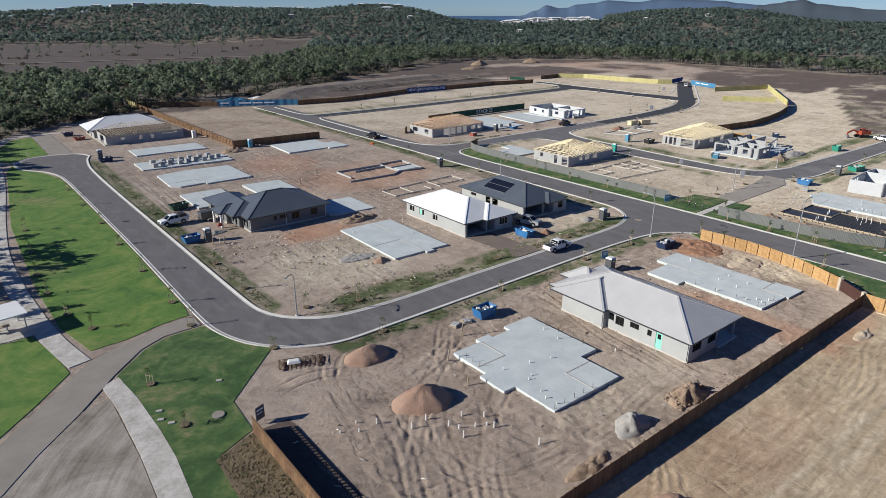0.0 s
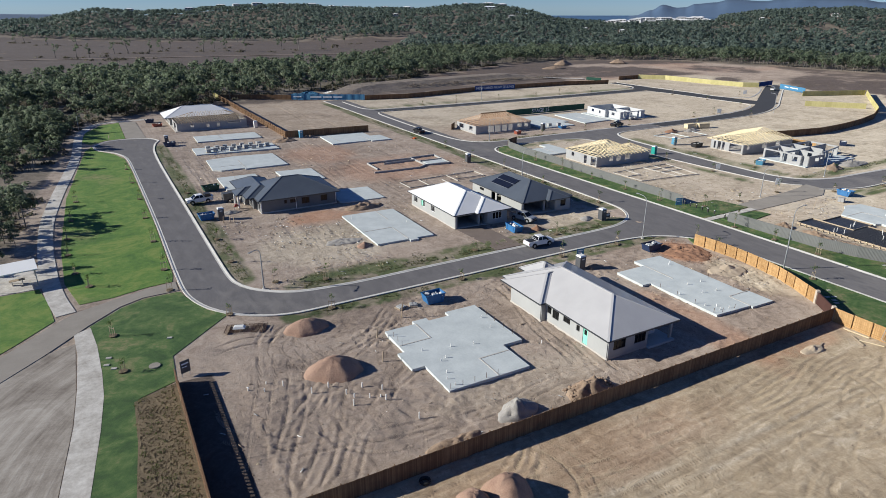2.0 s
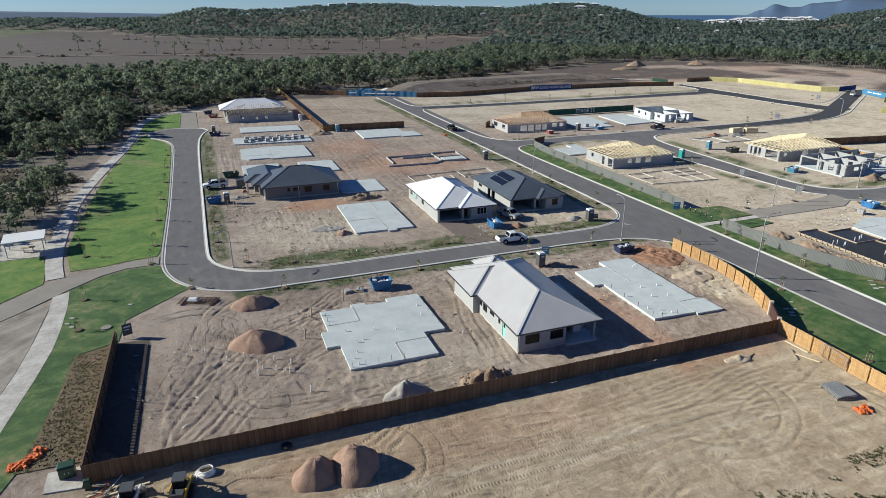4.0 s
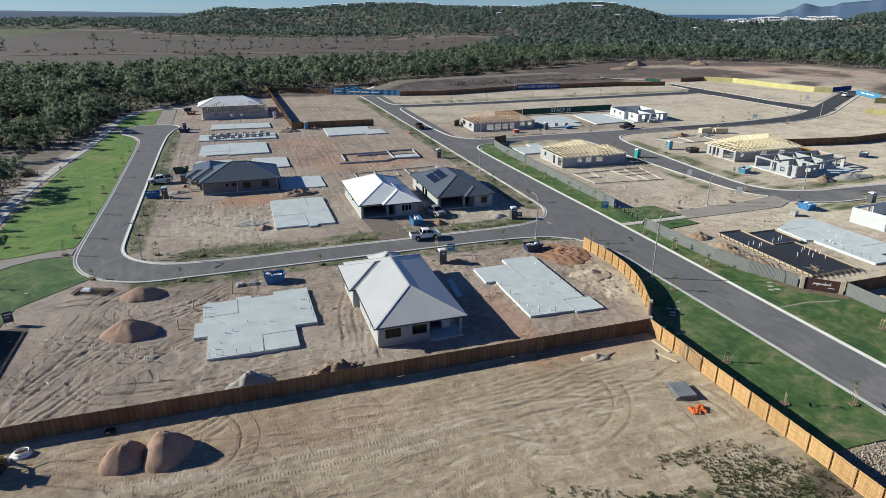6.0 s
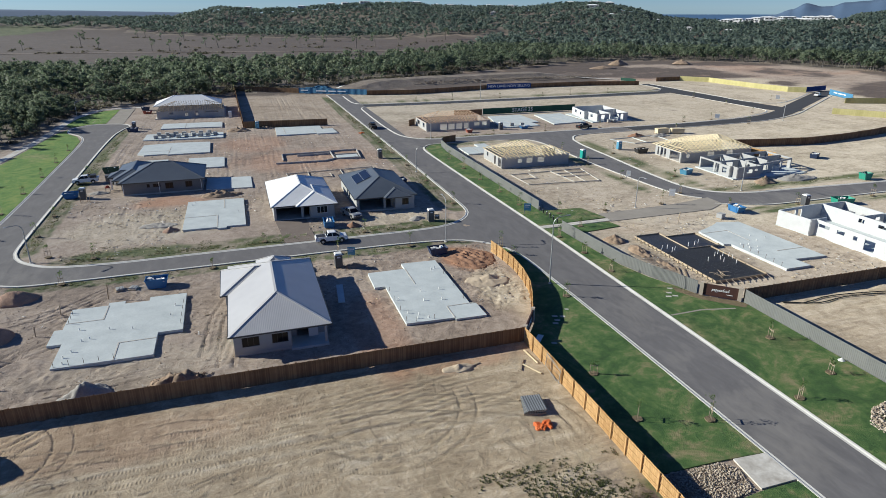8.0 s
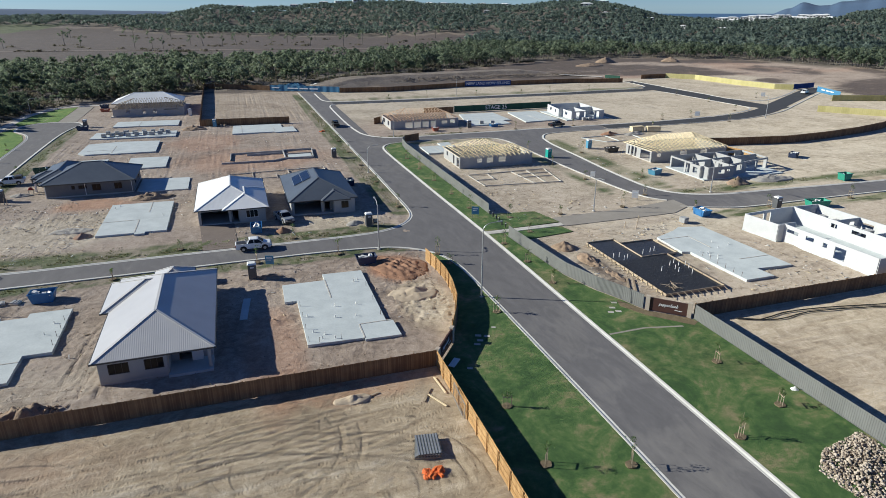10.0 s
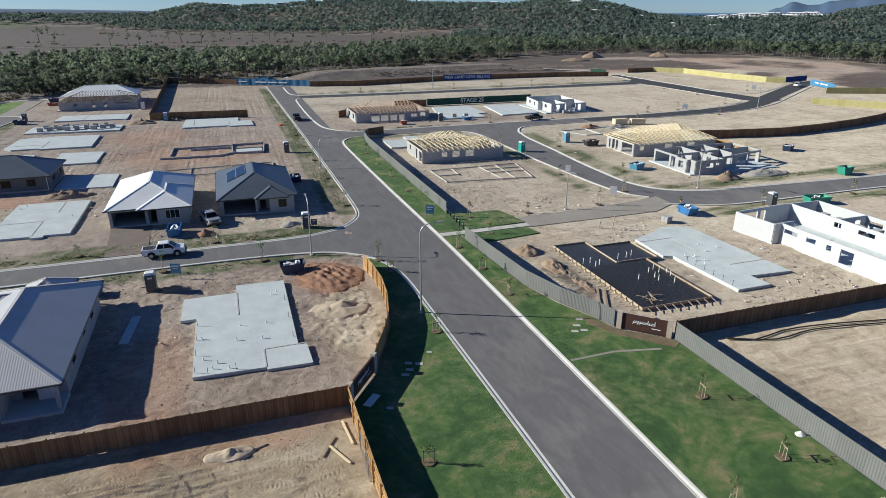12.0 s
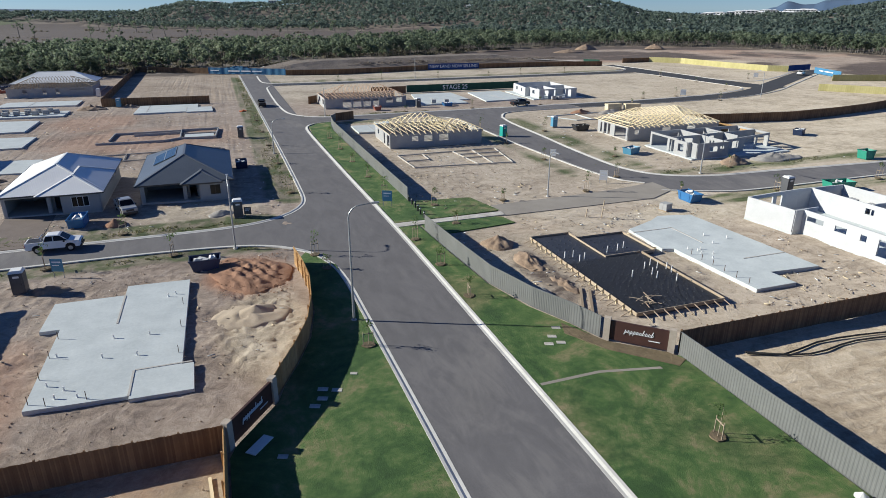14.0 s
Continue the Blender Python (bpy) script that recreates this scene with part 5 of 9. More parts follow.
frame_house("grey block house with pale hipped pine roof framing", [(170.8, 97.2), (192.6, 97.2), (192.6, 109.2), (176, 109.2), (176, 107.8), (170.8, 107.8)], {0: [(1.5, 2.5, 1.2, 2.1), (8, 10, 1, 2.2), (14, 16, 1, 2.2)], 5: [(1.0, 1.6, 0.3, 2.3), (2.3, 3.3, 0.2, 2.4), (3.8, 4.6, 0.2, 2.4), (6.2, 10.1, 0.2, 2.4)]}, "block", [(170.6, 192.8, 97.0, 109.4, 2.7, 24, "x")])
# walls without a roof
bh = thing("unfinished_house", "roofless grey block walls with wide door and window openings", "house", "houses under construction")
part("foundation", boxes((171.3, 193.0, 79.0, 92.2, -0.2, 0.2)), M["slab"], bh)
walled(bh, [(172.4, 79.2), (179.0, 79.2), (179.0, 80.4), (192.4, 83.6), (192.4, 91.8), (172.2, 91.8), (172.2, 84.0), (171.6, 84.0), (171.6, 80.8), (172.4, 80.8)], 0.2, 2.75, 0.2, "block", {0: [(2.6, 4.2, 1.2, 2.1), (4.8, 5.6, 1.6, 2.1)], 2: [(2.4, 4.2, 1.0, 2.3), (6.0, 9.4, 0.2, 2.35), (10.0, 13.4, 0.2, 2.35)], 3: [(1, 3.5, 0.2, 2.35), (4.2, 7.5, 0.2, 2.35)], 4: [(2, 4, 1, 2.2), (8, 10.2, 1, 2.2), (14, 16, 1, 2.2)], 5: [(0.5, 5.0, 0.2, 2.4), (5.6, 6.9, 0.2, 2.4)], 7: [(0.9, 2.3, 0.9, 2.2)]})
for p, q, ho in (((178.8, 80.4), (178.8, 91.7), [(2, 3.2, 0.2, 2.3)]), ((179, 86.4), (192.3, 87.2), [(2, 3.2, 0.2, 2.3), (6, 7.6, 1.0, 2.2)]), ((184.6, 83.2), (184.6, 91.7), [(3.6, 4.6, 0.2, 2.3)]), ((172.4, 86.0), (178.7, 86.0), [(2, 4.5, 0.2, 2.3)])):
    part("wall", wall_run(p, q, 0.2, 2.75, 0.15, ho)[0], M["block"], bh)
wb = thing("unfinished_house", "roofless white rendered panel walls with cut window openings", "house", "houses under construction")
part("foundation", prism(bmesh.new(), [(155.85, 50.5), (156.75, 44.1), (157.95, 44.1), (158.55, 28.3), (173.1, 28.3), (172.1, 51.0), (164.8, 51.3)], -0.2, 0.2), M["slab"], wb)
walled(wb, [(155.9, 50.4), (156.8, 44.2), (158.0, 44.2), (158.6, 28.4), (173, 28.4), (172.0, 50.9), (164.8, 51.2)], 0.2, 2.85, 0.2, "render", {2: [(0.7, 2.8, 1.7, 2.25), (4.2, 5.6, 1.6, 2.25), (7.2, 7.9, 1.5, 2.2), (9.2, 11.0, 0.5, 2.3)], 4: [(6, 9, 1.6, 2.3), (12, 14, 1.5, 2.2)], 6: [(3.0, 4.0, 0.2, 2.4), (4.6, 8.5, 0.2, 2.4)], 3: [(3, 5, 1, 2.2), (9, 11, 1, 2.2)]})
for p, q, ho in (((166.8, 51.0), (167.4, 28.6), [(7.5, 8.6, 1.6, 2.3), (11.2, 13.6, 1.7, 2.3)]), ((156.9, 44.3), (160.4, 44.4), []), ((167.4, 36), (172.6, 36), [(2, 3, 0.2, 2.3)]), ((167.2, 43), (172.3, 43), [(3, 4, 0.2, 2.3)])):
    part("wall", wall_run(p, q, 0.2, 2.85, 0.15, ho)[0], M["render"], wb)
nb = thing("unfinished_house", "small roofless pale block shell with door openings", "house", "houses under construction")
part("foundation", boxes((180.4, 196.6, 156.8, 176.6, -0.2, 0.2)), M["slab"], nb)
walled(nb, [(182.6, 157.6), (194.6, 157.6), (195.6, 175.8), (183.0, 175.8), (181.2, 164), (182.6, 164)], 0.2, 2.75, 0.2, "render", {0: [(1.5, 2.8, 0.2, 2.4), (4.6, 8.4, 0.2, 2.5), (9.2, 10.2, 0.2, 2.4)], 3: [(3, 4.5, 1.2, 2.2), (8, 9, 1.2, 2.2)], 5: [(2, 3.5, 1.2, 2.2)]})
for p, q in (((183, 166), (195, 166)), ((188, 158), (188, 166))):
    part("wall", wall_run(p, q, 0.2, 2.75, 0.15, [(2, 3.2, 0.2, 2.3)])[0], M["render"], nb)
# far house at the turning circle: sheeted at the back, open trusses in front
hN = thing("unfinished_house", "grey block house, roof half sheeted white, half open trusses", "house", "houses under construction")
part("foundation", boxes((36.6, 60.4, 209.2, 236.4, -0.2, 0.2)), M["slab_edge"], hN)
walled(hN, [(37.4, 209.8), (59.8, 209.8), (59.8, 222), (37.4, 222)], 0.2, 2.62, 0.2, "block", {0: [(4, 5.2, 1.2, 2.2), (9.2, 10.2, 0.8, 2.2), (12.6, 13.6, 0.8, 2.2), (16, 20.5, 1.7, 2.2)], 3: [(4, 9, 0.2, 2.3)]})
walled(hN, [(36.8, 224), (58, 224), (58, 236), (36.8, 236)], 0.2, 2.62, 0.2, "wall_cream", {3: [(1.0, 5.2, 0.2, 2.4), (7, 8.5, 0.2, 2.3)]})
truss_roof(hN, 37.2, 60.0, 209.6, 222.6, 2.7, 22, "x", 0.8, "timber_old")
hip_roof(hN, 35.0, 59.0, 222.8, 237.0, 2.75, 22.5, "roof_white", "ridge_white")

# ---- slabs and footings ----
s1 = slab("house_slab", [(42.1, 34.9), (52.5, 34.9), (52.5, 40.3), (55.3, 40.3), (55.2, 51.3), (50.6, 51.3), (50.6, 50.2), (47.6, 50.2), (47.6, 51.0), (45.6, 51.0), (45.6, 50.2), (41.4, 50.2), (41.4, 44.5), (40.5, 44.5), (40.5, 40.6), (42.1, 40.6)], "fresh grey concrete house slab with pipe stubs on bare earth", rebates=[(48.3, 48.45, 34.95, 38.9), (48.3, 52.45, 38.9, 39.05), (45.6, 45.75, 46.0, 50.1), (41.5, 45.6, 45.95, 46.1)])
pipes(s1, [(43.0, 37.0), (43.6, 38.2), (44.2, 40.6), (45.0, 41.0), (46.8, 43.0), (49.5, 42.2), (43.4, 43.8), (53.6, 44.8), (54.0, 47.6), (43.2, 35.6)], 0.3)
s2 = slab("house_slab", [(81.7, 33.3), (88.0, 33.0), (88.0, 32.6), (92.1, 32.5), (92.0, 36.2), (91.2, 36.2), (91.3, 52.3), (85.9, 52.5), (85.9, 50.4), (80.3, 50.4), (80.2, 45.0), (81.7, 45.0)], "grey concrete house slab with rebate lines and pipes", rebates=[(87.9, 88.05, 33.0, 36.3), (88.05, 91.9, 36.3, 36.45), (85.85, 86.0, 44.6, 50.3)])
pipes(s2, [(83.4, 34.2), (83.8, 35.1), (84.8, 33.9), (85.6, 39.0), (88.0, 38.6), (86.0, 42.0), (88.6, 41.8), (89.6, 48.8), (90.2, 49.2), (82.6, 36.0), (82.4, 40.2)], 0.3)
s3 = slab("house_slab", [(53.0, 79.4), (58.9, 79.3), (58.9, 78.6), (60.5, 78.6), (60.5, 79.4), (63.8, 79.3), (63.8, 97.0), (53.1, 97.4)], "pale concrete slab with a recessed garage corner", rebates=[(58.8, 58.95, 79.5, 86.5), (53.1, 58.8, 86.4, 86.55), (60.0, 60.15, 91, 97)])
pipes(s3, [(54.0, 94.5), (54.6, 96.0), (62.6, 88.0)], 0.3)
slab("house_slab", [(37.2, 127.4), (46.2, 127.2), (46.2, 139.6), (37.2, 139.8)], "pale concrete slab behind the porch of the dark-roofed house", rebates=[(41.0, 41.15, 127.6, 139)])
slab("house_slab", [(51.4, 127.6), (60.0, 127.4), (60.0, 138.6), (51.2, 139.4)], "pale concrete slab behind the dark-roofed house")
slab("house_slab", [(37.8, 148.5), (39.6, 146.7), (45.4, 146.9), (45.4, 146.0), (56.2, 146.0), (56.0, 160.8), (45.8, 162.0), (38.2, 160.6)], "pale concrete slab on bare lots beside the crescent", rebates=[(45.6, 45.75, 147.2, 156), (39.5, 45.6, 150.9, 151.05)])
s6 = slab("house_slab", [(37.0, 168.6), (59.6, 167.0), (59.6, 175.6), (37.2, 178.2)], "concrete slab stacked with grey block pallets", rebates=[(44, 44.15, 168.4, 177)])
slab("house_slab", [(40.2, 187.4), (47.8, 187.2), (59.2, 186.0), (59.2, 196.0), (40.4, 197.2)], "pale concrete slab beside the turning circle", rebates=[(47.6, 47.75, 187.4, 196)])
slab("house_slab", [(75.2, 165.0), (87.4, 165.0), (87.4, 164.0), (93.8, 164.0), (93.4, 172.0), (90.0, 172.0), (90.0, 178.0), (75.6, 178.6)], "long pale concrete slab beside the fenced lot", rebates=[(87.3, 87.45, 165.2, 172), (78, 78.15, 166, 178)])
slab("house_slab", [(122.4, 122.0), (131.6, 122.0), (131.6, 134.0), (128.4, 134.0), (128.4, 130.5), (122.4, 130.5)], "pale concrete slab behind the truss-roofed house", rebates=[(126.0, 126.15, 122.2, 130)])
slab("house_slab", [(146.2, 156.4), (160.2, 156.4), (160.2, 163), (163, 163), (163, 178.6), (150.4, 178.6)], "pale concrete slab with block pallets before the green banner", rebates=[(153, 153.15, 157, 170)])
slab("house_slab", [(166.0, 157.4), (178.8, 158.4), (178.8, 177.4), (168.2, 177.4)], "pale concrete slab near the green banner", rebates=[(172, 172.15, 158, 170)])
s9 = slab("house_slab", [(140.7, 32.8), (145.4, 32.8), (145.1, 35.6), (150.9, 35.2), (150.7, 39.4), (150.0, 53.3), (145.8, 54.2), (144.0, 53.0), (139.4, 51.0), (139.1, 44.4), (140.3, 44.0)], "fresh wet-grey concrete slab beside black membrane formwork", rebates=[(145.2, 150.6, 39.2, 39.35), (139.3, 144.5, 49.8, 49.95), (144.4, 144.55, 44.5, 50.0)])
pipes(s9, [(141.6, 43.4), (142.2, 42.6), (142.0, 41.8), (142.8, 42.9), (143.2, 41.4), (145.4, 44.0), (142.3, 40.4), (146.2, 46.4), (148.0, 44.8)], 0.3, 0.3)


# ---- fences ----
def paling_panel(length, h, mat, step=0.11, proud=0.5):
    """One bay of palings with three rails behind them; the palings face -y."""
    rr = random.Random(int(length * 100 + h * 10))
    bm = bmesh.new()
    n = int(length / step)
    for k in range(n):
        a = length * k / n
        lap = 0.012 if k % 2 else -0.004
        box(bm, max(0, a - lap), min(length, a + length / n + lap), -0.03 - 0.018 * (k % 2), -0.012 - 0.019 * (k % 2), 0.02, h + rr.uniform(-0.02, 0.02))
    for z in (0.3, h / 2, h - 0.25):
        box(bm, 0, length, -0.01, 0.045, z, z + 0.09)
    box(bm, 0, length, -0.03, 0.03, -0.1, 0.12)
    return mesh_of("panel", bm, M[mat])


def post_mesh(h, mat, w=0.1):
    return mesh_of("post", boxes((-w / 2, w / 2, 0.0, w, -0.2, h)), M[mat])


def steel_panel(length, h):
    bm = bmesh.new()
    n = int(length / 0.2)
    pts = []
    for k in range(n):
        a = length * k / n
        s = length / n
        pts += [(a, 0.0), (a + 0.35 * s, 0.0), (a + 0.5 * s, 0.018), (a + 0.85 * s, 0.018)]
    pts.append((length, 0.0))
    for off in (0, 1):
        lo = [bm.verts.new((x, y + 0.012 * off, 0.03)) for x, y in pts]
        hi = [bm.verts.new((x, y + 0.012 * off, h - 0.03)) for x, y in pts]
        for i in range(len(pts) - 1):
            f = (lo[i], lo[i + 1], hi[i + 1], hi[i])
            bm.faces.new(f if off == 0 else f[::-1])
    box(bm, 0, length, -0.012, 0.062, h - 0.05, h)
    box(bm, 0, length, -0.012, 0.062, 0.0, 0.06)
    return mesh_of("panel", bm, M["colorbond"])


def fence(label, pts, h, mat, bay=2.4, steel=False, flip=False, group="", posts=True, steps=None):
    """A fence along the points: bays and posts that share their meshes."""
    f = thing("fence", label, "fence", group)
    line = []
    for a, b in zip(pts, pts[1:]):
        a, b = Vector(a), Vector(b)
        n = max(1, round((b - a).length / bay))
        line += [a + (b - a) * k / n for k in range(n)]
    line.append(Vector(pts[-1]))
    pm = steel_panel(bay, h) if steel else paling_panel(bay, h, mat)
    po = post_mesh(h + 0.02, "colorbond" if steel else mat, 0.07 if steel else 0.1)
    for a, b in zip(line, line[1:]):
        if flip:
            a, b = b, a
        d = b - a
        m = Matrix.Translation((a.x, a.y, 0)) @ Matrix.Rotation(math.atan2(d.y, d.x), 4, "Z")
        tagged(part("panel", pm, None, f, m=m @ Matrix.Diagonal((d.length / bay, 1, 1, 1))), kind="" if steel else "stuff")
        if posts and not steel:
            part("post", po, None, f, m=m @ Matrix.Translation((0, 0.05, 0)))
    return f


fence("brown timber paling fence casting a shadow on bare sand", [(17, 25.4), (94, 25.4)], 1.85, "paling")
lf = fence("timber paling fence with a slotted top between mulch bed and lot", [(17, 51.0), (17, 25.5)], 1.5, "paling")
for k in range(52):
    y = 25.6 + 0.49 * k
    part("spacer", boxes((16.97, 17.03, y, y + 0.2, 1.5, 1.68)), M["paling"], lf)
part("top_rail", boxes((16.93, 17.07, 25.45, 51.0, 1.68, 1.80)), M["paling"], lf)
fence("new yellow-brown paling fence with posts showing, along the yard", [(94.0, -60), (94.0, 25.3)], 1.85, "paling_new", flip=False)
fence("curving new paling fence along the green verge", [(101.3, 54.0), (101.7, 50), (101.8, 46), (101.4, 41.9), (100.5, 37.6), (99.2, 34.2), (97.9, 31.4), (97.2, 29.8)], 1.85, "paling_new", flip=True)
fence("brown timber paling fence behind the grey steel fence", [(126.9, 26.2), (210, 26.2)], 1.85, "paling")
fence("grey ribbed steel fence beside the verge", [(118.5, 71.8), (118.3, 100), (118.2, 128), (118.9, 135.6), (120.6, 139.0)], 1.9, "", steel=True, flip=True)
fence("dark timber fence return at the street corner", [(120.7, 139.1), (125.2, 141.2)], 1.9, "paling")
fence("grey ribbed steel fence curving to the entrance sign", [(117.1, 59.6), (117.5, 52.7), (118.3, 42.6), (119.8, 36.9), (121.4, 33.2), (122.4, 30.2)], 1.9, "", steel=True, flip=True)
fence("grey ribbed steel fence along the wide verge", [(126.6, 25.9), (126.7, 8), (126.8, -60)], 1.9, "", steel=True, flip=True)
fence("weathered paling fence round a levelled empty lot", [(65.9, 183.0), (64.3, 285.0)], 2.1, "paling")
fence("weathered paling fence before an empty lot", [(65.9, 182.6), (93.0, 180.4)], 2.1, "paling")
fence("new pale pine fence stretch behind the far house", [(64.2, 285.5), (63.8, 300)], 2.2, "paling_pale")
fence("dark timber fence at the back of the levelled lot", [(64.5, 287), (80, 279), (96, 268)], 2.0, "paling")
fence("dark timber fence before the gravel embankment", [(121, 253), (141, 249.6), (160, 252.6), (181, 256.6), (236, 256), (262, 250)], 2.0, "paling")
fence("dark timber fence behind the green banner", [(118.6, 169.6), (121.2, 172.2)], 2.0, "paling")
fence("pale new pine fence round the far lots", [(296, 262), (306, 251), (309, 222), (313, 205), (319, 200)], 2.3, "paling_pale")
fence("dark curved timber fence beside the haul road", [(193, 110.4), (206, 107.5), (221, 105.5), (236, 107), (250, 109.6), (266, 114), (283, 121.5)], 2.1, "paling")
fence("pale new pine fence at the edge of the far lots", [(336, 155.5), (310, 139), (283.6, 122)], 2.3, "paling_pale")
fence("pale new pine panels standing in rows on the far lot", [(276, 147), (290, 130)], 2.1, "paling_pale")
fence("pale new pine fence at the far bush edge", [(305, 167), (316, 163), (335.6, 155.8)], 2.2, "paling_pale")
fence("pale new pine fence screening the block wall house", [(193.4, 106.0), (196.6, 92.4)], 1.9, "paling_new")


# ---- banners ----
def lettering(text, size, m, parent, mat="lettering", extrude=0.01):
    cu = bpy.data.curves.new("lettering", "FONT")
    cu.body, cu.size, cu.extrude, cu.align_x, cu.align_y = text, size, extrude, "CENTER", "CENTER"
    if text.islower():
        cu.shear, cu.offset = 0.35, -0.012
    tmp = new("lettering", cu)
    me = bpy.data.meshes.new_from_object(tmp.evaluated_get(bpy.context.evaluated_depsgraph_get()))
    bpy.data.objects.remove(tmp)
    bpy.data.curves.remove(cu)
    me.materials.clear()
    me.materials.append(M[mat])
    return part("lettering", me, None, parent, m=m)


def banner(label, p, q, z0, z1, mat, text="", size=1.0, at=0.5, bars=()):
    p, q = Vector(p), Vector(q)
    d = q - p
    L = d.length
    m = Matrix.Translation((p.x, p.y, 0)) @ Matrix.Rotation(math.atan2(d.y, d.x), 4, "Z")
    b = thing("banner", label, "banner")
    n = max(2, int(L / 2.4))
    bm = bmesh.new()
    rows = []
    for k in range(n * 4 + 1):
        s = L * k / (n * 4)
        y = 0.05 * math.sin(k * 1.3) + 0.03 * math.sin(k * 0.7)
        rows.append([bm.verts.new(m @ Vector((s, y + o, z))) for o, z in ((0, z0), (0, z1), (0.03, z1), (0.03, z0))])
    for a, c in zip(rows, rows[1:]):
        for i in range(4):
            bm.faces.new((a[i], c[i], c[(i + 1) % 4], a[(i + 1) % 4]))
    part("cloth", bm, M[mat], b)
    for k in range(n + 1):
        part("post", boxes((-0.04, 0.04, 0.10, 0.18, -0.2, z1)), M["steel"], b, m=m @ Matrix.Translation((L * k / n, 0, 0)))
    if text:
        lettering(text, size, m @ Matrix.Translation((L * at, -0.12, (z0 + z1) / 2)) @ Matrix.Rotation(radians(90), 4, "X"), b)
    for a, c, zz, hh in bars:
        part("printed_bar", boxes((a, c, -0.125, -0.10, zz - hh / 2, zz + hh / 2)), M["lettering"], b, m=m)
    return b


banner("long dark green site banner lettered in white", (150.6, 184.2), (188.6, 184.2), 0.1, 2.3, "banner_green", "STAGE 25", 2.0, 0.42)
fence("dark timber fence beside the green banner", [(139.5, 184.4), (150.4, 184.4)], 2.1, "paling")
banner("navy site banner with white capital letters", (180.5, 255.6), (203.0, 253.8), 0.2, 2.6, "banner_navy", "NEW LAND NOW SELLING", 1.75, 0.5)
banner("bright blue cloth banner closing the end of the road", (92.5, 268.8), (121.0, 252.6), 0.1, 2.5, "banner_blue", bars=[(8.5, 13.5, 1.3, 0.5), (14.2, 18.2, 1.3, 0.5), (18.9, 22.8, 1.3, 0.5), (1.0, 4.6, 1.4, 0.4)])
banner("blue cloth banner across the far street end", (319.5, 200.5), (334, 203), 0.1, 2.4, "banner_navy")
banner("light blue cloth banner at the far street end", (323, 191), (316, 173), 0.1, 2.4, "banner_blue", bars=[(4, 7, 1.4, 0.4), (8, 14, 1.4, 0.4)])


# ---- entrance signs ----
def entrance_sign(p, q, flip):
    p, q = Vector(p), Vector(q)
    d = q - p
    L = d.length
    m = Matrix.Translation((p.x, p.y, 0)) @ Matrix.Rotation(math.atan2(d.y, d.x), 4, "Z")
    e = thing("entrance_sign", "dark brown entrance sign with white script strokes between stone piers", "sign", "entrance signs")
    part("sign_panel", boxes((0.45, L - 0.45, -0.08, 0.08, 0.1, 1.75)), M["sign_brown"], e, m=m)
    for a in (0.0, L - 0.5):
        part("pier", boxes((a, a + 0.5, -0.22, 0.22, -0.2, 1.95)), M["stone"], e, m=m)
    for k, (lo, hi) in enumerate(((-0.2, 0.3), (0, 0.3), (-0.2, 0.3), (-0.2, 0.3), (0, 0.3), (0, 0.28), (0, 0.55), (0, 0.3), (0, 0.3), (0, 0.55))):
        x = L * 0.5 - 1.05 + 0.22 * k
        bar = boxes((x, x + 0.065, -0.12, -0.09, 0.95 + lo * 0.8, 0.95 + hi * 0.8), (x - 0.02, x + 0.17, -0.12, -0.09, 0.95, 0.985), (x + 0.13, x + 0.165, -0.12, -0.09, 0.986, 0.95 + 0.2))
        bmesh.ops.transform(bar, matrix=Matrix(((1, 0, 0.3, -0.33), (0, 1, 0, 0), (0, 0, 1, 0), (0, 0, 0, 1))), verts=bar.verts)
        part("script_stroke", bar, M["lettering"], e, m=m)
    part("printed_bar", boxes((L * 0.64, L * 0.8, -0.12, -0.09, 0.6, 0.66)), M["lettering"], e, m=m)
    return e


entrance_sign((122.5, 29.9), (126.4, 26.2), False)
entrance_sign((94.05, 25.35), (97.25, 29.75), False)


# ---- trees ----
def leaf_cloud(rng, centres, radii, count, size, aspect=0.6, out=0.0):
    """Small leaf sprays scattered through ovals, turned outwards; returns verts, triangles and soft normals."""
    k = rng.randint(0, len(centres), count)
    d = rng.normal(size=(count, 3))
    d /= np.linalg.norm(d, axis=1)[:, None]
    p = centres[k] + d * radii[k][:, None] * (rng.rand(count, 1) ** 0.45) * np.array([1, 1, 0.62])
    nrm = rng.normal(size=(count, 3)) + out * (d + [0, 0, 0.5])
    nrm /= np.linalg.norm(nrm, axis=1)[:, None]
    u = np.cross(nrm, rng.normal(size=(count, 3)))
    u /= np.linalg.norm(u, axis=1)[:, None]
    w = np.cross(nrm, u)
    s = size * (0.6 + 0.8 * rng.rand(count, 1))
    a, b = u * s, w * s * aspect
    v = np.stack([p - a, p + a * 0.7 - b, p + a * 0.4 + b], 1).reshape(-1, 3)
    mid = centres.mean(0)
    whole = p - mid
    whole /= np.linalg.norm(whole, axis=1)[:, None] + 1e-6
    soft = 0.55 * d + 0.55 * whole + 0.45 * nrm + [0, 0, 0.3]
    soft /= np.linalg.norm(soft, axis=1)[:, None]
    return v, np.arange(count * 3).reshape(-1, 3), np.repeat(soft, 3, 0)


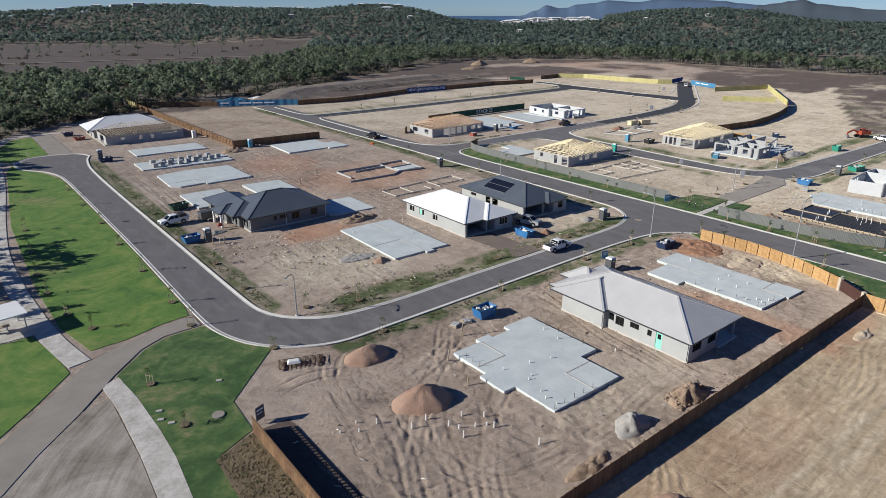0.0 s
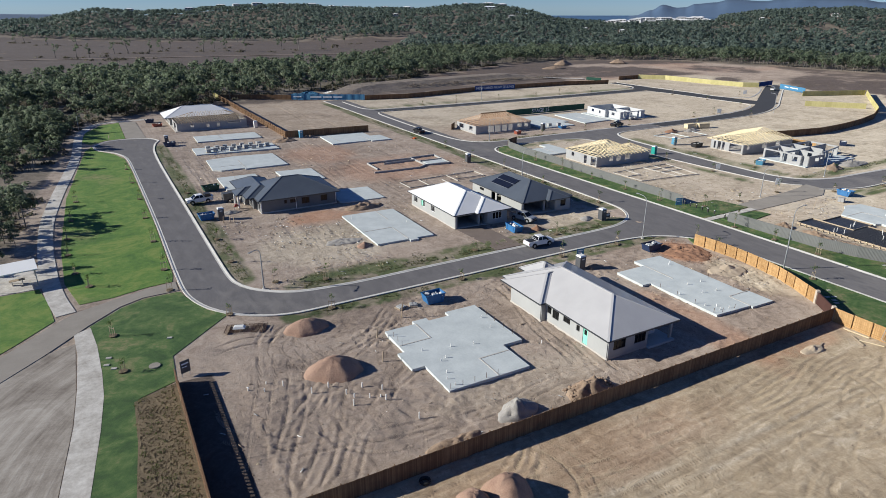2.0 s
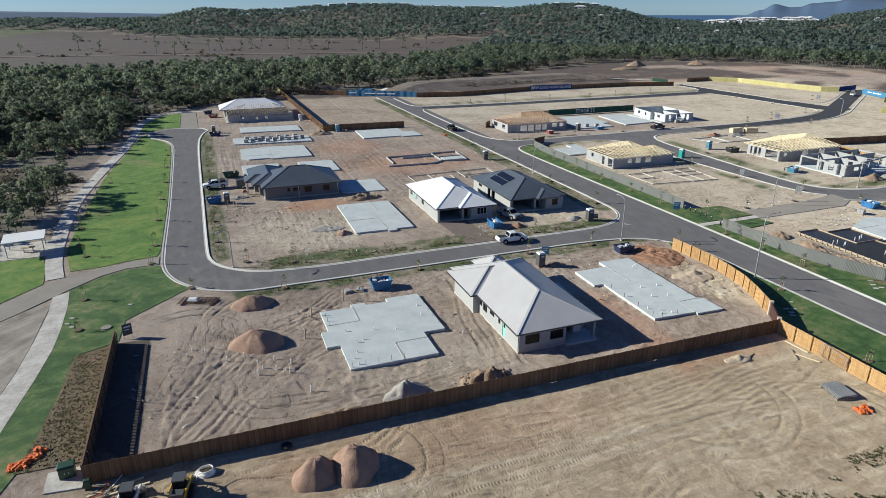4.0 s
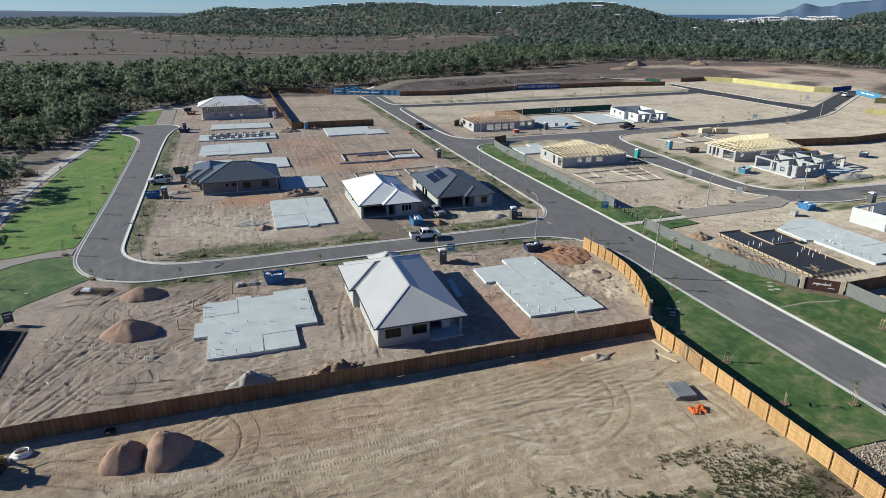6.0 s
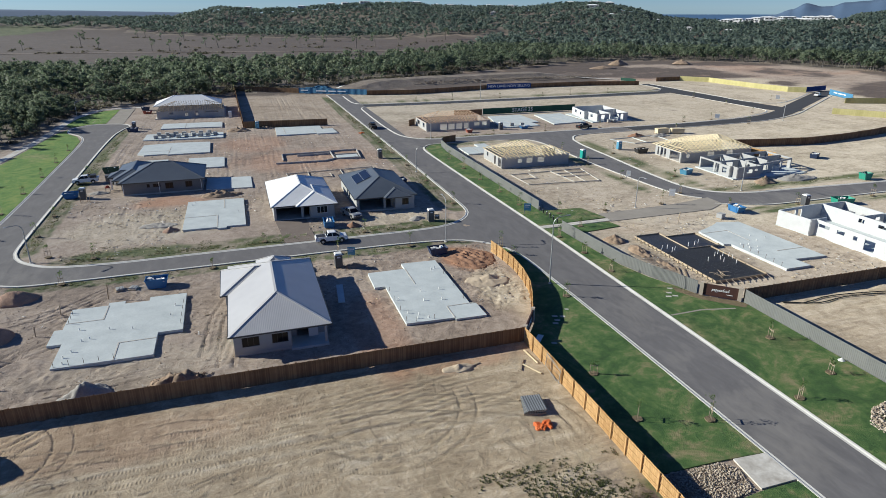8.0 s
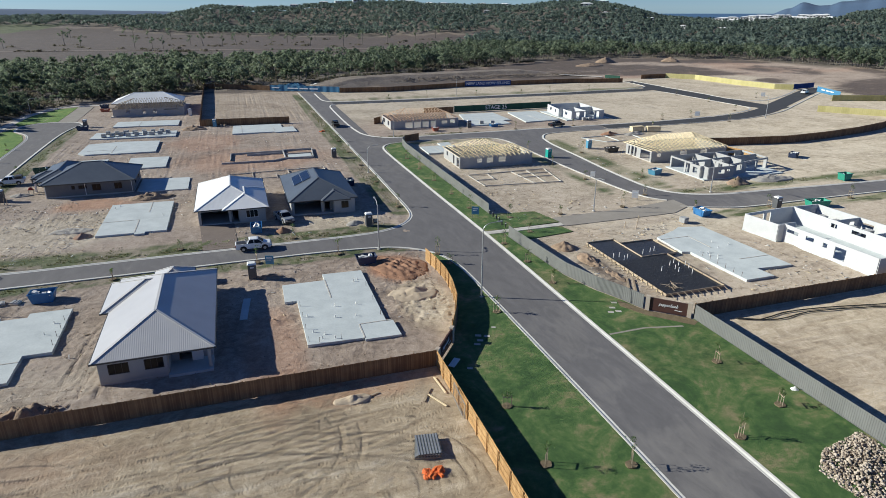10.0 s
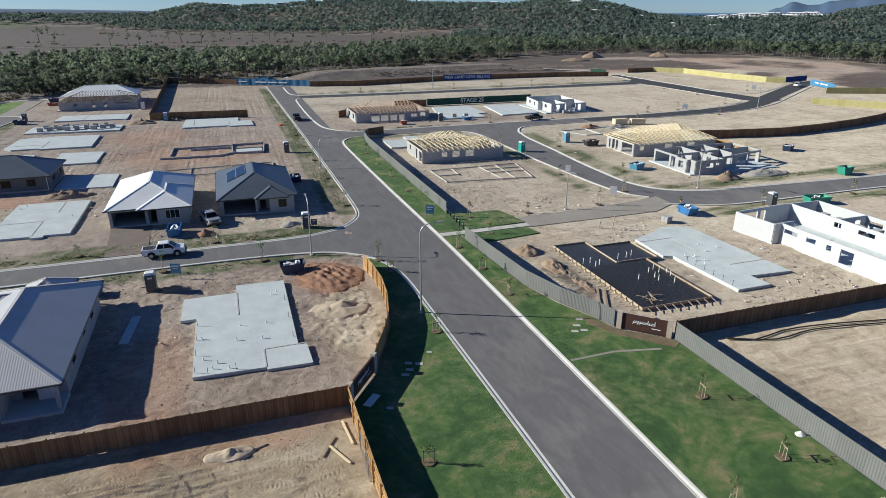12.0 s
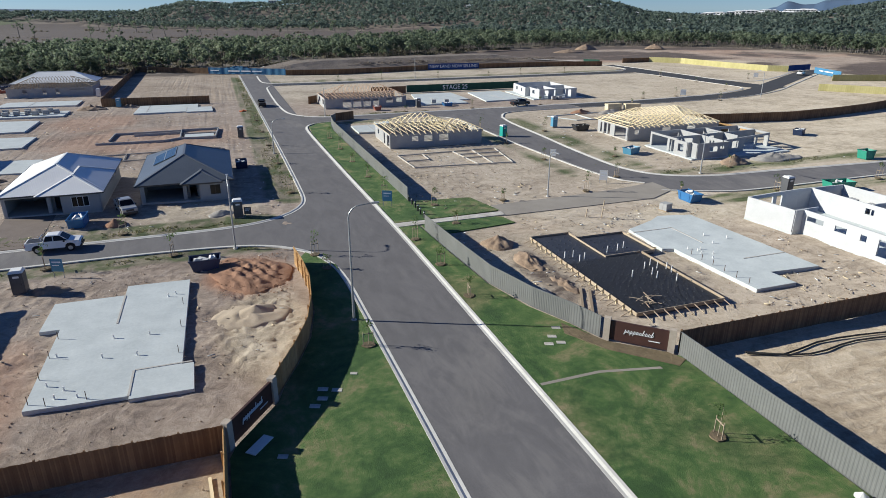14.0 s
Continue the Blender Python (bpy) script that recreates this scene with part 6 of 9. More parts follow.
def trunk_of(rng, h, r, lean=0.06, limbs=4, spread_r=2.0):
    """Tapered four-sided trunk with limbs, as quads; returns verts, faces, limb ends."""
    segs = []
    top = np.array([rng.normal() * lean * h, rng.normal() * lean * h, h])
    segs.append((np.zeros(3) - [0, 0, 0.3], top * 0.55, r, r * 0.7))
    segs.append((top * 0.55, top, r * 0.7, r * 0.25))
    ends = [top]
    for k in range(limbs):
        a = rng.uniform(0, 6.28)
        f = rng.uniform(0.4, 0.85)
        base = top * f
        tip = base + np.array([math.cos(a), math.sin(a), 0.7]) * spread_r * rng.uniform(0.6, 1.1)
        segs.append((base, tip, r * 0.42, r * 0.12))
        ends.append(tip)
    vs, fs = [], []
    for p, q, ra, rb in segs:
        o = len(vs) * 1
        for c, rad in ((p, ra), (q, rb)):
            for t in range(4):
                vs.append(c + rad * np.array([math.cos(t * 1.571), math.sin(t * 1.571), 0]))
        for t in range(4):
            fs.append((o + t, o + (t + 1) % 4, o + 4 + (t + 1) % 4))
            fs.append((o + t, o + 4 + (t + 1) % 4, o + 4 + t))
    return np.array(vs), np.array(fs), np.array(ends)


def tree_shape(seed, h, leaves, size, limbs=5, aspect=0.6, out=0.0):
    rng = np.random.RandomState(seed)
    sp = h * rng.uniform(0.2, 0.32)
    tv, tf, ends = trunk_of(rng, h * 0.82, 0.018 * h, 0.05, limbs, sp)
    extra = ends + rng.normal(size=ends.shape) * sp * 0.35
    cen = np.vstack([ends + [0, 0, 0.05 * h], extra])
    rad = sp * rng.uniform(0.38, 0.72, len(cen))
    return (tv, tf, np.zeros_like(tv)), leaf_cloud(rng, cen, rad, leaves, size, aspect, out)


SHAPES_NEAR = [tree_shape(100 + k, 9.0, 560, 0.29, 5, 0.9, 1.3) for k in range(7)]
SHAPES_MID = [tree_shape(200 + k, 9.0, 150, 0.48, 4, 0.95, 1.5) for k in range(9)]
SHAPES_FAR = [tree_shape(300 + k, 9.0, 34, 1.05, 4, 1.0, 1.7) for k in range(10)]


def grove(name, label, spots, shapes, leaf, seed, hmin, hmax, z_at=None):
    """Many trees standing together, as one object."""
    rng = np.random.RandomState(seed)
    V, F, I, N = [], [], [], []
    o = 0
    for x, y in spots:
        (tv, tf, tn), (lv, lf, ln) = shapes[rng.randint(len(shapes))]
        s = (hmin + (hmax - hmin) * rng.rand() ** 1.4) / 9.0
        a = rng.uniform(0, 6.28)
        ca, sa = math.cos(a), math.sin(a)
        rot = np.array([[ca, -sa, 0], [sa, ca, 0], [0, 0, 1]]).T * np.array([s * rng.uniform(0.85, 1.2)] * 2 + [s])
        base = np.array([x, y, -0.1 if z_at is None else z_at(x, y) - 0.3])
        turn = np.array([[ca, -sa, 0], [sa, ca, 0], [0, 0, 1]]).T
        for vv, ff, nn, k in ((lv, lf, ln, 0), (tv, tf, tn, 1))[:1 if len(tv) == 0 or leaf == "leaf_far" else 2]:
            V.append(vv @ rot + base)
            F.append(ff + o)
            N.append(nn @ turn)
            I.append(np.full(len(ff), k))
            o += len(vv)
    me = big_mesh(name, np.vstack(V), np.vstack(F), [M[leaf], M["bark"]], np.concatenate(I))
    me.normals_split_custom_set_from_vertices(np.vstack(N).astype(np.float32))
    return tagged(new(name, me), label, "woods", kind="stuff")


def scatter(seed, n, x0, x1, y0, y1, keep):
    rng = np.random.RandomState(seed)
    p = rng.rand(n, 2) * [x1 - x0, y1 - y0] + [x0, y0]
    return p[keep(p[:, 0], p[:, 1])]


def in_woods(x, y, margin=0.0):
    w = 14 * (fbm(x * 0.02, y * 0.02) - 0.5)
    return inside(woods_poly, x + w * 0.4, y + w * 0.4) & ~inside(PLAIN, x + w, y + w)


def dist(x, y):
    return np.hypot(x - 55, y - 15)


def bearing(x, y):
    return np.degrees(np.arctan2(y - 0, x - 60))


# bush reaches down to the winding footpath; the shelter and the hillside houses stand in clearings
BUSH_EDGE = [(-34, 78), (-14, 84), (-7, 100), (-3, 112), (0.0, 122), (1.2, 143), (4.4, 180), (5.4, 210), (6.6, 226), (12, 243), (30, 258), (-60, 262)]
HOUSES_UP = [(58.4, 1257, 12, 24, 1), (53.1, 1210, 8, 14, 0), (56.6, 1120, 6, 9, 0), (50.2, 1080, 6, 9, 0), (47.0, 1010, 6, 9, 0), (36.0, 1150, 7, 10, 0), (31.0, 1200, 7, 10, 0), (66.8, 1180, 6, 9, 0)]
clearings = [(60 + r * math.cos(radians(a)), 10 + r * math.sin(radians(a))) for a, r, w, l, n in HOUSES_UP]


def clear_of_houses(x, y):
    ok = np.ones(np.shape(x), bool)
    for cx, cy in clearings:
        L = math.hypot(cx - 60, cy - 10)
        along = ((x - cx) * (60 - cx) + (y - cy) * (10 - cy)) / L
        off = np.abs((x - cx) * (10 - cy) - (y - cy) * (60 - cx)) / L
        ok &= ~((along > -8) & (along < 60) & (off < 10))
    return ok


near_t = scatter(1, 4200, -75, 60, 20, 300, lambda x, y: (in_woods(x, y) | inside(BUSH_EDGE, x, y)) & (dist(x, y) < 265) & (bearing(x, y) < 132) & (fbm(x * 0.05, y * 0.05) > 0.40) & ((fbm(x * 0.09 + 7, y * 0.09) > 0.50) | (y > 215)) & (np.hypot(x - 0, y - 90) > 10) & (np.hypot(x + 8, y - 95) > 9))
mid_t = scatter(2, 20000, -350, 520, -50, 600, lambda x, y: in_woods(x, y) & (dist(x, y) >= 265) & (dist(x, y) < 580) & (bearing(x, y) < 122) & (bearing(x, y) > 4) & (fbm(x * 0.03, y * 0.03) > 0.3))
far_t = scatter(3, 64000, -700, 1700, -200, 1700, lambda x, y: in_woods(x, y) & (dist(x, y) >= 580) & (dist(x, y) < 1560) & (bearing(x, y) > 8) & (bearing(x, y) < 116) & (fbm(x * 0.02, y * 0.02) > 0.3) & clear_of_houses(x, y) & ~((np.abs(np.degrees(np.arctan2(y - 10, x - 60)) - 43.8) < 4.6) & (np.hypot(x - 60, y - 10) > 1265)))
land_at = lambda x, y: float(land(np.array([x]), np.array([y]))[0])
near_t = np.vstack([near_t, [(-3, 97.5), (-6, 104), (-1.5, 109), (-4, 115), (-0.5, 119), (-2, 127), (-1, 134), (-9, 98)]])
grove("bushland_near", "open grey-green eucalypt bush with thin pale trunks", near_t, SHAPES_NEAR, "leaf", 11, 3.0, 8.6, land_at)
grove("bushland_mid", "belt of grey-green eucalypt woodland behind the estate", mid_t, SHAPES_MID, "leaf", 12, 5, 10.5, land_at)
flat_t = scatter(6, 7000, -1300, 200, 1300, 3000, lambda x, y: (bearing(x, y) > 91) & (bearing(x, y) < 116) & (np.hypot(x - 60, y) > 1530) & (np.hypot(x - 60, y) < 2900) & (fbm(x * 0.006, y * 0.006) > 0.38))
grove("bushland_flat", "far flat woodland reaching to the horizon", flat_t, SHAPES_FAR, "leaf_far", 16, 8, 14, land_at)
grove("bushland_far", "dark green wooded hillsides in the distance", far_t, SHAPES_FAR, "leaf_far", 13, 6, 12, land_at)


def shrub_shape(seed):
    rng = np.random.RandomState(seed)
    cen = np.column_stack([rng.normal(size=(5, 2)) * 1.1, np.full(5, 0.6)])
    return (np.zeros((0, 3)), np.zeros((0, 3), int), np.zeros((0, 3))), leaf_cloud(rng, cen, np.full(5, 1.0), 60, 0.36, 0.8, 1.0)


low_t = scatter(4, 11000, -75, 420, 20, 420, lambda x, y: (in_woods(x, y) | inside(BUSH_EDGE, x, y)) & (dist(x, y) < 430) & (np.hypot(x - 0, y - 90) > 8) & (fbm(x * 0.06 + 3, y * 0.06) > 0.40))
grove("undergrowth", "low dry undergrowth between the trees", low_t, [shrub_shape(700 + k) for k in range(5)], "leaf_dry", 14, 6, 13, land_at)


# distant mountains across the bay, the blue haze painted into their colour
def mountain(name, pts, dist_m, depth, label, mat="hill_far"):
    bm = bmesh.new()
    rows = []
    rng = np.random.RandomState(3)
    fine = []
    for (a0, h0), (a1, h1) in zip(pts, pts[1:]):
        n = 14
        for k in range(n):
            t = k / n
            fine.append((a0 + (a1 - a0) * t, h0 + (h1 - h0) * (t * t * (3 - 2 * t)) + rng.normal() * 0.1))
    fine.append(pts[-1])
    for a, h in fine:
        c, s = math.cos(radians(a)), math.sin(radians(a))
        rows.append([bm.verts.new((60 + c * (dist_m + dd), 10 + s * (dist_m + dd), -14 + (h + 14) * f)) for dd, f in ((-depth, 0), (-depth * 0.6, 0.4), (-depth * 0.3, 0.75), (0, 1), (depth * 0.3, 0.0))])
    for u, w in zip(rows, rows[1:]):
        for k in range(4):
            bm.faces.new((u[k], w[k], w[k + 1], u[k + 1])).smooth = True
    return structure(name, bm, M[mat], label, "mountain")


mountain("backdrop_1", [(46.2, -12), (45.4, 0), (44.2, 30), (43.3, 62), (42.2, 45), (41.6, 47), (40.8, 66), (39.4, 74), (38.3, 90), (35.8, 80), (34.5, 92), (33.4, 100), (32, 93), (30.6, 89), (29.3, 84), (28.1, 71), (26.6, 62), (25.2, 46), (23.6, 34)], 4300, 350, "mountains across the bay, coloured blue with painted haze")
mountain("backdrop_3", [(27.6, 35), (26.7, 57), (25.5, 66), (24.6, 76), (23.8, 82), (22.6, 62), (20.8, 50), (19.4, 38), (18.4, 35), (17.6, 48), (16.71, 63.0), (15.39, 54.0), (13.46, 35.0)], 3700, 350, "wooded mountain beyond the coastal flat, painted grey-blue with haze", "hill_near")
mountain("backdrop_2", [(125, 0), (112, 18), (106, 26), (101, 20), (97, 14), (93, 8), (88, 0)], 4500, 250, "far range on the horizon in painted haze colour")


# ---- heaps of earth, sand and gravel ----
def heap(name, x, y, rx, ry, h, mat, label, seed=0, rough=0.12, turn=0.0, flat=0.0, full=0.0, comb=0.0):
    """A heap of loose ground; full rounds it out into a dome, comb cuts bucket furrows across it."""
    rr = np.random.RandomState(seed + 40)
    n, k = (64, 22) if comb else (34, 11)
    bm = bmesh.new()
    rings = []
    ph = rr.rand(3) * 6.28
    for j in range(k + 1):
        f = j / k
        ring = []
        for i in range(n):
            a = 2 * math.pi * i / n
            edge = 1 + 0.10 * math.sin(2 * a + ph[0]) + 0.07 * math.sin(3 * a + ph[1]) + 0.04 * math.sin(7 * a + ph[2])
            px, py = rx * f * edge * math.cos(a), ry * f * edge * math.sin(a)
            z = h * (1 - f) ** 0.95 if f > flat else h * (1 - flat) ** 0.95
            z = z * (1 - full) + full * h * (1 - f ** 1.7)
            z = max(z, 0) + comb * math.sin(px * 5.2 + py * 1.6 + 9.0 * float(fbm(np.array([px * 0.5 + seed]), np.array([py * 0.5]), 3)[0])) * (1 - f) ** 0.4
            z += rough * h * (float(fbm(np.array([px * 1.7 + 9 * seed]), np.array([py * 1.7]), 3)[0]) - 0.5) * 2 * (1 - f) ** 0.4
            ring.append(bm.verts.new((px, py, (z if j < k else -0.25))))
        rings.append(ring)
    bmesh.ops.remove_doubles(bm, verts=rings[0], dist=10)
    top = [v for v in rings[0] if v.is_valid][0]
    for i in range(n):
        bm.faces.new((top, rings[1][i], rings[1][(i + 1) % n]))
    for u, w in zip(rings[1:], rings[2:]):
        for i in range(n):
            bm.faces.new((u[i], w[i], w[(i + 1) % n], u[(i + 1) % n]))
    for f in bm.faces:
        f.smooth = True
    ob = part(name, bm, M[mat], m=pose(x, y, -0.02, 0, 0, turn))
    return tagged(ob, label, "heap")


heap("gravel_mound", 33.2, 56.2, 2.8, 2.2, 1.5, "pinkgravel", "pink gravel heap beside the steel rack", 1, 0.1, full=0.55)
heap("gravel_mound", 32.9, 44.8, 3.2, 2.8, 2.05, "pinkgravel", "large pink gravel heap on the rutted lot", 2, 0.1, full=0.55)
heap("gravel_mound", 35.6, 19.5, 2.0, 2.2, 2.05, "pinkgravel", "pinkish gravel heap against its twin by the fence", 3, 0.16, full=0.7)
heap("gravel_mound", 39.0, 19.4, 2.5, 2.3, 2.3, "pinkgravel", "pinkish gravel heap with a furrow by the fence", 4, 0.16, full=0.75)
heap("gravel_mound", 46.6, 28.9, 2.6, 1.6, 1.15, "greygravel", "grey crushed rock heap at the foot of the fence", 5, 0.6)
heap("earth_mound", 55.4, 28.3, 3.2, 1.5, 1.35, "spoil", "cloddy brown earth heap along the fence", 6, 0.7)
heap("earth_mound", 38.5, 27.6, 3.0, 1.0, 0.6, "spoil", "low brown spoil ridge along the fence", 7, 0.7)
heap("sand_mound", 96.8, 43.6, 1.9, 1.5, 0.75, "palesand", "small pale sand cone on churned ground", 8, 0.1)
heap("sand_mound", 96.3, 43.2, 3.2, 2.6, 0.3, "palesand", "flattened pale sand spread round the cone", 9, 0.9)
heap("clay_mound", 96.9, 52.6, 3.8, 5.0, 0.7, "redclay", "broad orange-red clay heap with bucket ridges", 10, 0.5, 10, 0.45, comb=0.11)
heap("earth_mound", 123.3, 52.2, 2.0, 1.7, 1.0, "spoil", "brown earth heap behind the steel fence", 11, 0.35)
heap("gravel_mound", 121.9, 38.8, 1.0, 1.6, 0.55, "greygravel", "small grey gravel spill behind the steel fence", 12, 0.3)
heap("earth_mound", 124.2, 46.5, 1.2, 3.2, 0.6, "spoil", "ridge of dug brown earth beside the formwork", 34, 0.9)
heap("earth_mound", 124.9, 40.2, 0.9, 2.2, 0.4, "spoil", "low dug earth ridge beside the formwork", 35, 0.9)
heap("earth_mound", 176.8, 75.2, 3.0, 2.0, 1.35, "spoil", "brown earth heap before the block walls", 13, 0.25)
heap("gravel_mound", 186.4, 75.8, 5.2, 2.4, 0.95, "greygravel", "long grey gravel heap before the block walls", 14, 0.5)
heap("clay_mound", 82.2, 73.4, 1.3, 1.1, 0.75, "redclay", "small orange clay heap beside the skip", 15, 0.25)
heap("gravel_mound", 94.4, 73.8, 1.7, 1.2, 0.6, "greygravel", "small grey gravel heap before the corner house", 16, 0.2)
heap("gravel_mound", 51.0, 80.6, 1.4, 1.2, 0.75, "pinkgravel", "small pinkish gravel heap on the vacant lot", 17, 0.2)
heap("gravel_mound", 48.6, 84.4, 3.2, 1.8, 0.25, "greygravel", "flattened grey rubble on the vacant lot", 18, 1.2)
heap("earth_mound", 59.2, 101.6, 4.6, 1.7, 1.0, "spoil", "dug brown earth heap beside the patio slab", 19, 0.6)
heap("gravel_mound", 34.6, 111.0, 2.0, 1.2, 0.5, "greygravel", "grey gravel heap beside the portable toilet", 20, 0.3)
heap("earth_mound", 180.5, 131.2, 3.4, 1.6, 1.1, "redclay", "reddish earth heap among footings", 21, 0.3)
heap("gravel_mound", 188.0, 129.6, 3.6, 1.8, 0.9, "greygravel", "grey gravel heap among footings", 22, 0.4)
heap("earth_mound", 64.0, 178.0, 4.0, 2.4, 1.1, "spoil", "rough brown earth heap beside the lot fence", 23, 0.6)
heap("earth_mound", 72.6, 181.0, 2.4, 1.0, 0.7, "spoil", "low brown earth heap by the lot fence", 24, 0.6)
heap("earth_mound", 78.6, 54.2, 2.2, 0.9, 0.5, "spoil", "small earth and stone heap beside the toilet", 25, 0.8)
heap("earth_mound", 321, 362, 7, 5, 3.4, "spoil", "tall dark earth heap in front of the bush", 26, 0.25)
heap("earth_mound", 369, 356, 6, 5, 2.8, "spoil", "tall dark earth heap near the tree line", 27, 0.25)
heap("earth_mound", 296, 340, 9, 5, 1.6, "spoil", "dark earth heap at the edge of the bush", 28, 0.25)
heap("earth_mound", 84.6, 25.0 - 3.0, 1.8, 0.9, 0.45, "palesand", "lump of pale sand below the paling fence", 29, 0.7)
heap("earth_mound", 24.8, 22.0, 1.6, 1.0, 0.4, "spoil", "low earth lump between the parked machines", 30, 0.7)

# curved gravel embankment beyond the levelled lots
bank = bmesh.new()
bl = smooth_line([(112, 268), (130, 284), (158, 292), (196, 297), (226, 300), (250, 303)], 4)
rows = []
for d, z in ((-13, -0.2), (-7.5, 1.6), (-4.5, 2.8), (4, 3.0), (10, -0.2)):
    pts = offset_line(bl, d)
    rows.append([bank.verts.new((x, y, (z + 0.5 * (float(fbm(np.array([x * 0.3]), np.array([y * 0.3]))[0]) - 0.5)) * min(1, 0.25 + i / 8, 0.02 + (len(pts) - 1 - i) / 6) if z > 0 else z)) for i, (x, y) in enumerate(pts)])
for u, w in zip(rows, rows[1:]):
    for i in range(len(u) - 1):
        bank.faces.new((u[i], u[i + 1], w[i + 1], w[i]))
structure("embankment", bank, M["bank"], "curved grey rocky embankment carrying a haul track", "embankment")


# ---- rubble ----
def rocks(name, label, area, count, smin, smax, seed, mat="rubble", lift=0.0, hump=0.0):
    rng = np.random.RandomState(seed)
    ico = bmesh.new()
    bmesh.ops.create_icosphere(ico, subdivisions=1, radius=1) if smax > 0.15 else [ico.verts.new(p) for p in ((1, 0, 0), (0, 1, 0), (-1, 0, 0), (0, -1, 0), (0, 0, 1), (0, 0, -1))]
    if smax <= 0.15:
        ico.verts.ensure_lookup_table()
        for k in range(4):
            ico.faces.new((ico.verts[k], ico.verts[(k + 1) % 4], ico.verts[4]))
            ico.faces.new((ico.verts[(k + 1) % 4], ico.verts[k], ico.verts[5]))
    ico.verts.index_update()
    bv = np.array([v.co[:] for v in ico.verts])
    bf = np.array([[v.index for v in f.verts] for f in ico.faces])
    ico.free()
    V, F = [], []
    x0, x1 = min(p[0] for p in area), max(p[0] for p in area)
    y0, y1 = min(p[1] for p in area), max(p[1] for p in area)
    o = 0
    while len(V) < count:
        x, y = rng.uniform(x0, x1), rng.uniform(y0, y1)
        if not inside(area, np.array([x]), np.array([y]))[0]:
            continue
        s = rng.uniform(smin, smax) * np.array([rng.uniform(0.7, 1.3), rng.uniform(0.7, 1.3), rng.uniform(0.45, 0.9)])
        v = bv * s * (1 + 0.25 * rng.normal(size=(len(bv), 1)).clip(-1, 1))
        a = rng.uniform(0, 6.28)
        v = v @ np.array([[math.cos(a), math.sin(a), 0], [-math.sin(a), math.cos(a), 0], [0, 0, 1]])
        e = min(x - x0, x1 - x, y - y0, y1 - y) / (0.5 * min(x1 - x0, y1 - y0))
        V.append(v + [x, y, lift + s[2] * 0.3 + hump * max(e, 0) * rng.rand()])
        F.append(bf + o)
        o += len(bv)
    return tagged(new(name, big_mesh(name, np.vstack(V), np.vstack(F), [M[mat]])), label, "rubble", kind="stuff")


rocks("rubble_bed", "bed of broken pale rock beside the fence end", [(94.5, -3.0), (96.5, -3.6), (101.6, -3.2), (102.2, -0.6), (101.2, 0.6), (95.2, 0.7)], 2600, 0.04, 0.12, 1, hump=0.2)
rocks("rubble_bed", "pile of broken pale rock on the verge", [(118.5, 0.5), (121, 2.4), (126.2, 3.4), (126.3, -4), (119, -4)], 3200, 0.05, 0.155, 2, hump=0.7)
rocks("loose_clods", "scattered clods and stones on the building lots", [(20, 27), (92, 27), (100, 44), (99, 58), (36, 59), (19, 50)], 2600, 0.025, 0.09, 3, "spoil", -0.03)
rocks("loose_clods", "scattered debris and stones on the vacant lots", [(32, 72), (66, 72), (66, 104), (31, 104)], 900, 0.025, 0.07, 4, "spoil", -0.03)
rocks("loose_clods", "scattered debris on the far building lots", [(33, 120), (100, 120), (100, 176), (33, 200)], 2200, 0.03, 0.10, 5, "rubble", -0.03)
rocks("loose_clods", "scattered stones on the lots by the loop street", [(120, 73), (146, 73), (146, 103), (120, 103)], 1500, 0.03, 0.08, 6, "rubble", -0.03)
rocks("loose_clods", "clods and offcuts round the formwork", [(122, 28), (155, 28), (155, 59), (121, 58)], 1900, 0.02, 0.07, 7, "spoil", -0.03)
rocks("loose_clods", "small clods on the sandy yard", [(19, 4), (93, 4), (93, 24.5), (19, 24.5)], 1500, 0.02, 0.07, 8, "spoil", -0.03)
rocks("clay_clods", "orange clay clods on the corner lot", [(93.5, 47), (100, 47), (101, 57.5), (94, 57.5)], 380, 0.03, 0.1, 9, "redclay", 0.0, 0.5)
rocks("earth_clods", "brown clods on the heap along the fence", [(52.5, 27.2), (58.4, 27.2), (58.2, 29.6), (52.8, 29.6)], 320, 0.06, 0.2, 10, "spoil", 0.0, 0.9)
rocks("garden_clods", "rough tufts and clods on the mulch bed", [(16.6, 50), (12.9, 48.8), (12.7, 42), (11.9, 34), (11.2, 29), (16.6, 29)], 1500, 0.04, 0.13, 14, "mulch", 0.0)
rocks("bank_rocks", "dark broken rock on the embankment face", [(150, 280), (200, 285), (260, 286), (260, 291), (200, 290), (150, 286)], 900, 0.12, 0.4, 12, "bank", 0.8, 1.2)


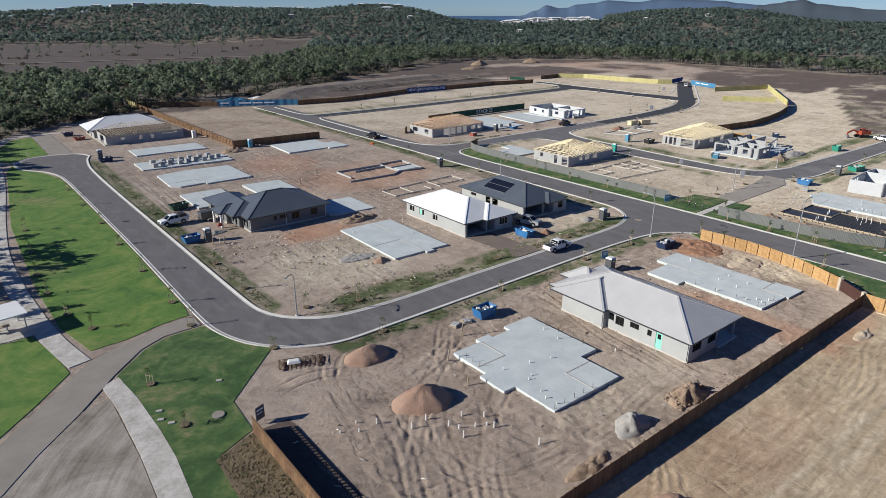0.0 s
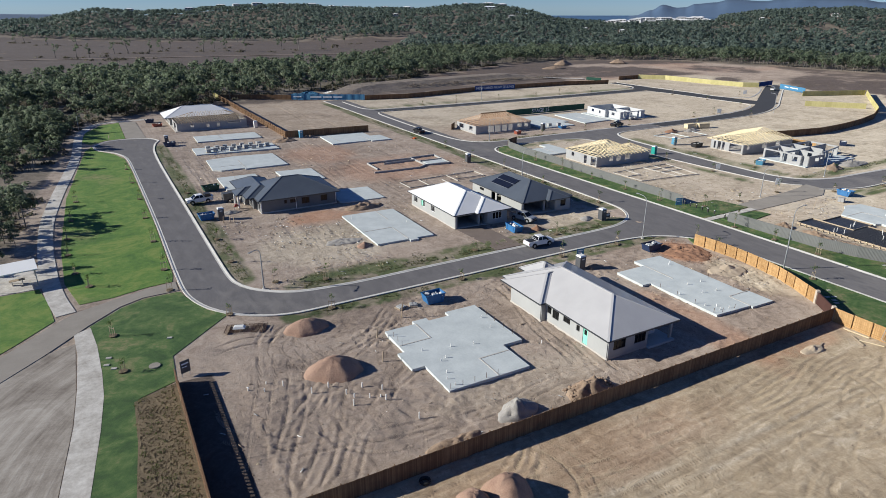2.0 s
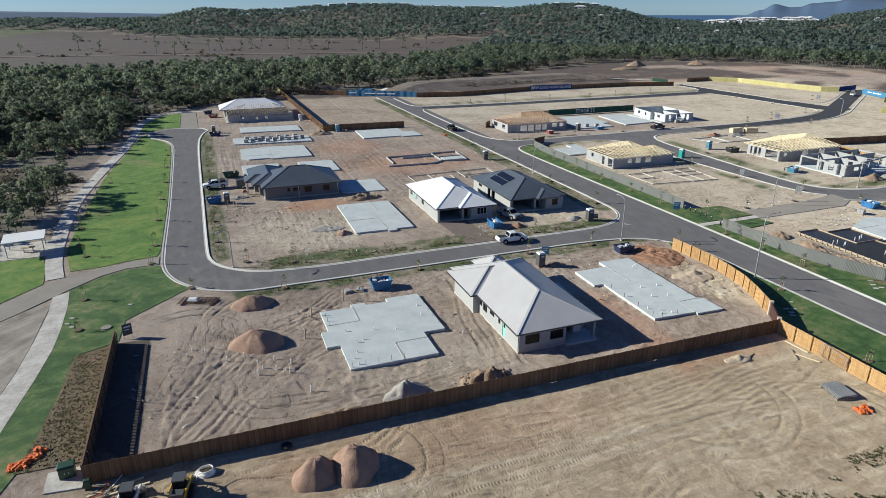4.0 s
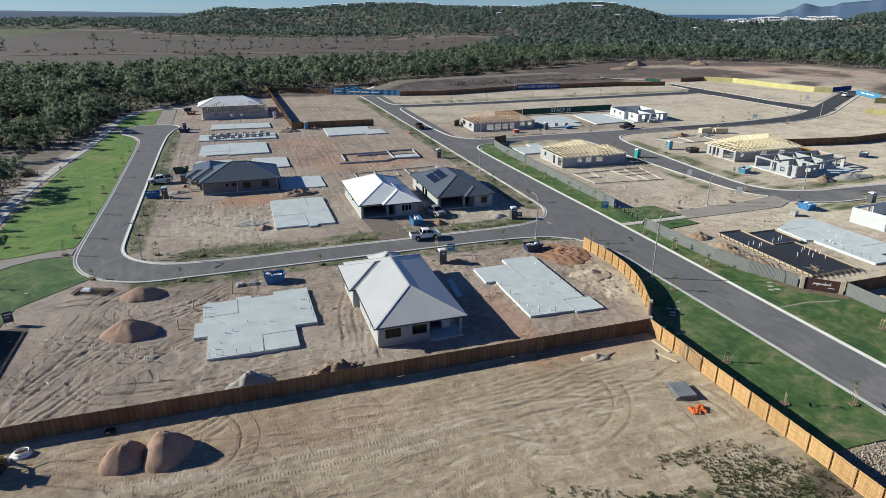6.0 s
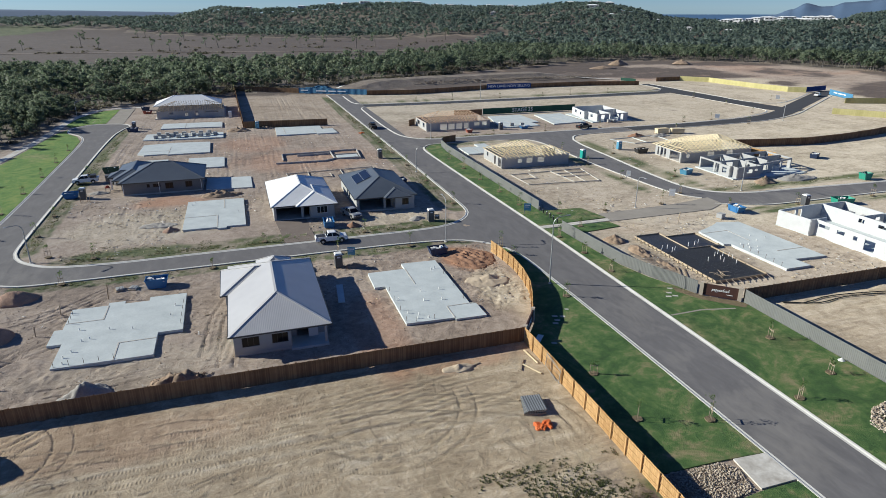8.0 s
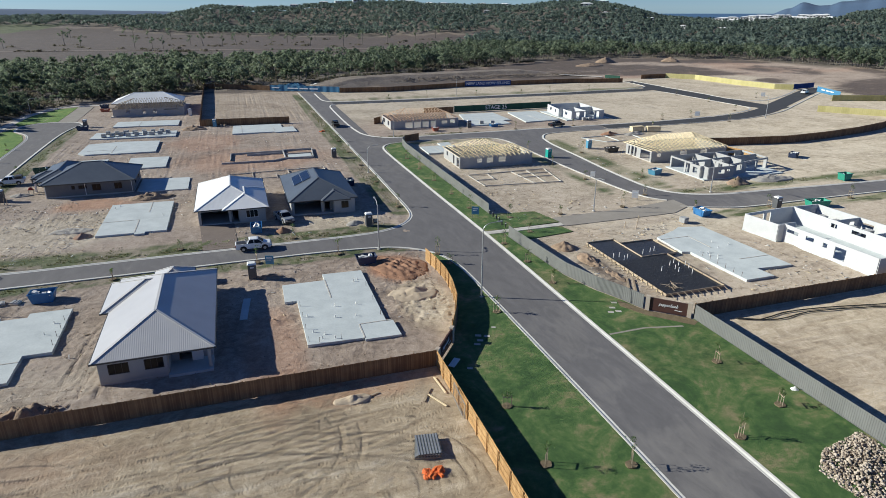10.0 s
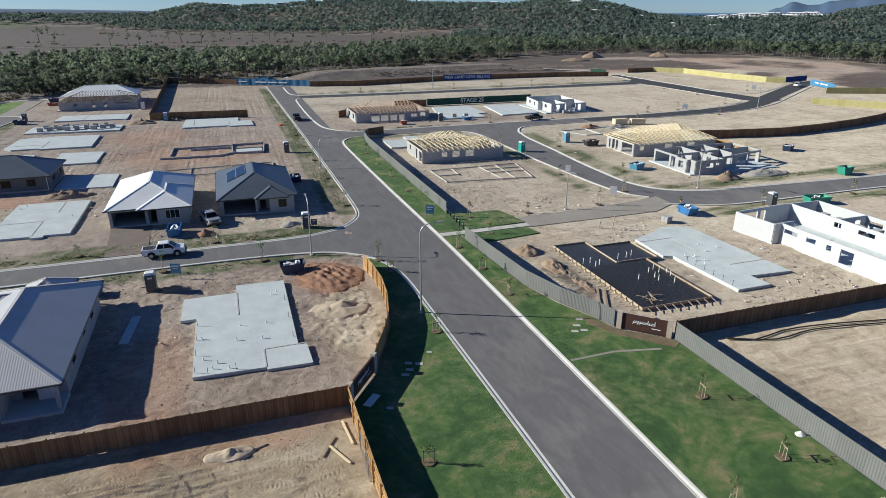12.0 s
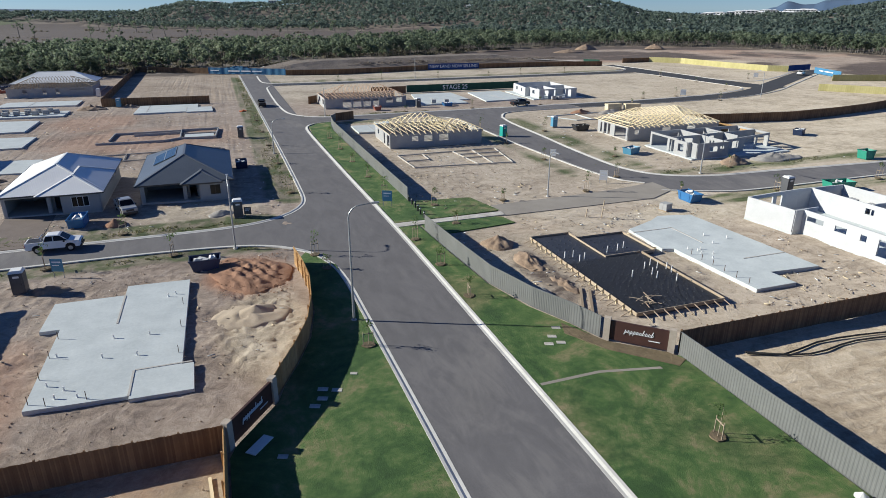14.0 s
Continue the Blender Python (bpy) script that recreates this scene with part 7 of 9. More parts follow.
# ---- street furniture ----
def street_lamp(x, y, h, toward, reach=1.9):
    t = thing("street_lamp", "tall galvanised street lamp with curved arm beside the kerb", "street lamp", "street lamps", m=pose(x, y, 0, 0, 0, toward))
    part("pole", tube(bmesh.new(), [(0, 0, -0.2), (0, 0, h * 0.5), (0, 0, h - 1.2)], [0.11, 0.09, 0.065], 8), M["steel"], t)
    part("arm", tube(bmesh.new(), [(0, 0, h - 1.2)] + [(reach * 0.55 * (1 - math.cos(a)), 0, h - 1.2 + 1.0 * math.sin(a)) for a in (0.4, 0.8, 1.2, 1.57)] + [(reach, 0, h - 0.12)], 0.055, 6), M["steel"], t)
    hd = part("lamp_head", boxes((reach, reach + 0.62, -0.13, 0.13, h - 0.17, h - 0.07)), M["steel"], t)
    part("lens", boxes((reach + 0.08, reach + 0.55, -0.09, 0.09, h - 0.19, h - 0.171)), M["plastic_white"], hd)
    part("footing", tube(bmesh.new(), [(0, 0, -0.2), (0, 0, 0.09)], 0.25, 10), M["kerb"], t)
    return t


for x, y, h, a in ((104.5, 39.4, 10.2, 0), (95.7, 60.4, 7.8, 90), (137.5, 67.4, 6.6, -90), (166.7, 71.3, 7.0, -90), (104.0, 108.6, 6.2, 0), (31.5, 71.2, 6.5, 220), (119.5, 147.6, 7.0, -90), (166, 226.5, 8.0, -90), (247, 141.0, 7.5, 90), (8.8, 226, 5.5, 0)):
    street_lamp(x, y, h, a)


def sapling_parts(seed, h):
    rng = np.random.RandomState(seed)
    bm = tube(bmesh.new(), [(0, 0, 0), (0.03, 0.02, h * 0.5), (0.0, 0.05, h * 0.95)], [0.03, 0.022, 0.01], 5)
    for k in range(5):
        a = rng.uniform(0, 6.28)
        z = h * rng.uniform(0.45, 0.8)
        tube(bm, [(0.02, 0.02, z), (0.28 * math.cos(a), 0.28 * math.sin(a), z + 0.25)], [0.012, 0.005], 4)
    tr = mesh_of("trunk", bm, M["timber_old"])
    cen = np.array([[0.2 * rng.normal(), 0.2 * rng.normal(), h * rng.uniform(0.6, 1.0)] for _ in range(8)])
    v, f, _ = leaf_cloud(rng, cen, np.full(8, 0.26 * h / 2.0), 90, 0.08)
    return tr, big_mesh("crown", v, f, [M["leaf_young"]])


stake_mesh = mesh_of("stake", boxes((-0.022, 0.022, -0.022, 0.022, -0.1, 1.2)), M["timber_old"])
tie_mesh = mesh_of("tie", boxes((-0.42, 0.42, -0.02, 0.02, 0.95, 1.02)), M["timber_old"])
mulch_ring = mesh_of("mulch", prism(bmesh.new(), [(0.5 * math.cos(a * 0.628) * (1 + 0.2 * math.sin(3 * a)), 0.5 * math.sin(a * 0.628)) for a in range(10)], 0.0, 0.1), M["mulch"])
saplings = []
for k, h in enumerate((1.7, 2.1, 2.5)):
    tr, cr = sapling_parts(60 + k, h)
    t = thing("sapling", "young staked street tree with sparse light-green leaves", "tree", "staked street trees")
    part("trunk", tr, None, t)
    part("crown", cr, None, t)
    part("stake", stake_mesh, None, t, m=pose(-0.4, 0, 0))
    part("stake", stake_mesh, None, t, m=pose(0.4, 0, 0))
    part("tie", tie_mesh, None, t)
    part("mulch", mulch_ring, None, t)
    saplings.append(t)
SAP = [(98.1, 16.4), (97.9, 8), (104.7, 34.8), (104.2, 51.4), (103.6, 55.4), (115.6, 6.0), (122.6, 8.7), (122.3, 16.9), (115.3, 40.6), (115.3, 48.5), (115.0, 56.5), (121.2, 68.4), (121.3, 60.4), (104.5, 5.8),
       (38.0, 60.3), (58.4, 60.2), (77.5, 60.3), (89.4, 60.2), (25.4, 65.0), (40.5, 70.0), (33.6, 72.6), (66.5, 69.6), (83.6, 69.4), (104.0, 81), (103.9, 100), (103.6, 116), (103.4, 131), (103.2, 146),
       (116.3, 76), (116.2, 86), (116.0, 97), (115.9, 108), (115.8, 119), (130.8, 67.6), (143.9, 67.9), (147.6, 88), (147.4, 103), (148, 118), (152.6, 73.5), (155.6, 62.2), (170.3, 59.6), (190, 59.4), (160.6, 86), (160.4, 112), (174, 73.0),
       (18.9, 160.8), (19.2, 145.5), (19.6, 130), (19.4, 115.3), (19.4, 100.2), (19.6, 85.6), (7.4, 90.4), (6.4, 99.8), (6.2, 108.7), (9.2, 84.0), (19.4, 77.0), (11.5, 65.9), (12.1, 56.2), (6.8, 120), (7.6, 134), (29.4, 96), (29.4, 84), (29.2, 130),
       (137, 227), (153, 226.4), (175, 226.4), (196, 226.6), (210, 227), (230, 227.6), (212, 149.4), (224, 150.2), (249, 157.6), (200, 137.8), (230, 138.6), (283, 184), (140, 148), (158, 148), (178, 148.2), (256, 180), (256, 200)]
rs = random.Random(9)
for k, (x, y) in enumerate(SAP):
    m = pose(x, y, 0.05, 0, 0, rs.uniform(0, 360)) @ Matrix.Diagonal((1, 1, rs.uniform(0.9, 1.2), 1))
    if k < 3:
        saplings[k].matrix_basis = m
    else:
        copy_thing(saplings[k % 3], m)

bol = thing("bollard", "short black timber bollard on the grass", "bollard", "black bollards")
part("body", boxes((-0.09, 0.09, -0.09, 0.09, -0.1, 0.95)), M["frame_dark"], bol)
part("band", boxes((-0.095, 0.095, -0.095, 0.095, 0.78, 0.86)), M["plastic_white"], bol)
spots = [(118.5, 71.2), (118.5, 69.7), (118.5, 68.2), (118.4, 66.7), (118.3, 65.2), (118.3, 63.6), (117.9, 60.9), (117.6, 60.0)]
bol.matrix_basis = pose(*spots[0], 0)
for p in spots[1:]:
    copy_thing(bol, pose(*p, 0))


# ---- site equipment ----
def frustum(bm, x0, x1, y0, y1, z0, x2, x3, y2, y3, z1):
    v = [bm.verts.new(p) for p in ((x0, y0, z0), (x1, y0, z0), (x1, y1, z0), (x0, y1, z0), (x2, y2, z1), (x3, y2, z1), (x3, y3, z1), (x2, y3, z1))]
    for f in ((0, 3, 2, 1), (4, 5, 6, 7), (0, 1, 5, 4), (1, 2, 6, 5), (2, 3, 7, 6), (3, 0, 4, 7)):
        bm.faces.new([v[i] for i in f])
    return bm


def skip_bin(x, y, turn, mat, label, fill=True, L=3.0, W=1.7, H=1.15, seed=1):
    t = thing("skip_bin", label, "skip bin", "skip bins", m=pose(x, y, 0.02, 0, 0, turn))
    bm = bmesh.new()
    o = [(-L / 2 + 0.35, L / 2 - 0.35, 0.0), (-L / 2, L / 2, H)]
    outer = [bm.verts.new(p) for a, b, z in o for p in ((a, -W / 2, z), (b, -W / 2, z), (b, W / 2, z), (a, W / 2, z))]
    e = 0.05
    inner = [bm.verts.new(p) for a, b, z in ((o[0][0] + e, o[0][1] - e, 0.08), (o[1][0] + e, o[1][1] - e, H)) for p in ((a, -W / 2 + e, z), (b, -W / 2 + e, z), (b, W / 2 - e, z), (a, W / 2 - e, z))]
    bm.faces.new([outer[i] for i in (0, 3, 2, 1)])
    bm.faces.new([inner[i] for i in (0, 1, 2, 3)])
    for i in range(4):
        j = (i + 1) % 4
        bm.faces.new((outer[i], outer[j], outer[4 + j], outer[4 + i]))
        bm.faces.new((inner[j], inner[i], inner[4 + i], inner[4 + j]))
        bm.faces.new((outer[4 + i], outer[4 + j], inner[4 + j], inner[4 + i]))
    part("tub", bm, M[mat], t)
    rim = boxes((-L / 2 - 0.05, L / 2 + 0.05, -W / 2 - 0.06, -W / 2 - 0.002, H - 0.1, H + 0.03), (-L / 2 - 0.05, L / 2 + 0.05, W / 2 + 0.002, W / 2 + 0.06, H - 0.1, H + 0.03))
    part("rim", rim, M[mat], t)
    for k in (-0.3, 0.3):
        for s in (-1, 1):
            part("rib", boxes((k * L - 0.04, k * L + 0.04, s * W / 2 - 0.05, s * W / 2 + 0.05, 0.05, H - 0.1)), M[mat], t)
    if fill:
        rr = random.Random(seed)
        bm = bmesh.new()
        for k in range(16):
            m = pose(rr.uniform(-L / 2 + 0.5, L / 2 - 0.5), rr.uniform(-W / 2 + 0.3, W / 2 - 0.3), rr.uniform(0.5, H - 0.1), rr.uniform(-40, 40), rr.uniform(-40, 40), rr.uniform(0, 360))
            a, b, c = rr.uniform(0.1, 0.4), rr.uniform(0.08, 0.25), rr.uniform(0.02, 0.15)
            box(bm, -a, a, -b, b, -c, c, m)
        tagged(part("rubbish", bm, M["plastic_white"], t, "pale building rubbish"), kind="stuff")
    return t


skip_bin(51.1, 55.6, 0, "bluebin", "bright blue steel skip full of rubbish on the lot", seed=1, H=1.3)
skip_bin(92.7, 55.5, 0, "navybin", "dark blue steel skip half full beside the clay heap", seed=2)
skip_bin(78.1, 74.8, 88, "bluebin", "blue steel skip before the white-roofed house", seed=3, L=3.4)
skip_bin(70.4, 55.6, 0, "bluebin", "open blue skip near the street kerb", seed=4, L=2.4, H=0.8)
skip_bin(154.8, 59.3, 90, "bluebin", "blue skip with offcuts at the driveway corner", seed=5)
skip_bin(164.8, 87.2, 20, "plastic_blue", "light blue skip before the block house", seed=6)
skip_bin(179.2, 57.2, -10, "greenbin", "teal green skip full of rubble by the street", seed=7, L=4.0, W=2.0)
skip_bin(34.2, 130.2, 8, "darkgreenbin", "dark green skip near the dark-roofed house", seed=8, L=3.6)
skip_bin(29.8, 109.0, 4, "bluebin", "blue skip beside a grey toilet cabin", seed=9)
skip_bin(32.2, 186.5, 4, "navybin", "dark blue skip at the turning circle", seed=10, L=3.4)
skip_bin(32.6, 224.5, 6, "redbin", "rusty red low skip beside the far house", seed=11, L=3.2, H=0.9)
skip_bin(31.0, 234, 0, "navybin", "dark skip with wrap beside the bush", seed=12)
skip_bin(98.0, 99.4, 90, "navybin", "dark skip beside the corner house", seed=13)
skip_bin(168.4, 110.8, 0, "frame_dark", "black skip in front of the truss-roofed house", seed=14, L=3.4)
skip_bin(208.2, 91.2, 30, "navybin", "dark skip on the haul road", seed=15)
skip_bin(201.0, 70.4, 0, "greenbin", "green site box at the kerb", seed=16, L=2.4, H=1.5)
skip_bin(153.4, 154.4, 0, "bluebin", "small blue box skip before the slab", seed=17, L=2.6, H=0.8)
skip_bin(133.8, 153.0, 0, "redbin", "red skip before the truss frame", seed=18, L=2.0, H=1.0)


def toilet(x, y, turn, mat, label):
    t = thing("portable_toilet", label, "portable toilet", "portable toilets", m=pose(x, y, 0.03, 0, 0, turn))
    part("body", boxes((-0.55, 0.55, -0.55, 0.55, 0.08, 2.1)), M[mat], t)
    part("base", boxes((-0.62, 0.62, -0.62, 0.62, 0.0, 0.08)), M["timber_old"], t)
    part("roof", frustum(bmesh.new(), -0.6, 0.6, -0.6, 0.6, 2.1, -0.45, 0.45, -0.45, 0.45, 2.33), M["plastic_white"], t)
    d = part("door", boxes((-0.4, 0.4, -0.585, -0.552, 0.15, 1.98)), M[mat], t)
    part("vent", boxes((-0.25, 0.25, -0.6, -0.586, 1.65, 1.85)), M["plastic_white"], d)
    part("latch", boxes((0.28, 0.36, -0.61, -0.586, 1.0, 1.12)), M["frame_dark"], d)
    return t


for x, y, a, mt, lb in ((76.7, 54.8, 0, "plastic_grey", "grey portable toilet with white roof behind the kerb"), (96.5, 71.8, 0, "plastic_grey", "grey portable toilet on the corner verge"), (99.0, 126.2, 0, "plastic_grey", "grey portable toilet on the bare lot"), (149.7, 109.6, 10, "plastic_teal", "teal green portable toilet at the loop street"), (70.2, 180.6, 0, "plastic_blue", "pale blue portable toilet against the fence"), (32.3, 107.6, 0, "plastic_grey", "grey portable toilet beside a blue skip"), (164.9, 116.2, 0, "plastic_blue", "blue portable toilet on the verge"), (170.6, 58.2, 0, "plastic_grey", "grey portable toilet behind the white walls"), (145.3, 154.7, 0, "plastic_grey", "grey portable toilet beside the slab"), (61.9, 205.6, 0, "plastic_white", "white portable toilet beside the far house"), (32.0, 192.0, 0, "plastic_grey", "grey portable toilet at the turning circle")):
    toilet(x, y, a, mt, lb)


def side_shape(bm, pts, y0, y1, inset=0.0):
    """A body from its side outline (x, z), the upper points drawn in by the inset."""
    zmax, zmin = max(p[1] for p in pts), min(p[1] for p in pts)
    ins = [inset * (p[1] - zmin) / (zmax - zmin) for p in pts]
    a = [bm.verts.new((x, y0 + i, z)) for (x, z), i in zip(pts, ins)]
    b = [bm.verts.new((x, y1 - i, z)) for (x, z), i in zip(pts, ins)]
    n = len(pts)
    fa, fb = bm.faces.new(a), bm.faces.new(b[::-1])
    for i in range(n):
        bm.faces.new((a[i], b[i], b[(i + 1) % n], a[(i + 1) % n]))
    bm.normal_update()
    bmesh.ops.triangulate(bm, faces=[fa, fb], ngon_method="EAR_CLIP")
    return bm


def wheel(parent, x, y, r, w):
    s = 1 if y > 0 else -1
    t = part("wheel", tube(bmesh.new(), [(x, y - w / 2, r), (x, y + w / 2, r)], r, 16), M["rubber"], parent)
    part("rim", tube(bmesh.new(), [(x, y + s * (w / 2 - 0.02), r), (x, y + s * (w / 2 + 0.012), r)], r * 0.6, 12), M["alu"], t)


def ute(x, y, turn, paint, label, tray="frame_dark", canopy=False, flatbed=False):
    t = thing("pickup_truck", label, "pickup truck", m=pose(x, y, 0.03, 0, 0, turn))
    arch = lambda c: [(c - 0.5, 0.46), (c - 0.44, 0.72), (c - 0.25, 0.88), (c, 0.93), (c + 0.25, 0.88), (c + 0.44, 0.72), (c + 0.5, 0.46)]
    part("body", side_shape(bmesh.new(), [(-2.64, 0.60), (-2.55, 0.48)] + arch(-1.52) + arch(1.62) + [(2.5, 0.46), (2.62, 0.62), (2.66, 0.95), (2.5, 1.10), (1.45, 1.22), (-0.86, 1.25), (-0.9, 1.22), (-2.62, 1.22)], -0.92, 0.92, 0.08), M[paint], t)
    part("underbody", boxes((-2.4, 2.4, -0.78, 0.78, 0.34, 0.62)), M["frame_dark"], t)
    part("glasshouse", side_shape(bmesh.new(), [(1.5, 1.21), (0.78, 1.76), (-0.55, 1.79), (-0.86, 1.23)], -0.84, 0.84, 0.16), M["dark_glass"], t)
    part("roof", side_shape(bmesh.new(), [(0.80, 1.762), (0.6, 1.84), (-0.45, 1.86), (-0.62, 1.78)], -0.72, 0.72, 0.10), M[paint], t)
    for s in (-1, 1):
        for p, q in (((1.5, 1.22), (0.78, 1.78)), ((0.1, 1.22), (0.08, 1.81)), ((-0.86, 1.22), (-0.58, 1.80))):
            part("pillar", beam(bmesh.new(), (p[0], s * 0.85, p[1]), (q[0], s * 0.72, q[1]), 0.07, 0.06), M[paint], t)
        part("mirror", boxes((1.05, 1.2, s * 1.0 - 0.1, s * 1.0 + 0.1, 1.12, 1.28)), M["frame_dark"], t)
        part("headlight", boxes((2.42, 2.62, s * 0.68 - 0.18, s * 0.68 + 0.18, 0.82, 0.97)), M["plastic_white"], t)
        part("taillight", boxes((-2.66, -2.6, s * 0.82 - 0.07, s * 0.82 + 0.07, 0.78, 1.05)), M["car_red"], t)
        for wx in (1.62, -1.52):
            wheel(t, wx, s * 0.82, 0.38, 0.24)
    part("grille", boxes((2.6, 2.69, -0.45, 0.45, 0.72, 0.96)), M["frame_dark"], t)
    part("bumper", boxes((2.55, 2.74, -0.85, 0.85, 0.42, 0.62)), M["frame_dark"], t)
    part("tailgate", boxes((-2.68, -2.622, -0.78, 0.78, 0.66, 1.1)), M[paint], t)
    if flatbed:
        part("tray", boxes((-2.75, -0.95, -0.98, 0.98, 1.225, 1.29)), M["alu"], t)
        part("tool_box", boxes((-2.2, -1.05, -0.9, 0.9, 1.295, 1.85)), M["frame_dark"], t)
    else:
        part("tray_liner", boxes((-2.5, -0.98, -0.74, 0.74, 1.222, 1.235)), M[tray], t)
        part("sports_bar", tube(bmesh.new(), [(-0.95, -0.72, 1.22), (-1.15, -0.66, 1.66), (-1.15, 0.66, 1.66), (-0.95, 0.72, 1.22)], 0.04, 6), M["alu"], t)
    return t


ute(77.3, 66.3, 0, "car_white", "white double-cab pickup parked at the kerb")
ute(82.9, 78.8, -72, "car_silver", "silver-grey pickup parked in front of the corner house")
ute(30.4, 121.0, 185, "car_white", "white flat-tray pickup parked beside the house", flatbed=True)
ute(105.3 + 0.9, 169.6, 90, "car_black", "black pickup parked on the long road")
ute(171.8, 149.0 - 1.2, 10, "car_black", "dark pickup parked by the pale block shell")
ute(312.0, 187.2, 30, "car_white", "white pickup at the far street end")
ute(227.5, 67.5, 60, "car_white", "white pickup parked beside the red excavator")
tr = thing("box_trailer", "dark enclosed tool trailer beside the house", "trailer", m=pose(36.0, 119.4, 0.0, 0, 0, 5))
part("body", boxes((-1.2, 1.2, -0.8, 0.8, 0.5, 1.9)), M["plastic_grey"], tr)
part("drawbar", beam(bmesh.new(), (-1.2, 0, 0.5), (-2.2, 0, 0.45), 0.1, 0.1), M["steel"], tr)
for s in (-1, 1):
    wheel(tr, 0, s * 0.86, 0.32, 0.2)
mx = thing("brick_saw", "red brick saw on a stand at the porch", "brick saw", m=pose(36.2, 112.2, 0))
part("table", boxes((-0.5, 0.5, -0.3, 0.3, 0.75, 0.85)), M["car_red"], mx)
part("guard", side_shape(bmesh.new(), [(-0.4, 0.86), (0.4, 0.86), (0.3, 1.2), (0, 1.32), (-0.3, 1.2)], -0.12, 0.12), M["car_red"], mx)
for sx in (-0.42, 0.42):
    for sy in (-0.22, 0.22):
        part("leg", boxes((sx - 0.03, sx + 0.03, sy - 0.03, sy + 0.03, -0.05, 0.75)), M["steel"], mx)


def loader(x, y, turn, paint, label):
    t = thing("skid_loader", label, "loader", "small loaders", m=pose(x, y, 0.02, 0, 0, turn))
    part("chassis", side_shape(bmesh.new(), [(-1.3, 0.35), (1.0, 0.35), (1.1, 0.8), (0.6, 1.0), (-0.5, 1.15), (-1.35, 1.05)], -0.55, 0.55, 0.05), M[paint], t)
    part("cab", side_shape(bmesh.new(), [(-0.55, 1.1), (0.65, 1.0), (0.5, 2.0), (-0.5, 2.05)], -0.5, 0.5, 0.06), M["dark_glass"], t)
    part("cab_roof", boxes((-0.58, 0.58, -0.5, 0.5, 2.05, 2.14)), M["plastic_grey"], t)
    part("engine_cover", boxes((-1.36, -0.6, -0.45, 0.45, 1.1, 1.4)), M["plastic_grey"], t)
    for s in (-1, 1):
        part("track", side_shape(bmesh.new(), [(-1.2, 0.0), (0.9, 0.0), (1.15, 0.3), (0.8, 0.62), (-1.1, 0.62), (-1.4, 0.3)], s * 0.75 - 0.17, s * 0.75 + 0.17), M["rubber"], t)
        arm = beam(bmesh.new(), (-1.1, s * 0.66, 1.55), (1.2, s * 0.66, 1.15), 0.12, 0.18)
        beam(arm, (1.2, s * 0.66, 1.15), (1.55, s * 0.66, 0.4), 0.12, 0.16)
        part("lift_arm", arm, M[paint], t)
    part("bucket", side_shape(bmesh.new(), [(1.5, 0.1), (2.3, 0.05), (2.3, 0.1), (1.7, 0.35), (1.65, 0.75), (1.5, 0.7)], -0.85, 0.85), M["steel"], t)
    return t


loader(20.9, 21.0, 82, "car_white", "white tracked loader parked by the fence corner")
loader(24.8, 20.8, 80, "car_yellow", "dirty yellow tracked loader parked by the fence")

coil = thing("hose_coil", "white coiled hose lying on sand by the fence", "hose", m=pose(26.6, 23.2, 0))
for k in range(5):
    part("loop", tube(bmesh.new(), [((0.85 - 0.07 * k) * math.cos(a * 0.3491) + 0.03 * k, (0.75 - 0.06 * k) * math.sin(a * 0.3491), 0.07 + 0.09 * k + 0.03 * math.sin(a)) for a in range(19)], 0.05, 6), M["pvc"], coil)
ty = thing("tyre", "old black tyre leaning by the fence", "tyre", m=pose(33.7, 24.3, 0.0))
part("tread", tube(bmesh.new(), [(0.38 * math.cos(a * 0.3491), 0.38 * math.sin(a * 0.3491), 0.14) for a in range(19)], 0.15, 6), M["rubber"], ty)
rk = thing("steel_rack", "rusty reinforcing mesh stack with white wrap", "steel stack", m=pose(26.4, 59.6, 0, 0, 0, -22))
for k in range(9):
    part("bar", boxes((-2.6, 2.6, -1.05 + 0.26 * k, -1.0 + 0.26 * k, 0.22, 0.27)), M["rebar"], rk)
for k in range(10):
    part("cross_bar", boxes((-2.5 + 0.55 * k, -2.45 + 0.55 * k, -1.1, 1.12, 0.272, 0.32)), M["rebar"], rk)
part("bearer", boxes((-2.2, -2.05, -1.1, 1.1, -0.1, 0.218)), M["timber_old"], rk)
part("bearer", boxes((2.05, 2.2, -1.1, 1.1, -0.1, 0.218)), M["timber_old"], rk)
part("wrap", frustum(bmesh.new(), -1.6, -0.1, -0.4, 0.5, 0.322, -1.4, -0.3, -0.25, 0.35, 0.6), M["plastic_white"], rk)
for x, y, h in ((23.5, 45.6, 0.5), (25.5, 46.0, 0.5), (25.0, 44.6, 0.7), (27.0, 44.6, 1.2), (29.3, 41.9, 1.2), (31.2, 42.1, 1.2), (32.5, 40.1, 0.9), (34.4, 40.4, 1.0), (33.0, 39.1, 0.7), (32.4, 37.7, 1.3), (34.4, 38.3, 0.8), (36.1, 38.9, 1.1), (35.4, 37.7, 0.7), (35.7, 37.0, 1.2), (37.3, 32.5, 1.3), (57.2, 38.9, 0.6)):
    t = tagged(part("pipe_stub", tube(bmesh.new(), [(0, 0, -0.2), (0, 0, h * 0.6)], 0.07, 8), M["pvc"], m=pose(x, y, 0)), "white plastic pipe stub rising from churned earth", "pipe stub", "pipe stubs")
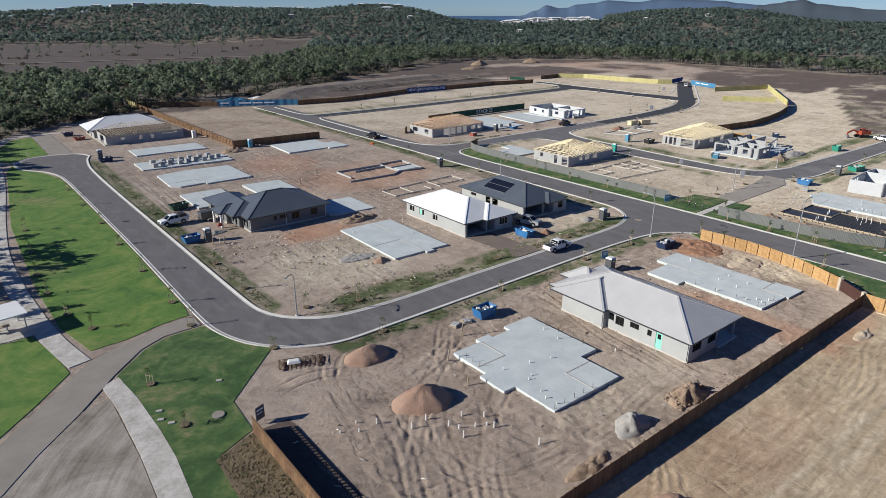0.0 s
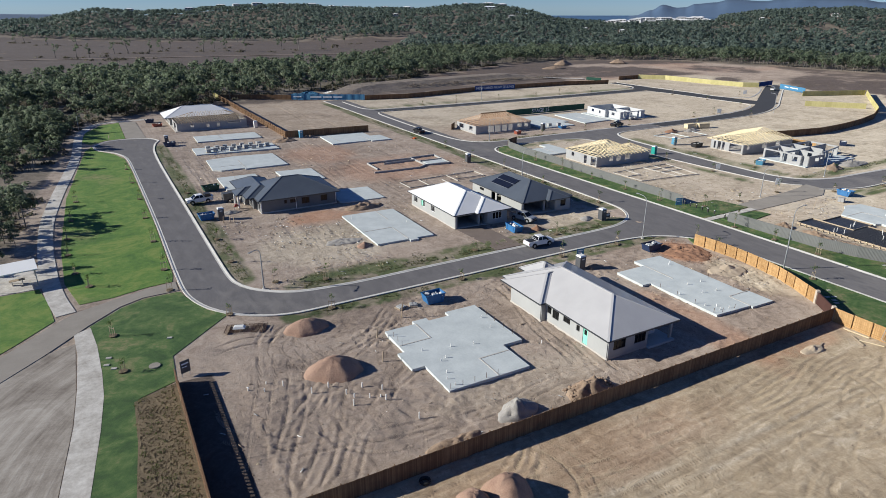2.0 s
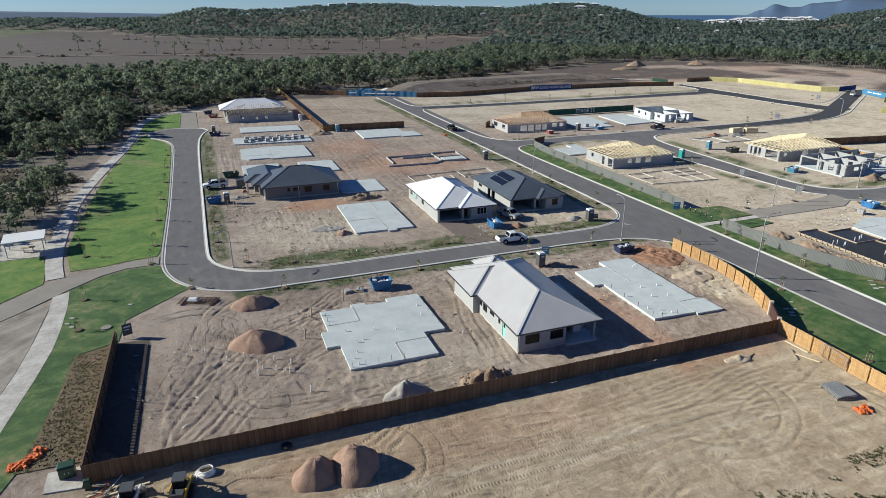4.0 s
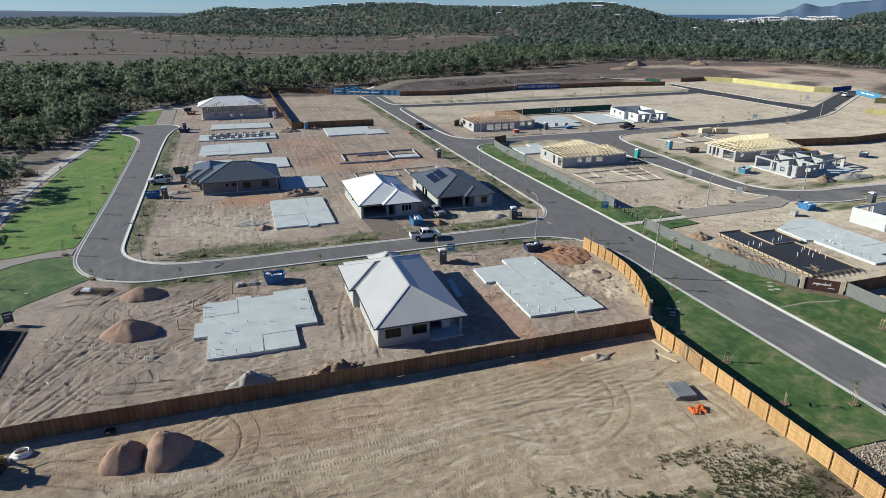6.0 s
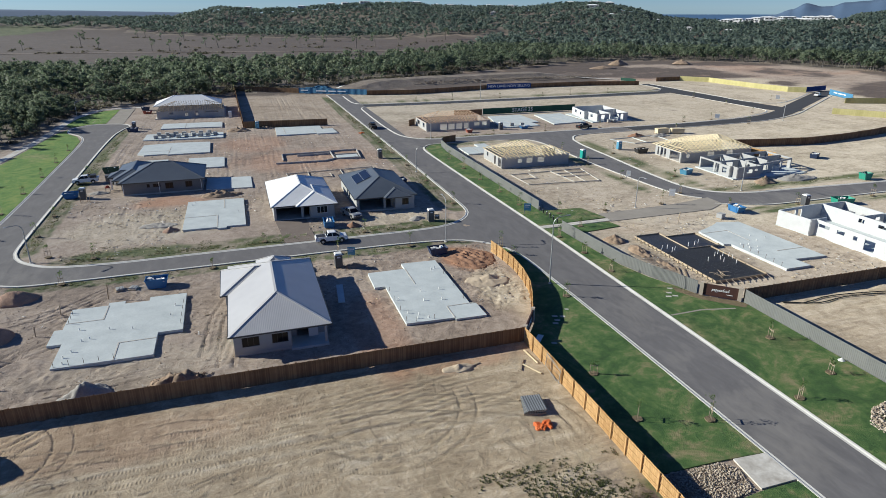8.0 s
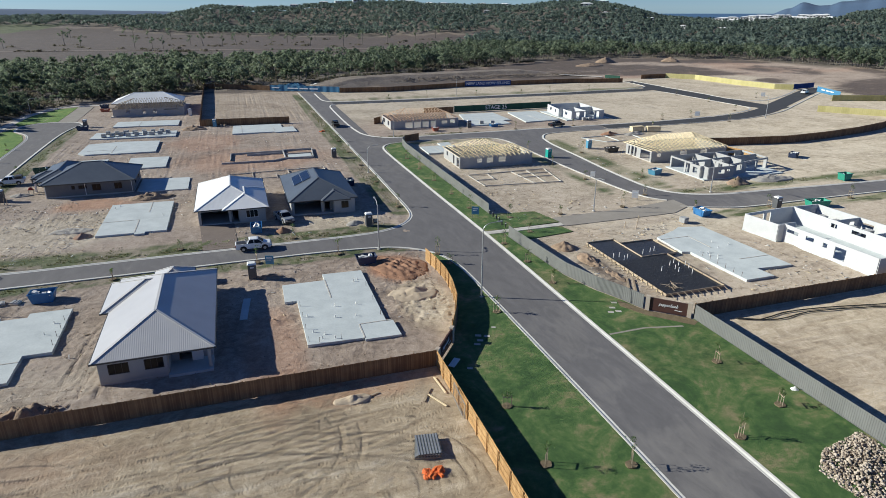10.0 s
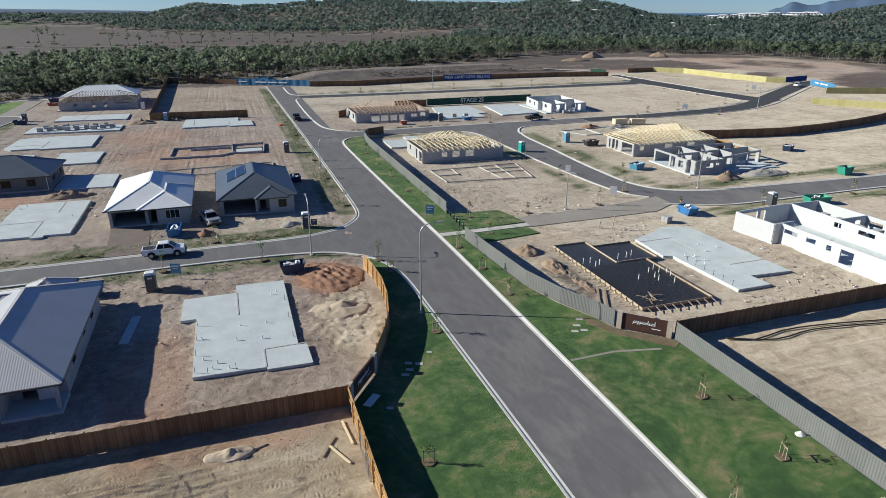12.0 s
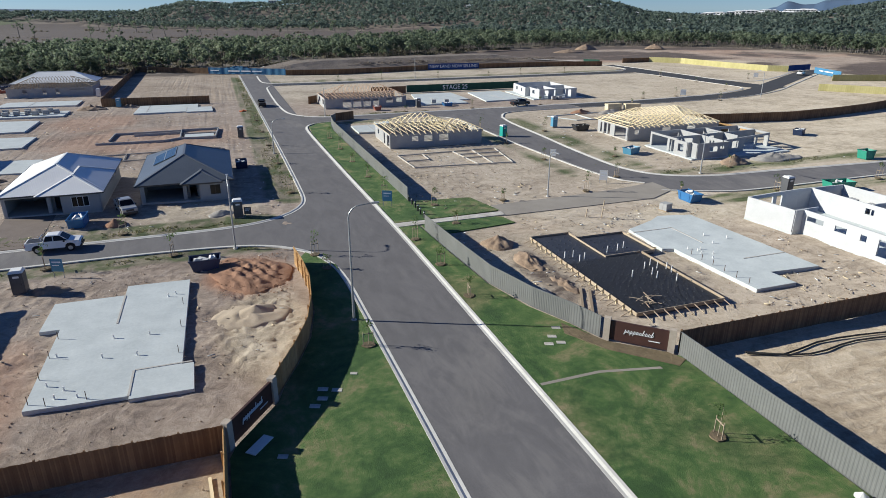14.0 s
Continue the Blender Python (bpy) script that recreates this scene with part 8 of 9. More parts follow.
for x, y, h in ((40.1, 49.7, 1.4), (38.5, 44.3, 1.3), (45.1, 53.2, 2.2), (139.2, 56.5, 2.3), (137.6, 57.5, 1.1), (32.2, 105.1, 1.3), (33.4, 105.0, 1.3), (34.0, 104.5, 1.2)):
    tagged(part("marker_post", boxes((-0.06, 0.06, -0.05, 0.05, -0.2, h)), M["timber_old"], m=pose(x, y, 0, 4, 3, 20)), "weathered timber marker post standing in the lot", "post", "marker posts")


def board_sign(x, y, turn, w, h, z, mat, label):
    t = thing("board_sign", label, "sign", m=pose(x, y, 0, 0, 0, turn))
    part("board", boxes((-w / 2, w / 2, -0.02, 0.02, z, z + h)), M[mat], t)
    for s in (-1, 1):
        part("leg", boxes((s * w * 0.4 - 0.03, s * w * 0.4 + 0.03, 0.022, 0.07, -0.2, z + h)), M["steel"], t)
    part("printed_bar", boxes((-w * 0.36, w * 0.36, -0.03, -0.022, z + h * 0.68, z + h * 0.8)), M["lettering"], t)
    part("printed_bar", boxes((-w * 0.36, w * 0.2, -0.03, -0.022, z + h * 0.45, z + h * 0.52)), M["lettering"], t)
    return t


board_sign(79.2, 57.8, -20, 1.2, 1.3, 0.6, "plastic_blue", "pale blue lot sign board on the kerb verge")
board_sign(18.2, 52.0, 20, 1.1, 1.5, 0.4, "plastic_grey", "grey lot sign board at the fence end")
board_sign(115.2, 69.9, -25, 1.3, 1.4, 0.8, "plastic_blue", "blue and white sign board on the verge")
board_sign(148.8, 71.2, -30, 1.2, 1.5, 0.4, "plastic_white", "white lot sign board at the driveway mouth")
board_sign(149.4, 88.0, -30, 1.0, 1.2, 0.5, "plastic_white", "white lot sign board on the loop street")
board_sign(97.6, 71.4, -20, 0.9, 0.9, 0.4, "plastic_grey", "small grey sign beside the toilet")
board_sign(226, 149.5, -30, 1.6, 1.6, 0.4, "plastic_white", "white lot sign board on the far street")
board_sign(286, 183.4, -30, 1.6, 1.6, 0.4, "plastic_white", "white lot sign board near the street end")

pk = thing("pallet_stack", "pallet of wrapped blocks on the lot edge", "pallet", m=pose(46.2, 55.8, 0, 0, 0, 15))
part("pallet", boxes((-0.6, 0.6, -0.6, 0.6, 0.0, 0.15)), M["timber_old"], pk)
for k in range(5):
    part("block", boxes((-0.5 + 0.21 * k, -0.31 + 0.21 * k, -0.5, 0.4, 0.152, 0.35 + 0.05 * (k % 2))), M["block"], pk)
pk2 = copy_thing(pk, pose(48.0, 55.6, 0, 0, 0, -20))
pb = thing("panel_bundle", "strapped grey steel panel bundle on the sandy yard", "panel bundle", m=pose(89.2, 13.0, 0, 0, 0, -12))
for k in range(4):
    pn = part("panel", boxes((-1.0, 1.0, -1.3, 1.3, 0.12 + 0.09 * k, 0.17 + 0.09 * k)), M["colorbond"], pb, m=pose(0.05 * k, 0.06 * (k % 2), 0, 0, 0, 2.5 * k - 4))
    for r in range(8):
        part("rib", boxes((-0.96 + 0.25 * r, -0.84 + 0.25 * r, -1.3, 1.3, 0.171 + 0.09 * k, 0.2 + 0.09 * k)), M["steel"], pn)
for s in (-1.2, 0, 1.2):
    part("bearer", boxes((-1.1, 1.1, s - 0.05, s + 0.05, -0.1, 0.118)), M["timber_old"], pb)
og = thing("barrier_heap", "crumpled heap of orange safety mesh on sand", "safety mesh", m=pose(88.9, 9.9, 0))
rr = random.Random(4)
for k in range(26):
    part("fold", frustum(bmesh.new(), -0.28, 0.28, -0.16, 0.16, 0.0, -0.2, 0.22, -0.09, 0.11, rr.uniform(0.12, 0.34)), M["orange"], og, m=pose(rr.uniform(-0.75, 0.8), rr.uniform(-0.4, 0.4), 0, rr.uniform(-15, 15), 0, rr.uniform(0, 180)))
og2 = copy_thing(og, pose(101.0, 162.2, 0, 0, 0, 40))
tagged(og2, "crumpled orange safety mesh beside the road")
for x, y, a, L in ((92.2, 19.4, 115, 2.6), (91.5, 20.6, 60, 2.4), (93.2, 21.8, 95, 3.0), (86.6, 22.2, 20, 1.2), (28.0, 20.9, 25, 2.4), (19.5, 24.0, 12, 4.4), (20.4, 23.4, 8, 3.6), (18.2, 22.2, 60, 2.0), (37.5, 72.4, 35, 1.6), (41, 75, 10, 1.3), (58.0, 44.0, 5, 0.6)):
    tagged(part("plank", boxes((-L / 2, L / 2, -0.09, 0.09, 0.02, 0.07)), M["timber_old" if L < 2.5 else "timber"], m=pose(x, y, 0, 0, 0, a)), "loose sawn timber plank lying on the ground", "plank", "loose planks")
tagged(part("sheet_panel", boxes((-0.45, 0.45, -3.0, 3.0, 0.0, 0.06)), M["slab"], m=pose(75.4, 45.2, 0.0, 0, 0, -6)), "long pale panel lying in the house shadow", "panel")
mg = thing("mesh_gate", "galvanised mesh gate leaning in the paling fence", "gate", m=pose(93.7, 17.6, 0, 0, -8, 90))
part("gate_frame", boxes((-1.6, 1.6, -0.03, 0.03, 0.05, 0.11), (-1.6, 1.6, -0.03, 0.03, 1.75, 1.81), (-1.6, -1.54, -0.03, 0.03, 0.111, 1.749), (1.54, 1.6, -0.03, 0.03, 0.111, 1.749)), M["steel"], mg)
for k in range(14):
    part("bar", boxes((-1.5 + 0.22 * k, -1.48 + 0.22 * k, -0.008, 0.008, 0.111, 1.749)), M["steel"], mg)
for x, y, w in ((100.4, 29.9, 0.35), (101.3, 29.5, 0.35), (100.2, 28.8, 0.35), (99.6, 28.1, 0.35), (97.1, 23.7, 0.3), (102.8, 31.2, 0.25), (119.8, 32.6, 0.35), (118.8, 31.4, 0.35), (119.0, 30.3, 0.35), (118.0, 30.4, 0.35), (17.6, 62, 0.3), (10.8, 60.2, 0.3), (10.5, 58.6, 0.3), (11.2, 57.4, 0.3)):
    tagged(part("service_lid", boxes((-w, w, -w * 0.6, w * 0.6, 0.0, 0.10)), M["path_pale"], m=pose(x, y, 0, 0, 0, -20)), "small pale concrete service lid in the grass", "service lid", "service lids")
tagged(part("fallen_sign", boxes((-0.9, 0.9, -0.35, 0.35, 0.08, 0.13)), M["plastic_white"], m=pose(95.9, 25.2, 0, 0, 0, 50)), "white board lying in the fence shadow", "board")
tagged(part("manhole_cover", tube(bmesh.new(), [(0, 0, 0.0), (0, 0, 0.12)], 0.62, 20), M["path"], m=pose(15.3, 55.8, 0.0)), "round concrete manhole cover in the lawn", "manhole")
sk = heap("sack", 126.0, 10.3, 0.5, 0.4, 0.45, "plastic_white", "white plastic sack against the steel fence", 33, 0.3)
for k, pts in enumerate(([(131.5, 24.4), (134, 23.2), (138, 23.8), (142, 23.6), (147, 22.8), (156, 21)], [(131.5, 24.2), (136, 22.6), (141, 23.0), (148, 22.0), (158, 19.8)])):
    tagged(part("irrigation_pipe", tube(bmesh.new(), [(x, y, 0.07) for x, y in smooth_line(pts)], 0.075, 6), M["rubber"]), "long black poly pipe lying on sand", "pipe", "black pipes")

# membrane and formwork ready for a pour
fw = thing("formwork", "black membrane slab formwork braced with pine boards", "formwork")
part("membrane", prism(bmesh.new(), [(127.3, 32.2), (136.3, 32.2), (136.3, 44.4), (138.0, 44.4), (138.0, 50.3), (132.0, 50.3), (132.0, 52.1), (127.3, 52.1)], -0.1, 0.22), M["membrane"], fw)
edge = [(127.2, 32.1), (136.4, 32.1), (136.4, 44.3), (138.1, 44.3), (138.1, 50.4), (132.1, 50.4), (132.1, 52.2), (127.2, 52.2)]
for p, q in zip(edge, edge[1:] + edge[:1]):
    part("form_board", beam(bmesh.new(), (*p, 0.25), (*q, 0.25), 0.06, 0.34), M["timber_old"], fw)
part("form_board", beam(bmesh.new(), (132.05, 52.0, 0.3), (132.05, 44.5, 0.3), 0.08, 0.2), M["timber_old"], fw)
part("form_board", beam(bmesh.new(), (132.05, 44.45, 0.3), (136.3, 44.45, 0.3), 0.08, 0.2), M["timber_old"], fw)
for k in range(18):
    y = 32.8 + 1.1 * k
    part("brace", beam(bmesh.new(), (127.15, y, 0.36), (126.1, y - 0.1, 0.0), 0.06, 0.06), M["timber_old"], fw)
    part("peg", boxes((127.05, 127.13, y - 0.04, y + 0.04, -0.1, 0.5)), M["timber"], fw)
for k in range(9):
    x = 127.8 + 1.05 * k
    part("brace", beam(bmesh.new(), (x, 32.05, 0.36), (x + 0.15, 30.9, 0.0), 0.06, 0.06), M["timber_old"], fw)
for k in range(11):
    y = 33.2 + 1.0 * k
    part("brace", beam(bmesh.new(), (136.45, y, 0.36), (137.3, y - 0.1, 0.0), 0.06, 0.06), M["timber_old"], fw)
for k in range(12):
    p = (129.2 + 0.25 * (k % 4), 33.4 + 0.35 * (k // 3))
    part("loose_batten", beam(bmesh.new(), (p[0], p[1], 0.27 + 0.03 * k), (p[0] + 1.2 * math.cos(k * 1.1), p[1] + 1.2 * math.sin(k * 1.1), 0.3 + 0.03 * k), 0.06, 0.05), M["timber_old"], fw)
mesh_bars = bmesh.new()
for k in range(46):
    box(mesh_bars, 127.5 + 0.19 * k, 127.512 + 0.19 * k, 32.4, 44.2, 0.262, 0.275)
for k in range(60):
    box(mesh_bars, 127.5, 136.1, 32.6 + 0.195 * k, 32.612 + 0.195 * k, 0.276, 0.289)
tagged(part("reinforcing_mesh", mesh_bars, M["frame_dark"], fw), kind="stuff")
pipes(fw, [(127.9, 45.6), (128.9, 45.6), (128.9, 44.3), (129.7, 44.7), (131.6, 39.1), (135.1, 41.1), (133.8, 39.0), (134.0, 40.5), (133.7, 38.1), (135.2, 40.1), (136.0, 39.7), (135.1, 37.0), (135.9, 38.8), (133.0, 45.6), (134.4, 45.8), (135.4, 46.2)], 0.2, 0.75)
for x, y, a in ((124.6, 36.6, 62), (125.2, 36.0, 62)):
    tagged(part("plank", boxes((-2.6, 2.6, -0.12, 0.12, 0.02, 0.10)), M["timber_old"], m=pose(x, y, 0, 0, 0, a)), "long grey plank beside the formwork", "plank", "loose planks")

# low block walls and strip footings
lw = thing("block_footings", "low grey block foundation walls on red earth", "foundation")
for p, q in (((72.4, 126.6), (84.6, 126.2)), ((84.6, 126.2), (87.4, 128.0)), ((87.4, 128.0), (94.0, 127.2)), ((94.0, 127.2), (94.8, 137.6)), ((94.8, 137.6), (87.4, 137.4)), ((87.4, 137.4), (87.4, 128.0)), ((74.6, 136.8), (87.4, 136.8)), ((74.4, 129.4), (74.6, 136.8)), ((78.4, 134.4), (87.2, 134.6)), ((88, 132.6), (94.2, 132.4))):
    part("wall", wall_run(p, q, -0.1, 0.42, 0.2)[0], M["block"], lw)
part("pad", boxes((88.2, 93.8, 128.4, 131.6, -0.1, 0.3)), M["slab"], lw)
for nm, lb, segs in (("strip_footings", "pale timber set-out frames over dug footings", [((74, 115.4), (95, 116.6)), ((74.2, 110.2), (74, 115.4)), ((74.2, 110.2), (84, 110.0)), ((79, 110.2), (79, 116)), ((86.8, 110.4), (86.8, 116.4)), ((84, 110), (84, 113)), ((95, 112), (95, 116.6)), ((86.8, 112), (95, 112))]), ("strip_footings", "pale timber set-out frames on a bare lot", [((124.4, 98.6), (143.2, 99.2)), ((124.7, 89.2), (124.4, 98.6)), ((124.7, 89.2), (141.6, 87.6)), ((143.2, 99.2), (141.6, 87.6)), ((128.9, 98.6), (128.8, 94)), ((124.6, 94), (128.8, 94)), ((135.6, 88.2), (134.8, 98.8)), ((138.2, 88.0), (138.6, 99)), ((134.9, 93.4), (142.4, 93.0)), ((134.9, 96.2), (142.8, 96.0))]), ("strip_footings", "pale block footings beside the blue cabin", [((170, 129), (186.6, 130.4)), ((170, 129), (173.8, 121.6)), ((173.8, 121.6), (186, 121.6)), ((178, 122), (178, 129.6)), ((186, 121.6), (186.6, 130.4))])):
    sf = thing(nm, lb, "footings")
    for p, q in segs:
        part("frame_board", beam(bmesh.new(), (*p, 0.12), (*q, 0.12), 0.09, 0.2), M["slab_edge" if "timber" in lb else "slab"], sf)

# pallets of blocks on slabs and small stacks
bk = thing("block_pallet", "strapped pallet of grey concrete blocks", "block pallet", "pallets of blocks")
part("pallet", boxes((-0.6, 0.6, -0.6, 0.6, 0.0, 0.14)), M["timber_old"], bk)
for i in range(3):
    for j in range(2):
        part("block", boxes((-0.58 + 0.4 * i, -0.2 + 0.4 * i, -0.56 + 0.57 * j, -0.02 + 0.57 * j, 0.142, 1.0)), M["block"], bk)
spots = [(40.5 + 2.1 * k, 170.2 + 0.9 * (k % 3), 0.3) for k in range(9)] + [(41 + 2.4 * k, 174.6 - 0.5 * (k % 2), 0.3) for k in range(7)] + [(150.8, 158.2, 0.3), (154.2, 157.6, 0.3), (186.2, 156.0, 0.0), (188.0, 155.6, 0.0), (148.8, 56.6, 0.0), (169.2, 47.2, 0.2), (169.2, 47.2, 1.2), (169.4, 44.6, 0.2), (169.4, 44.6, 1.2), (169.0, 41.4, 0.2), (169.0, 41.4, 1.2), (169.8, 39.2, 0.2), (169.8, 39.2, 1.2), (169.3, 34.0, 0.2), (169.3, 34.0, 1.2)]
bk.matrix_basis = pose(*spots[0])
for k, p in enumerate(spots[1:]):
    copy_thing(bk, pose(*p, 0, 0, 7 * (k % 5) - 12))
for x, y, a in ((191.2, 133.2, 0), (195.8, 131.6, -15)):
    t = thing("timber_stack", "strapped stack of yellow pine lengths", "timber stack", "timber stacks", m=pose(x, y, 0, 0, 0, a))
    for k in range(5):
        part("board", boxes((-2.0, 2.0, -0.8, 0.8, 0.12 + 0.3 * k, 0.40 + 0.3 * k)), M["timber"], t, m=pose(0.05 * (k % 2), 0.03 * k, 0))
    part("bearer", boxes((-1.2, -1.1, -0.8, 0.8, -0.1, 0.118)), M["timber_old"], t)
    part("bearer", boxes((1.1, 1.2, -0.8, 0.8, -0.1, 0.118)), M["timber_old"], t)

# electrical cabinet on its pad at the fence corner
sheet_of("path_10", [(13.9, 25.2), (13.8, 27.9), (16.85, 27.9), (16.85, 24.9)], 0.06, M["path_pale"], "pale concrete pad at the fence corner", "pad", 0.2)
kiosk = thing("electrical_cabinet", "dark green steel electrical cabinet on a concrete pad", "cabinet", m=pose(15.5, 27.0, 0.06, 0, 0, 6))
part("body", boxes((-0.62, 0.62, -0.45, 0.45, 0.0, 1.05)), M["kiosk_green"], kiosk)
part("lid", frustum(bmesh.new(), -0.7, 0.7, -0.53, 0.53, 1.052, -0.6, 0.6, -0.43, 0.43, 1.18), M["kiosk_green"], kiosk)
for s_ in (-0.31, 0.31):
    d = part("door", boxes((s_ - 0.28, s_ + 0.28, -0.475, -0.452, 0.08, 0.98)), M["kiosk_green"], kiosk)
    part("handle", boxes((s_ * 0.5 - 0.03, s_ * 0.5 + 0.03, -0.5, -0.476, 0.45, 0.62)), M["steel"], d)
pillar = thing("service_pillar", "small dark green service pillar by the fence corner", "service pillar", m=pose(17.35, 24.7, -0.05))
part("body", boxes((-0.24, 0.24, -0.2, 0.2, 0.0, 0.85)), M["kiosk_green"], pillar)
part("cap", frustum(bmesh.new(), -0.27, 0.27, -0.23, 0.23, 0.852, -0.2, 0.2, -0.16, 0.16, 0.94), M["kiosk_green"], pillar)
og3 = copy_thing(og, pose(12.4, 31.1, 0.05, 0, 0, 70))
tagged(og3, "crumpled orange safety mesh on the mulch bed")
og4 = copy_thing(og, pose(11.2, 29.8, 0.02, 0, 0, 10))
tagged(og4, "small crumpled orange safety mesh beside the mulch")

# tangle of offcuts at the fence corner
for k in range(26):
    rr = random.Random(300 + k)
    L = rr.uniform(0.8, 3.2)
    tagged(part("offcut", boxes((-L / 2, L / 2, -0.05, 0.05, 0.0, 0.06)), M[rr.choice(("timber_old", "steel", "pvc", "redbin", "timber_old"))], m=pose(rr.uniform(17.2, 20.2), rr.uniform(18.0, 24.6), 0.02 + 0.03 * (k % 5), 0, rr.uniform(-4, 4), rr.uniform(-30, 75))), "discarded length of timber or pipe in a tangle", "offcut", "tangled offcuts")

# building scraps strewn over the lots
def scraps(name, label, area, count, seed, mats):
    rng = np.random.RandomState(seed)
    V, F, I = [], [], []
    x0, x1 = min(p[0] for p in area), max(p[0] for p in area)
    y0, y1 = min(p[1] for p in area), max(p[1] for p in area)
    quad = np.array([[0, 3, 2, 1], [4, 5, 6, 7], [0, 1, 5, 4], [1, 2, 6, 5], [2, 3, 7, 6], [3, 0, 4, 7]])
    while len(V) < count:
        x, y = rng.uniform(x0, x1), rng.uniform(y0, y1)
        if not inside(area, np.array([x]), np.array([y]))[0] or fbm(np.array([x * 0.12]), np.array([y * 0.12]))[0] < 0.45:
            continue
        l, w, h = rng.uniform(0.1, 0.8) ** 1.9 + 0.06, rng.uniform(0.03, 0.11), rng.uniform(0.015, 0.08)
        b = np.array([(sx * l / 2, sy * w / 2, z * h) for z in (0, 1) for sx, sy in ((-1, -1), (1, -1), (1, 1), (-1, 1))])
        a = rng.uniform(0, 6.28)
        b = b @ np.array([[math.cos(a), math.sin(a), 0], [-math.sin(a), math.cos(a), 0], [0, 0, 1]])
        F.append(quad + 8 * len(V))
        V.append(b + [x, y, rng.uniform(-0.02, 0.08)])
        I.append(np.full(6, rng.randint(len(mats))))
    return tagged(new(name, big_mesh(name, np.vstack(V), np.vstack(F), [M[m] for m in mats], np.concatenate(I))), label, "scraps", kind="stuff")


for k, (lb, area, n) in enumerate((("timber and plastic scraps on the front lots", [(20, 27), (92, 27), (100, 44), (99, 58), (36, 59), (19, 50)], 150), ("scraps and dry sticks on the vacant lot", [(32, 70), (66, 70), (66, 104), (31, 104)], 620), ("scraps round the corner houses", [(66, 70), (102, 72), (102, 108), (66, 108)], 260), ("scraps on the far building lots", [(33, 112), (101, 108), (101, 178), (33, 205)], 700), ("scraps on the lots by the loop street", [(120, 64), (147, 70), (147, 136), (120, 136)], 620), ("offcuts round the formwork", [(120, 28), (156, 28), (156, 60), (119, 60)], 420), ("scraps beside the block houses", [(158, 74), (200, 72), (200, 132), (160, 136)], 420))):
    scraps("building_scraps", lb, area, n, 40 + k, ("timber_old", "plastic_white", "timber", "block", "timber_old"))

# starter bars standing at slab edges
for sl, pts in ((s2, [(81.9, 34 + 3.1 * k) for k in range(4)] + [(83 + 2.4 * k, 33.5) for k in range(2)] + [(90.9, 38 + 4.4 * k) for k in range(3)]), (s1, [(42.4 + 1.5 * k, 35.2) for k in range(5)] + [(55.0, 42 + 2 * k) for k in range(4)] + [(41.8, 46 + 1.2 * k) for k in range(3)]), (s9, [(140.9, 34 + 1.6 * k) for k in range(6)])):
    for x, y in pts:
        part("starter_bar", boxes((x - 0.02, x + 0.02, y - 0.02, y + 0.02, 0.28, 0.95)), M["rebar"], sl)

# park shelter
sh = thing("picnic_shelter", "small park shelter with a pale skillion roof", "shelter", m=pose(0.2, 90.0, 0, 0, 0, 8))
part("roof", prism(bmesh.new(), [(-3.4, -2.4), (2.6, -2.4), (2.6, 2.6), (-3.4, 2.6)], 2.55, 2.7), M["roof_whiteX"], sh)
for sx in (-3.0, 2.2):
    for sy in (-2.0, 2.2):
        part("post", boxes((sx - 0.06, sx + 0.06, sy - 0.06, sy + 0.06, -0.1, 2.55)), M["steel"], sh)
part("bench_top", boxes((-1.2, 0.8, -0.4, 0.4, 0.7, 0.76)), M["timber_old"], sh)
part("bench_leg", boxes((-0.9, -0.8, -0.3, 0.3, -0.1, 0.7)), M["steel"], sh)
part("bench_leg", boxes((0.4, 0.5, -0.3, 0.3, -0.1, 0.7)), M["steel"], sh)
sheet_of("path_8", [(-5, 86.6), (3.2, 86.8), (3.0, 95), (-5, 95)], 0.012, M["path_pale"], "pale paved apron under the shelter", "path", 0.12)

# houses on the far ridges
def far_house(x, y, w, l, turn, storeys, label):
    z = land_at(x, y) + 1.0
    t = thing("hillside_house", label, "house", "houses on the far ridges", m=pose(x, y, z, 0, 0, turn))
    h = 3.2 * storeys
    part("wall", boxes((-l / 2, l / 2, -w / 2, w / 2, -3, h + 3.5)), M["render"], t)
    part("roof", hip_mesh(-l / 2 - 0.7, l / 2 + 0.7, -w / 2 - 0.7, w / 2 + 0.7, h + 3.6, 16, (M["roof_whiteX"], M["roof_whiteY"], M["gutter_dark"]))[0], None, t)
    for k in range(3):
        part("window", boxes((-l / 2 + l * (k + 0.3) / 3, -l / 2 + l * (k + 0.8) / 3, -w / 2 - 0.06, -w / 2 - 0.01, h + 1.2, h + 2.8)), M["dark_glass"], t)


rf = random.Random(12)
for a, r, w, l, n in HOUSES_UP:
    far_house(60 + r * math.cos(radians(a)), 10 + r * math.sin(radians(a)), w, l, a - 90 + rf.uniform(-14, 14), n, "white-roofed house in a clearing on the wooded hillside")
for az, w, l, n in ((58.4, 12, 24, 2), (57.2, 14, 20, 2), (81.1, 10, 18, 2), (79.9, 9, 14, 2), (78.2, 9, 22, 2), (76.2, 8, 14, 2), (73.7, 9, 20, 2), (72.0, 9, 14, 2), (70.8, 8, 16, 2), (65.5, 9, 18, 2), (67.4, 8, 12, 2), (83.6, 8, 16, 2), (60.4, 8, 14, 2), (88.0, 8, 14, 2)):
    r = 1440 + rf.uniform(-14, 8)
    far_house(60 + r * math.cos(radians(az)), 10 + r * math.sin(radians(az)), w, l, az - 90 + rf.uniform(-20, 20), n, "white house among trees on the ridge top")
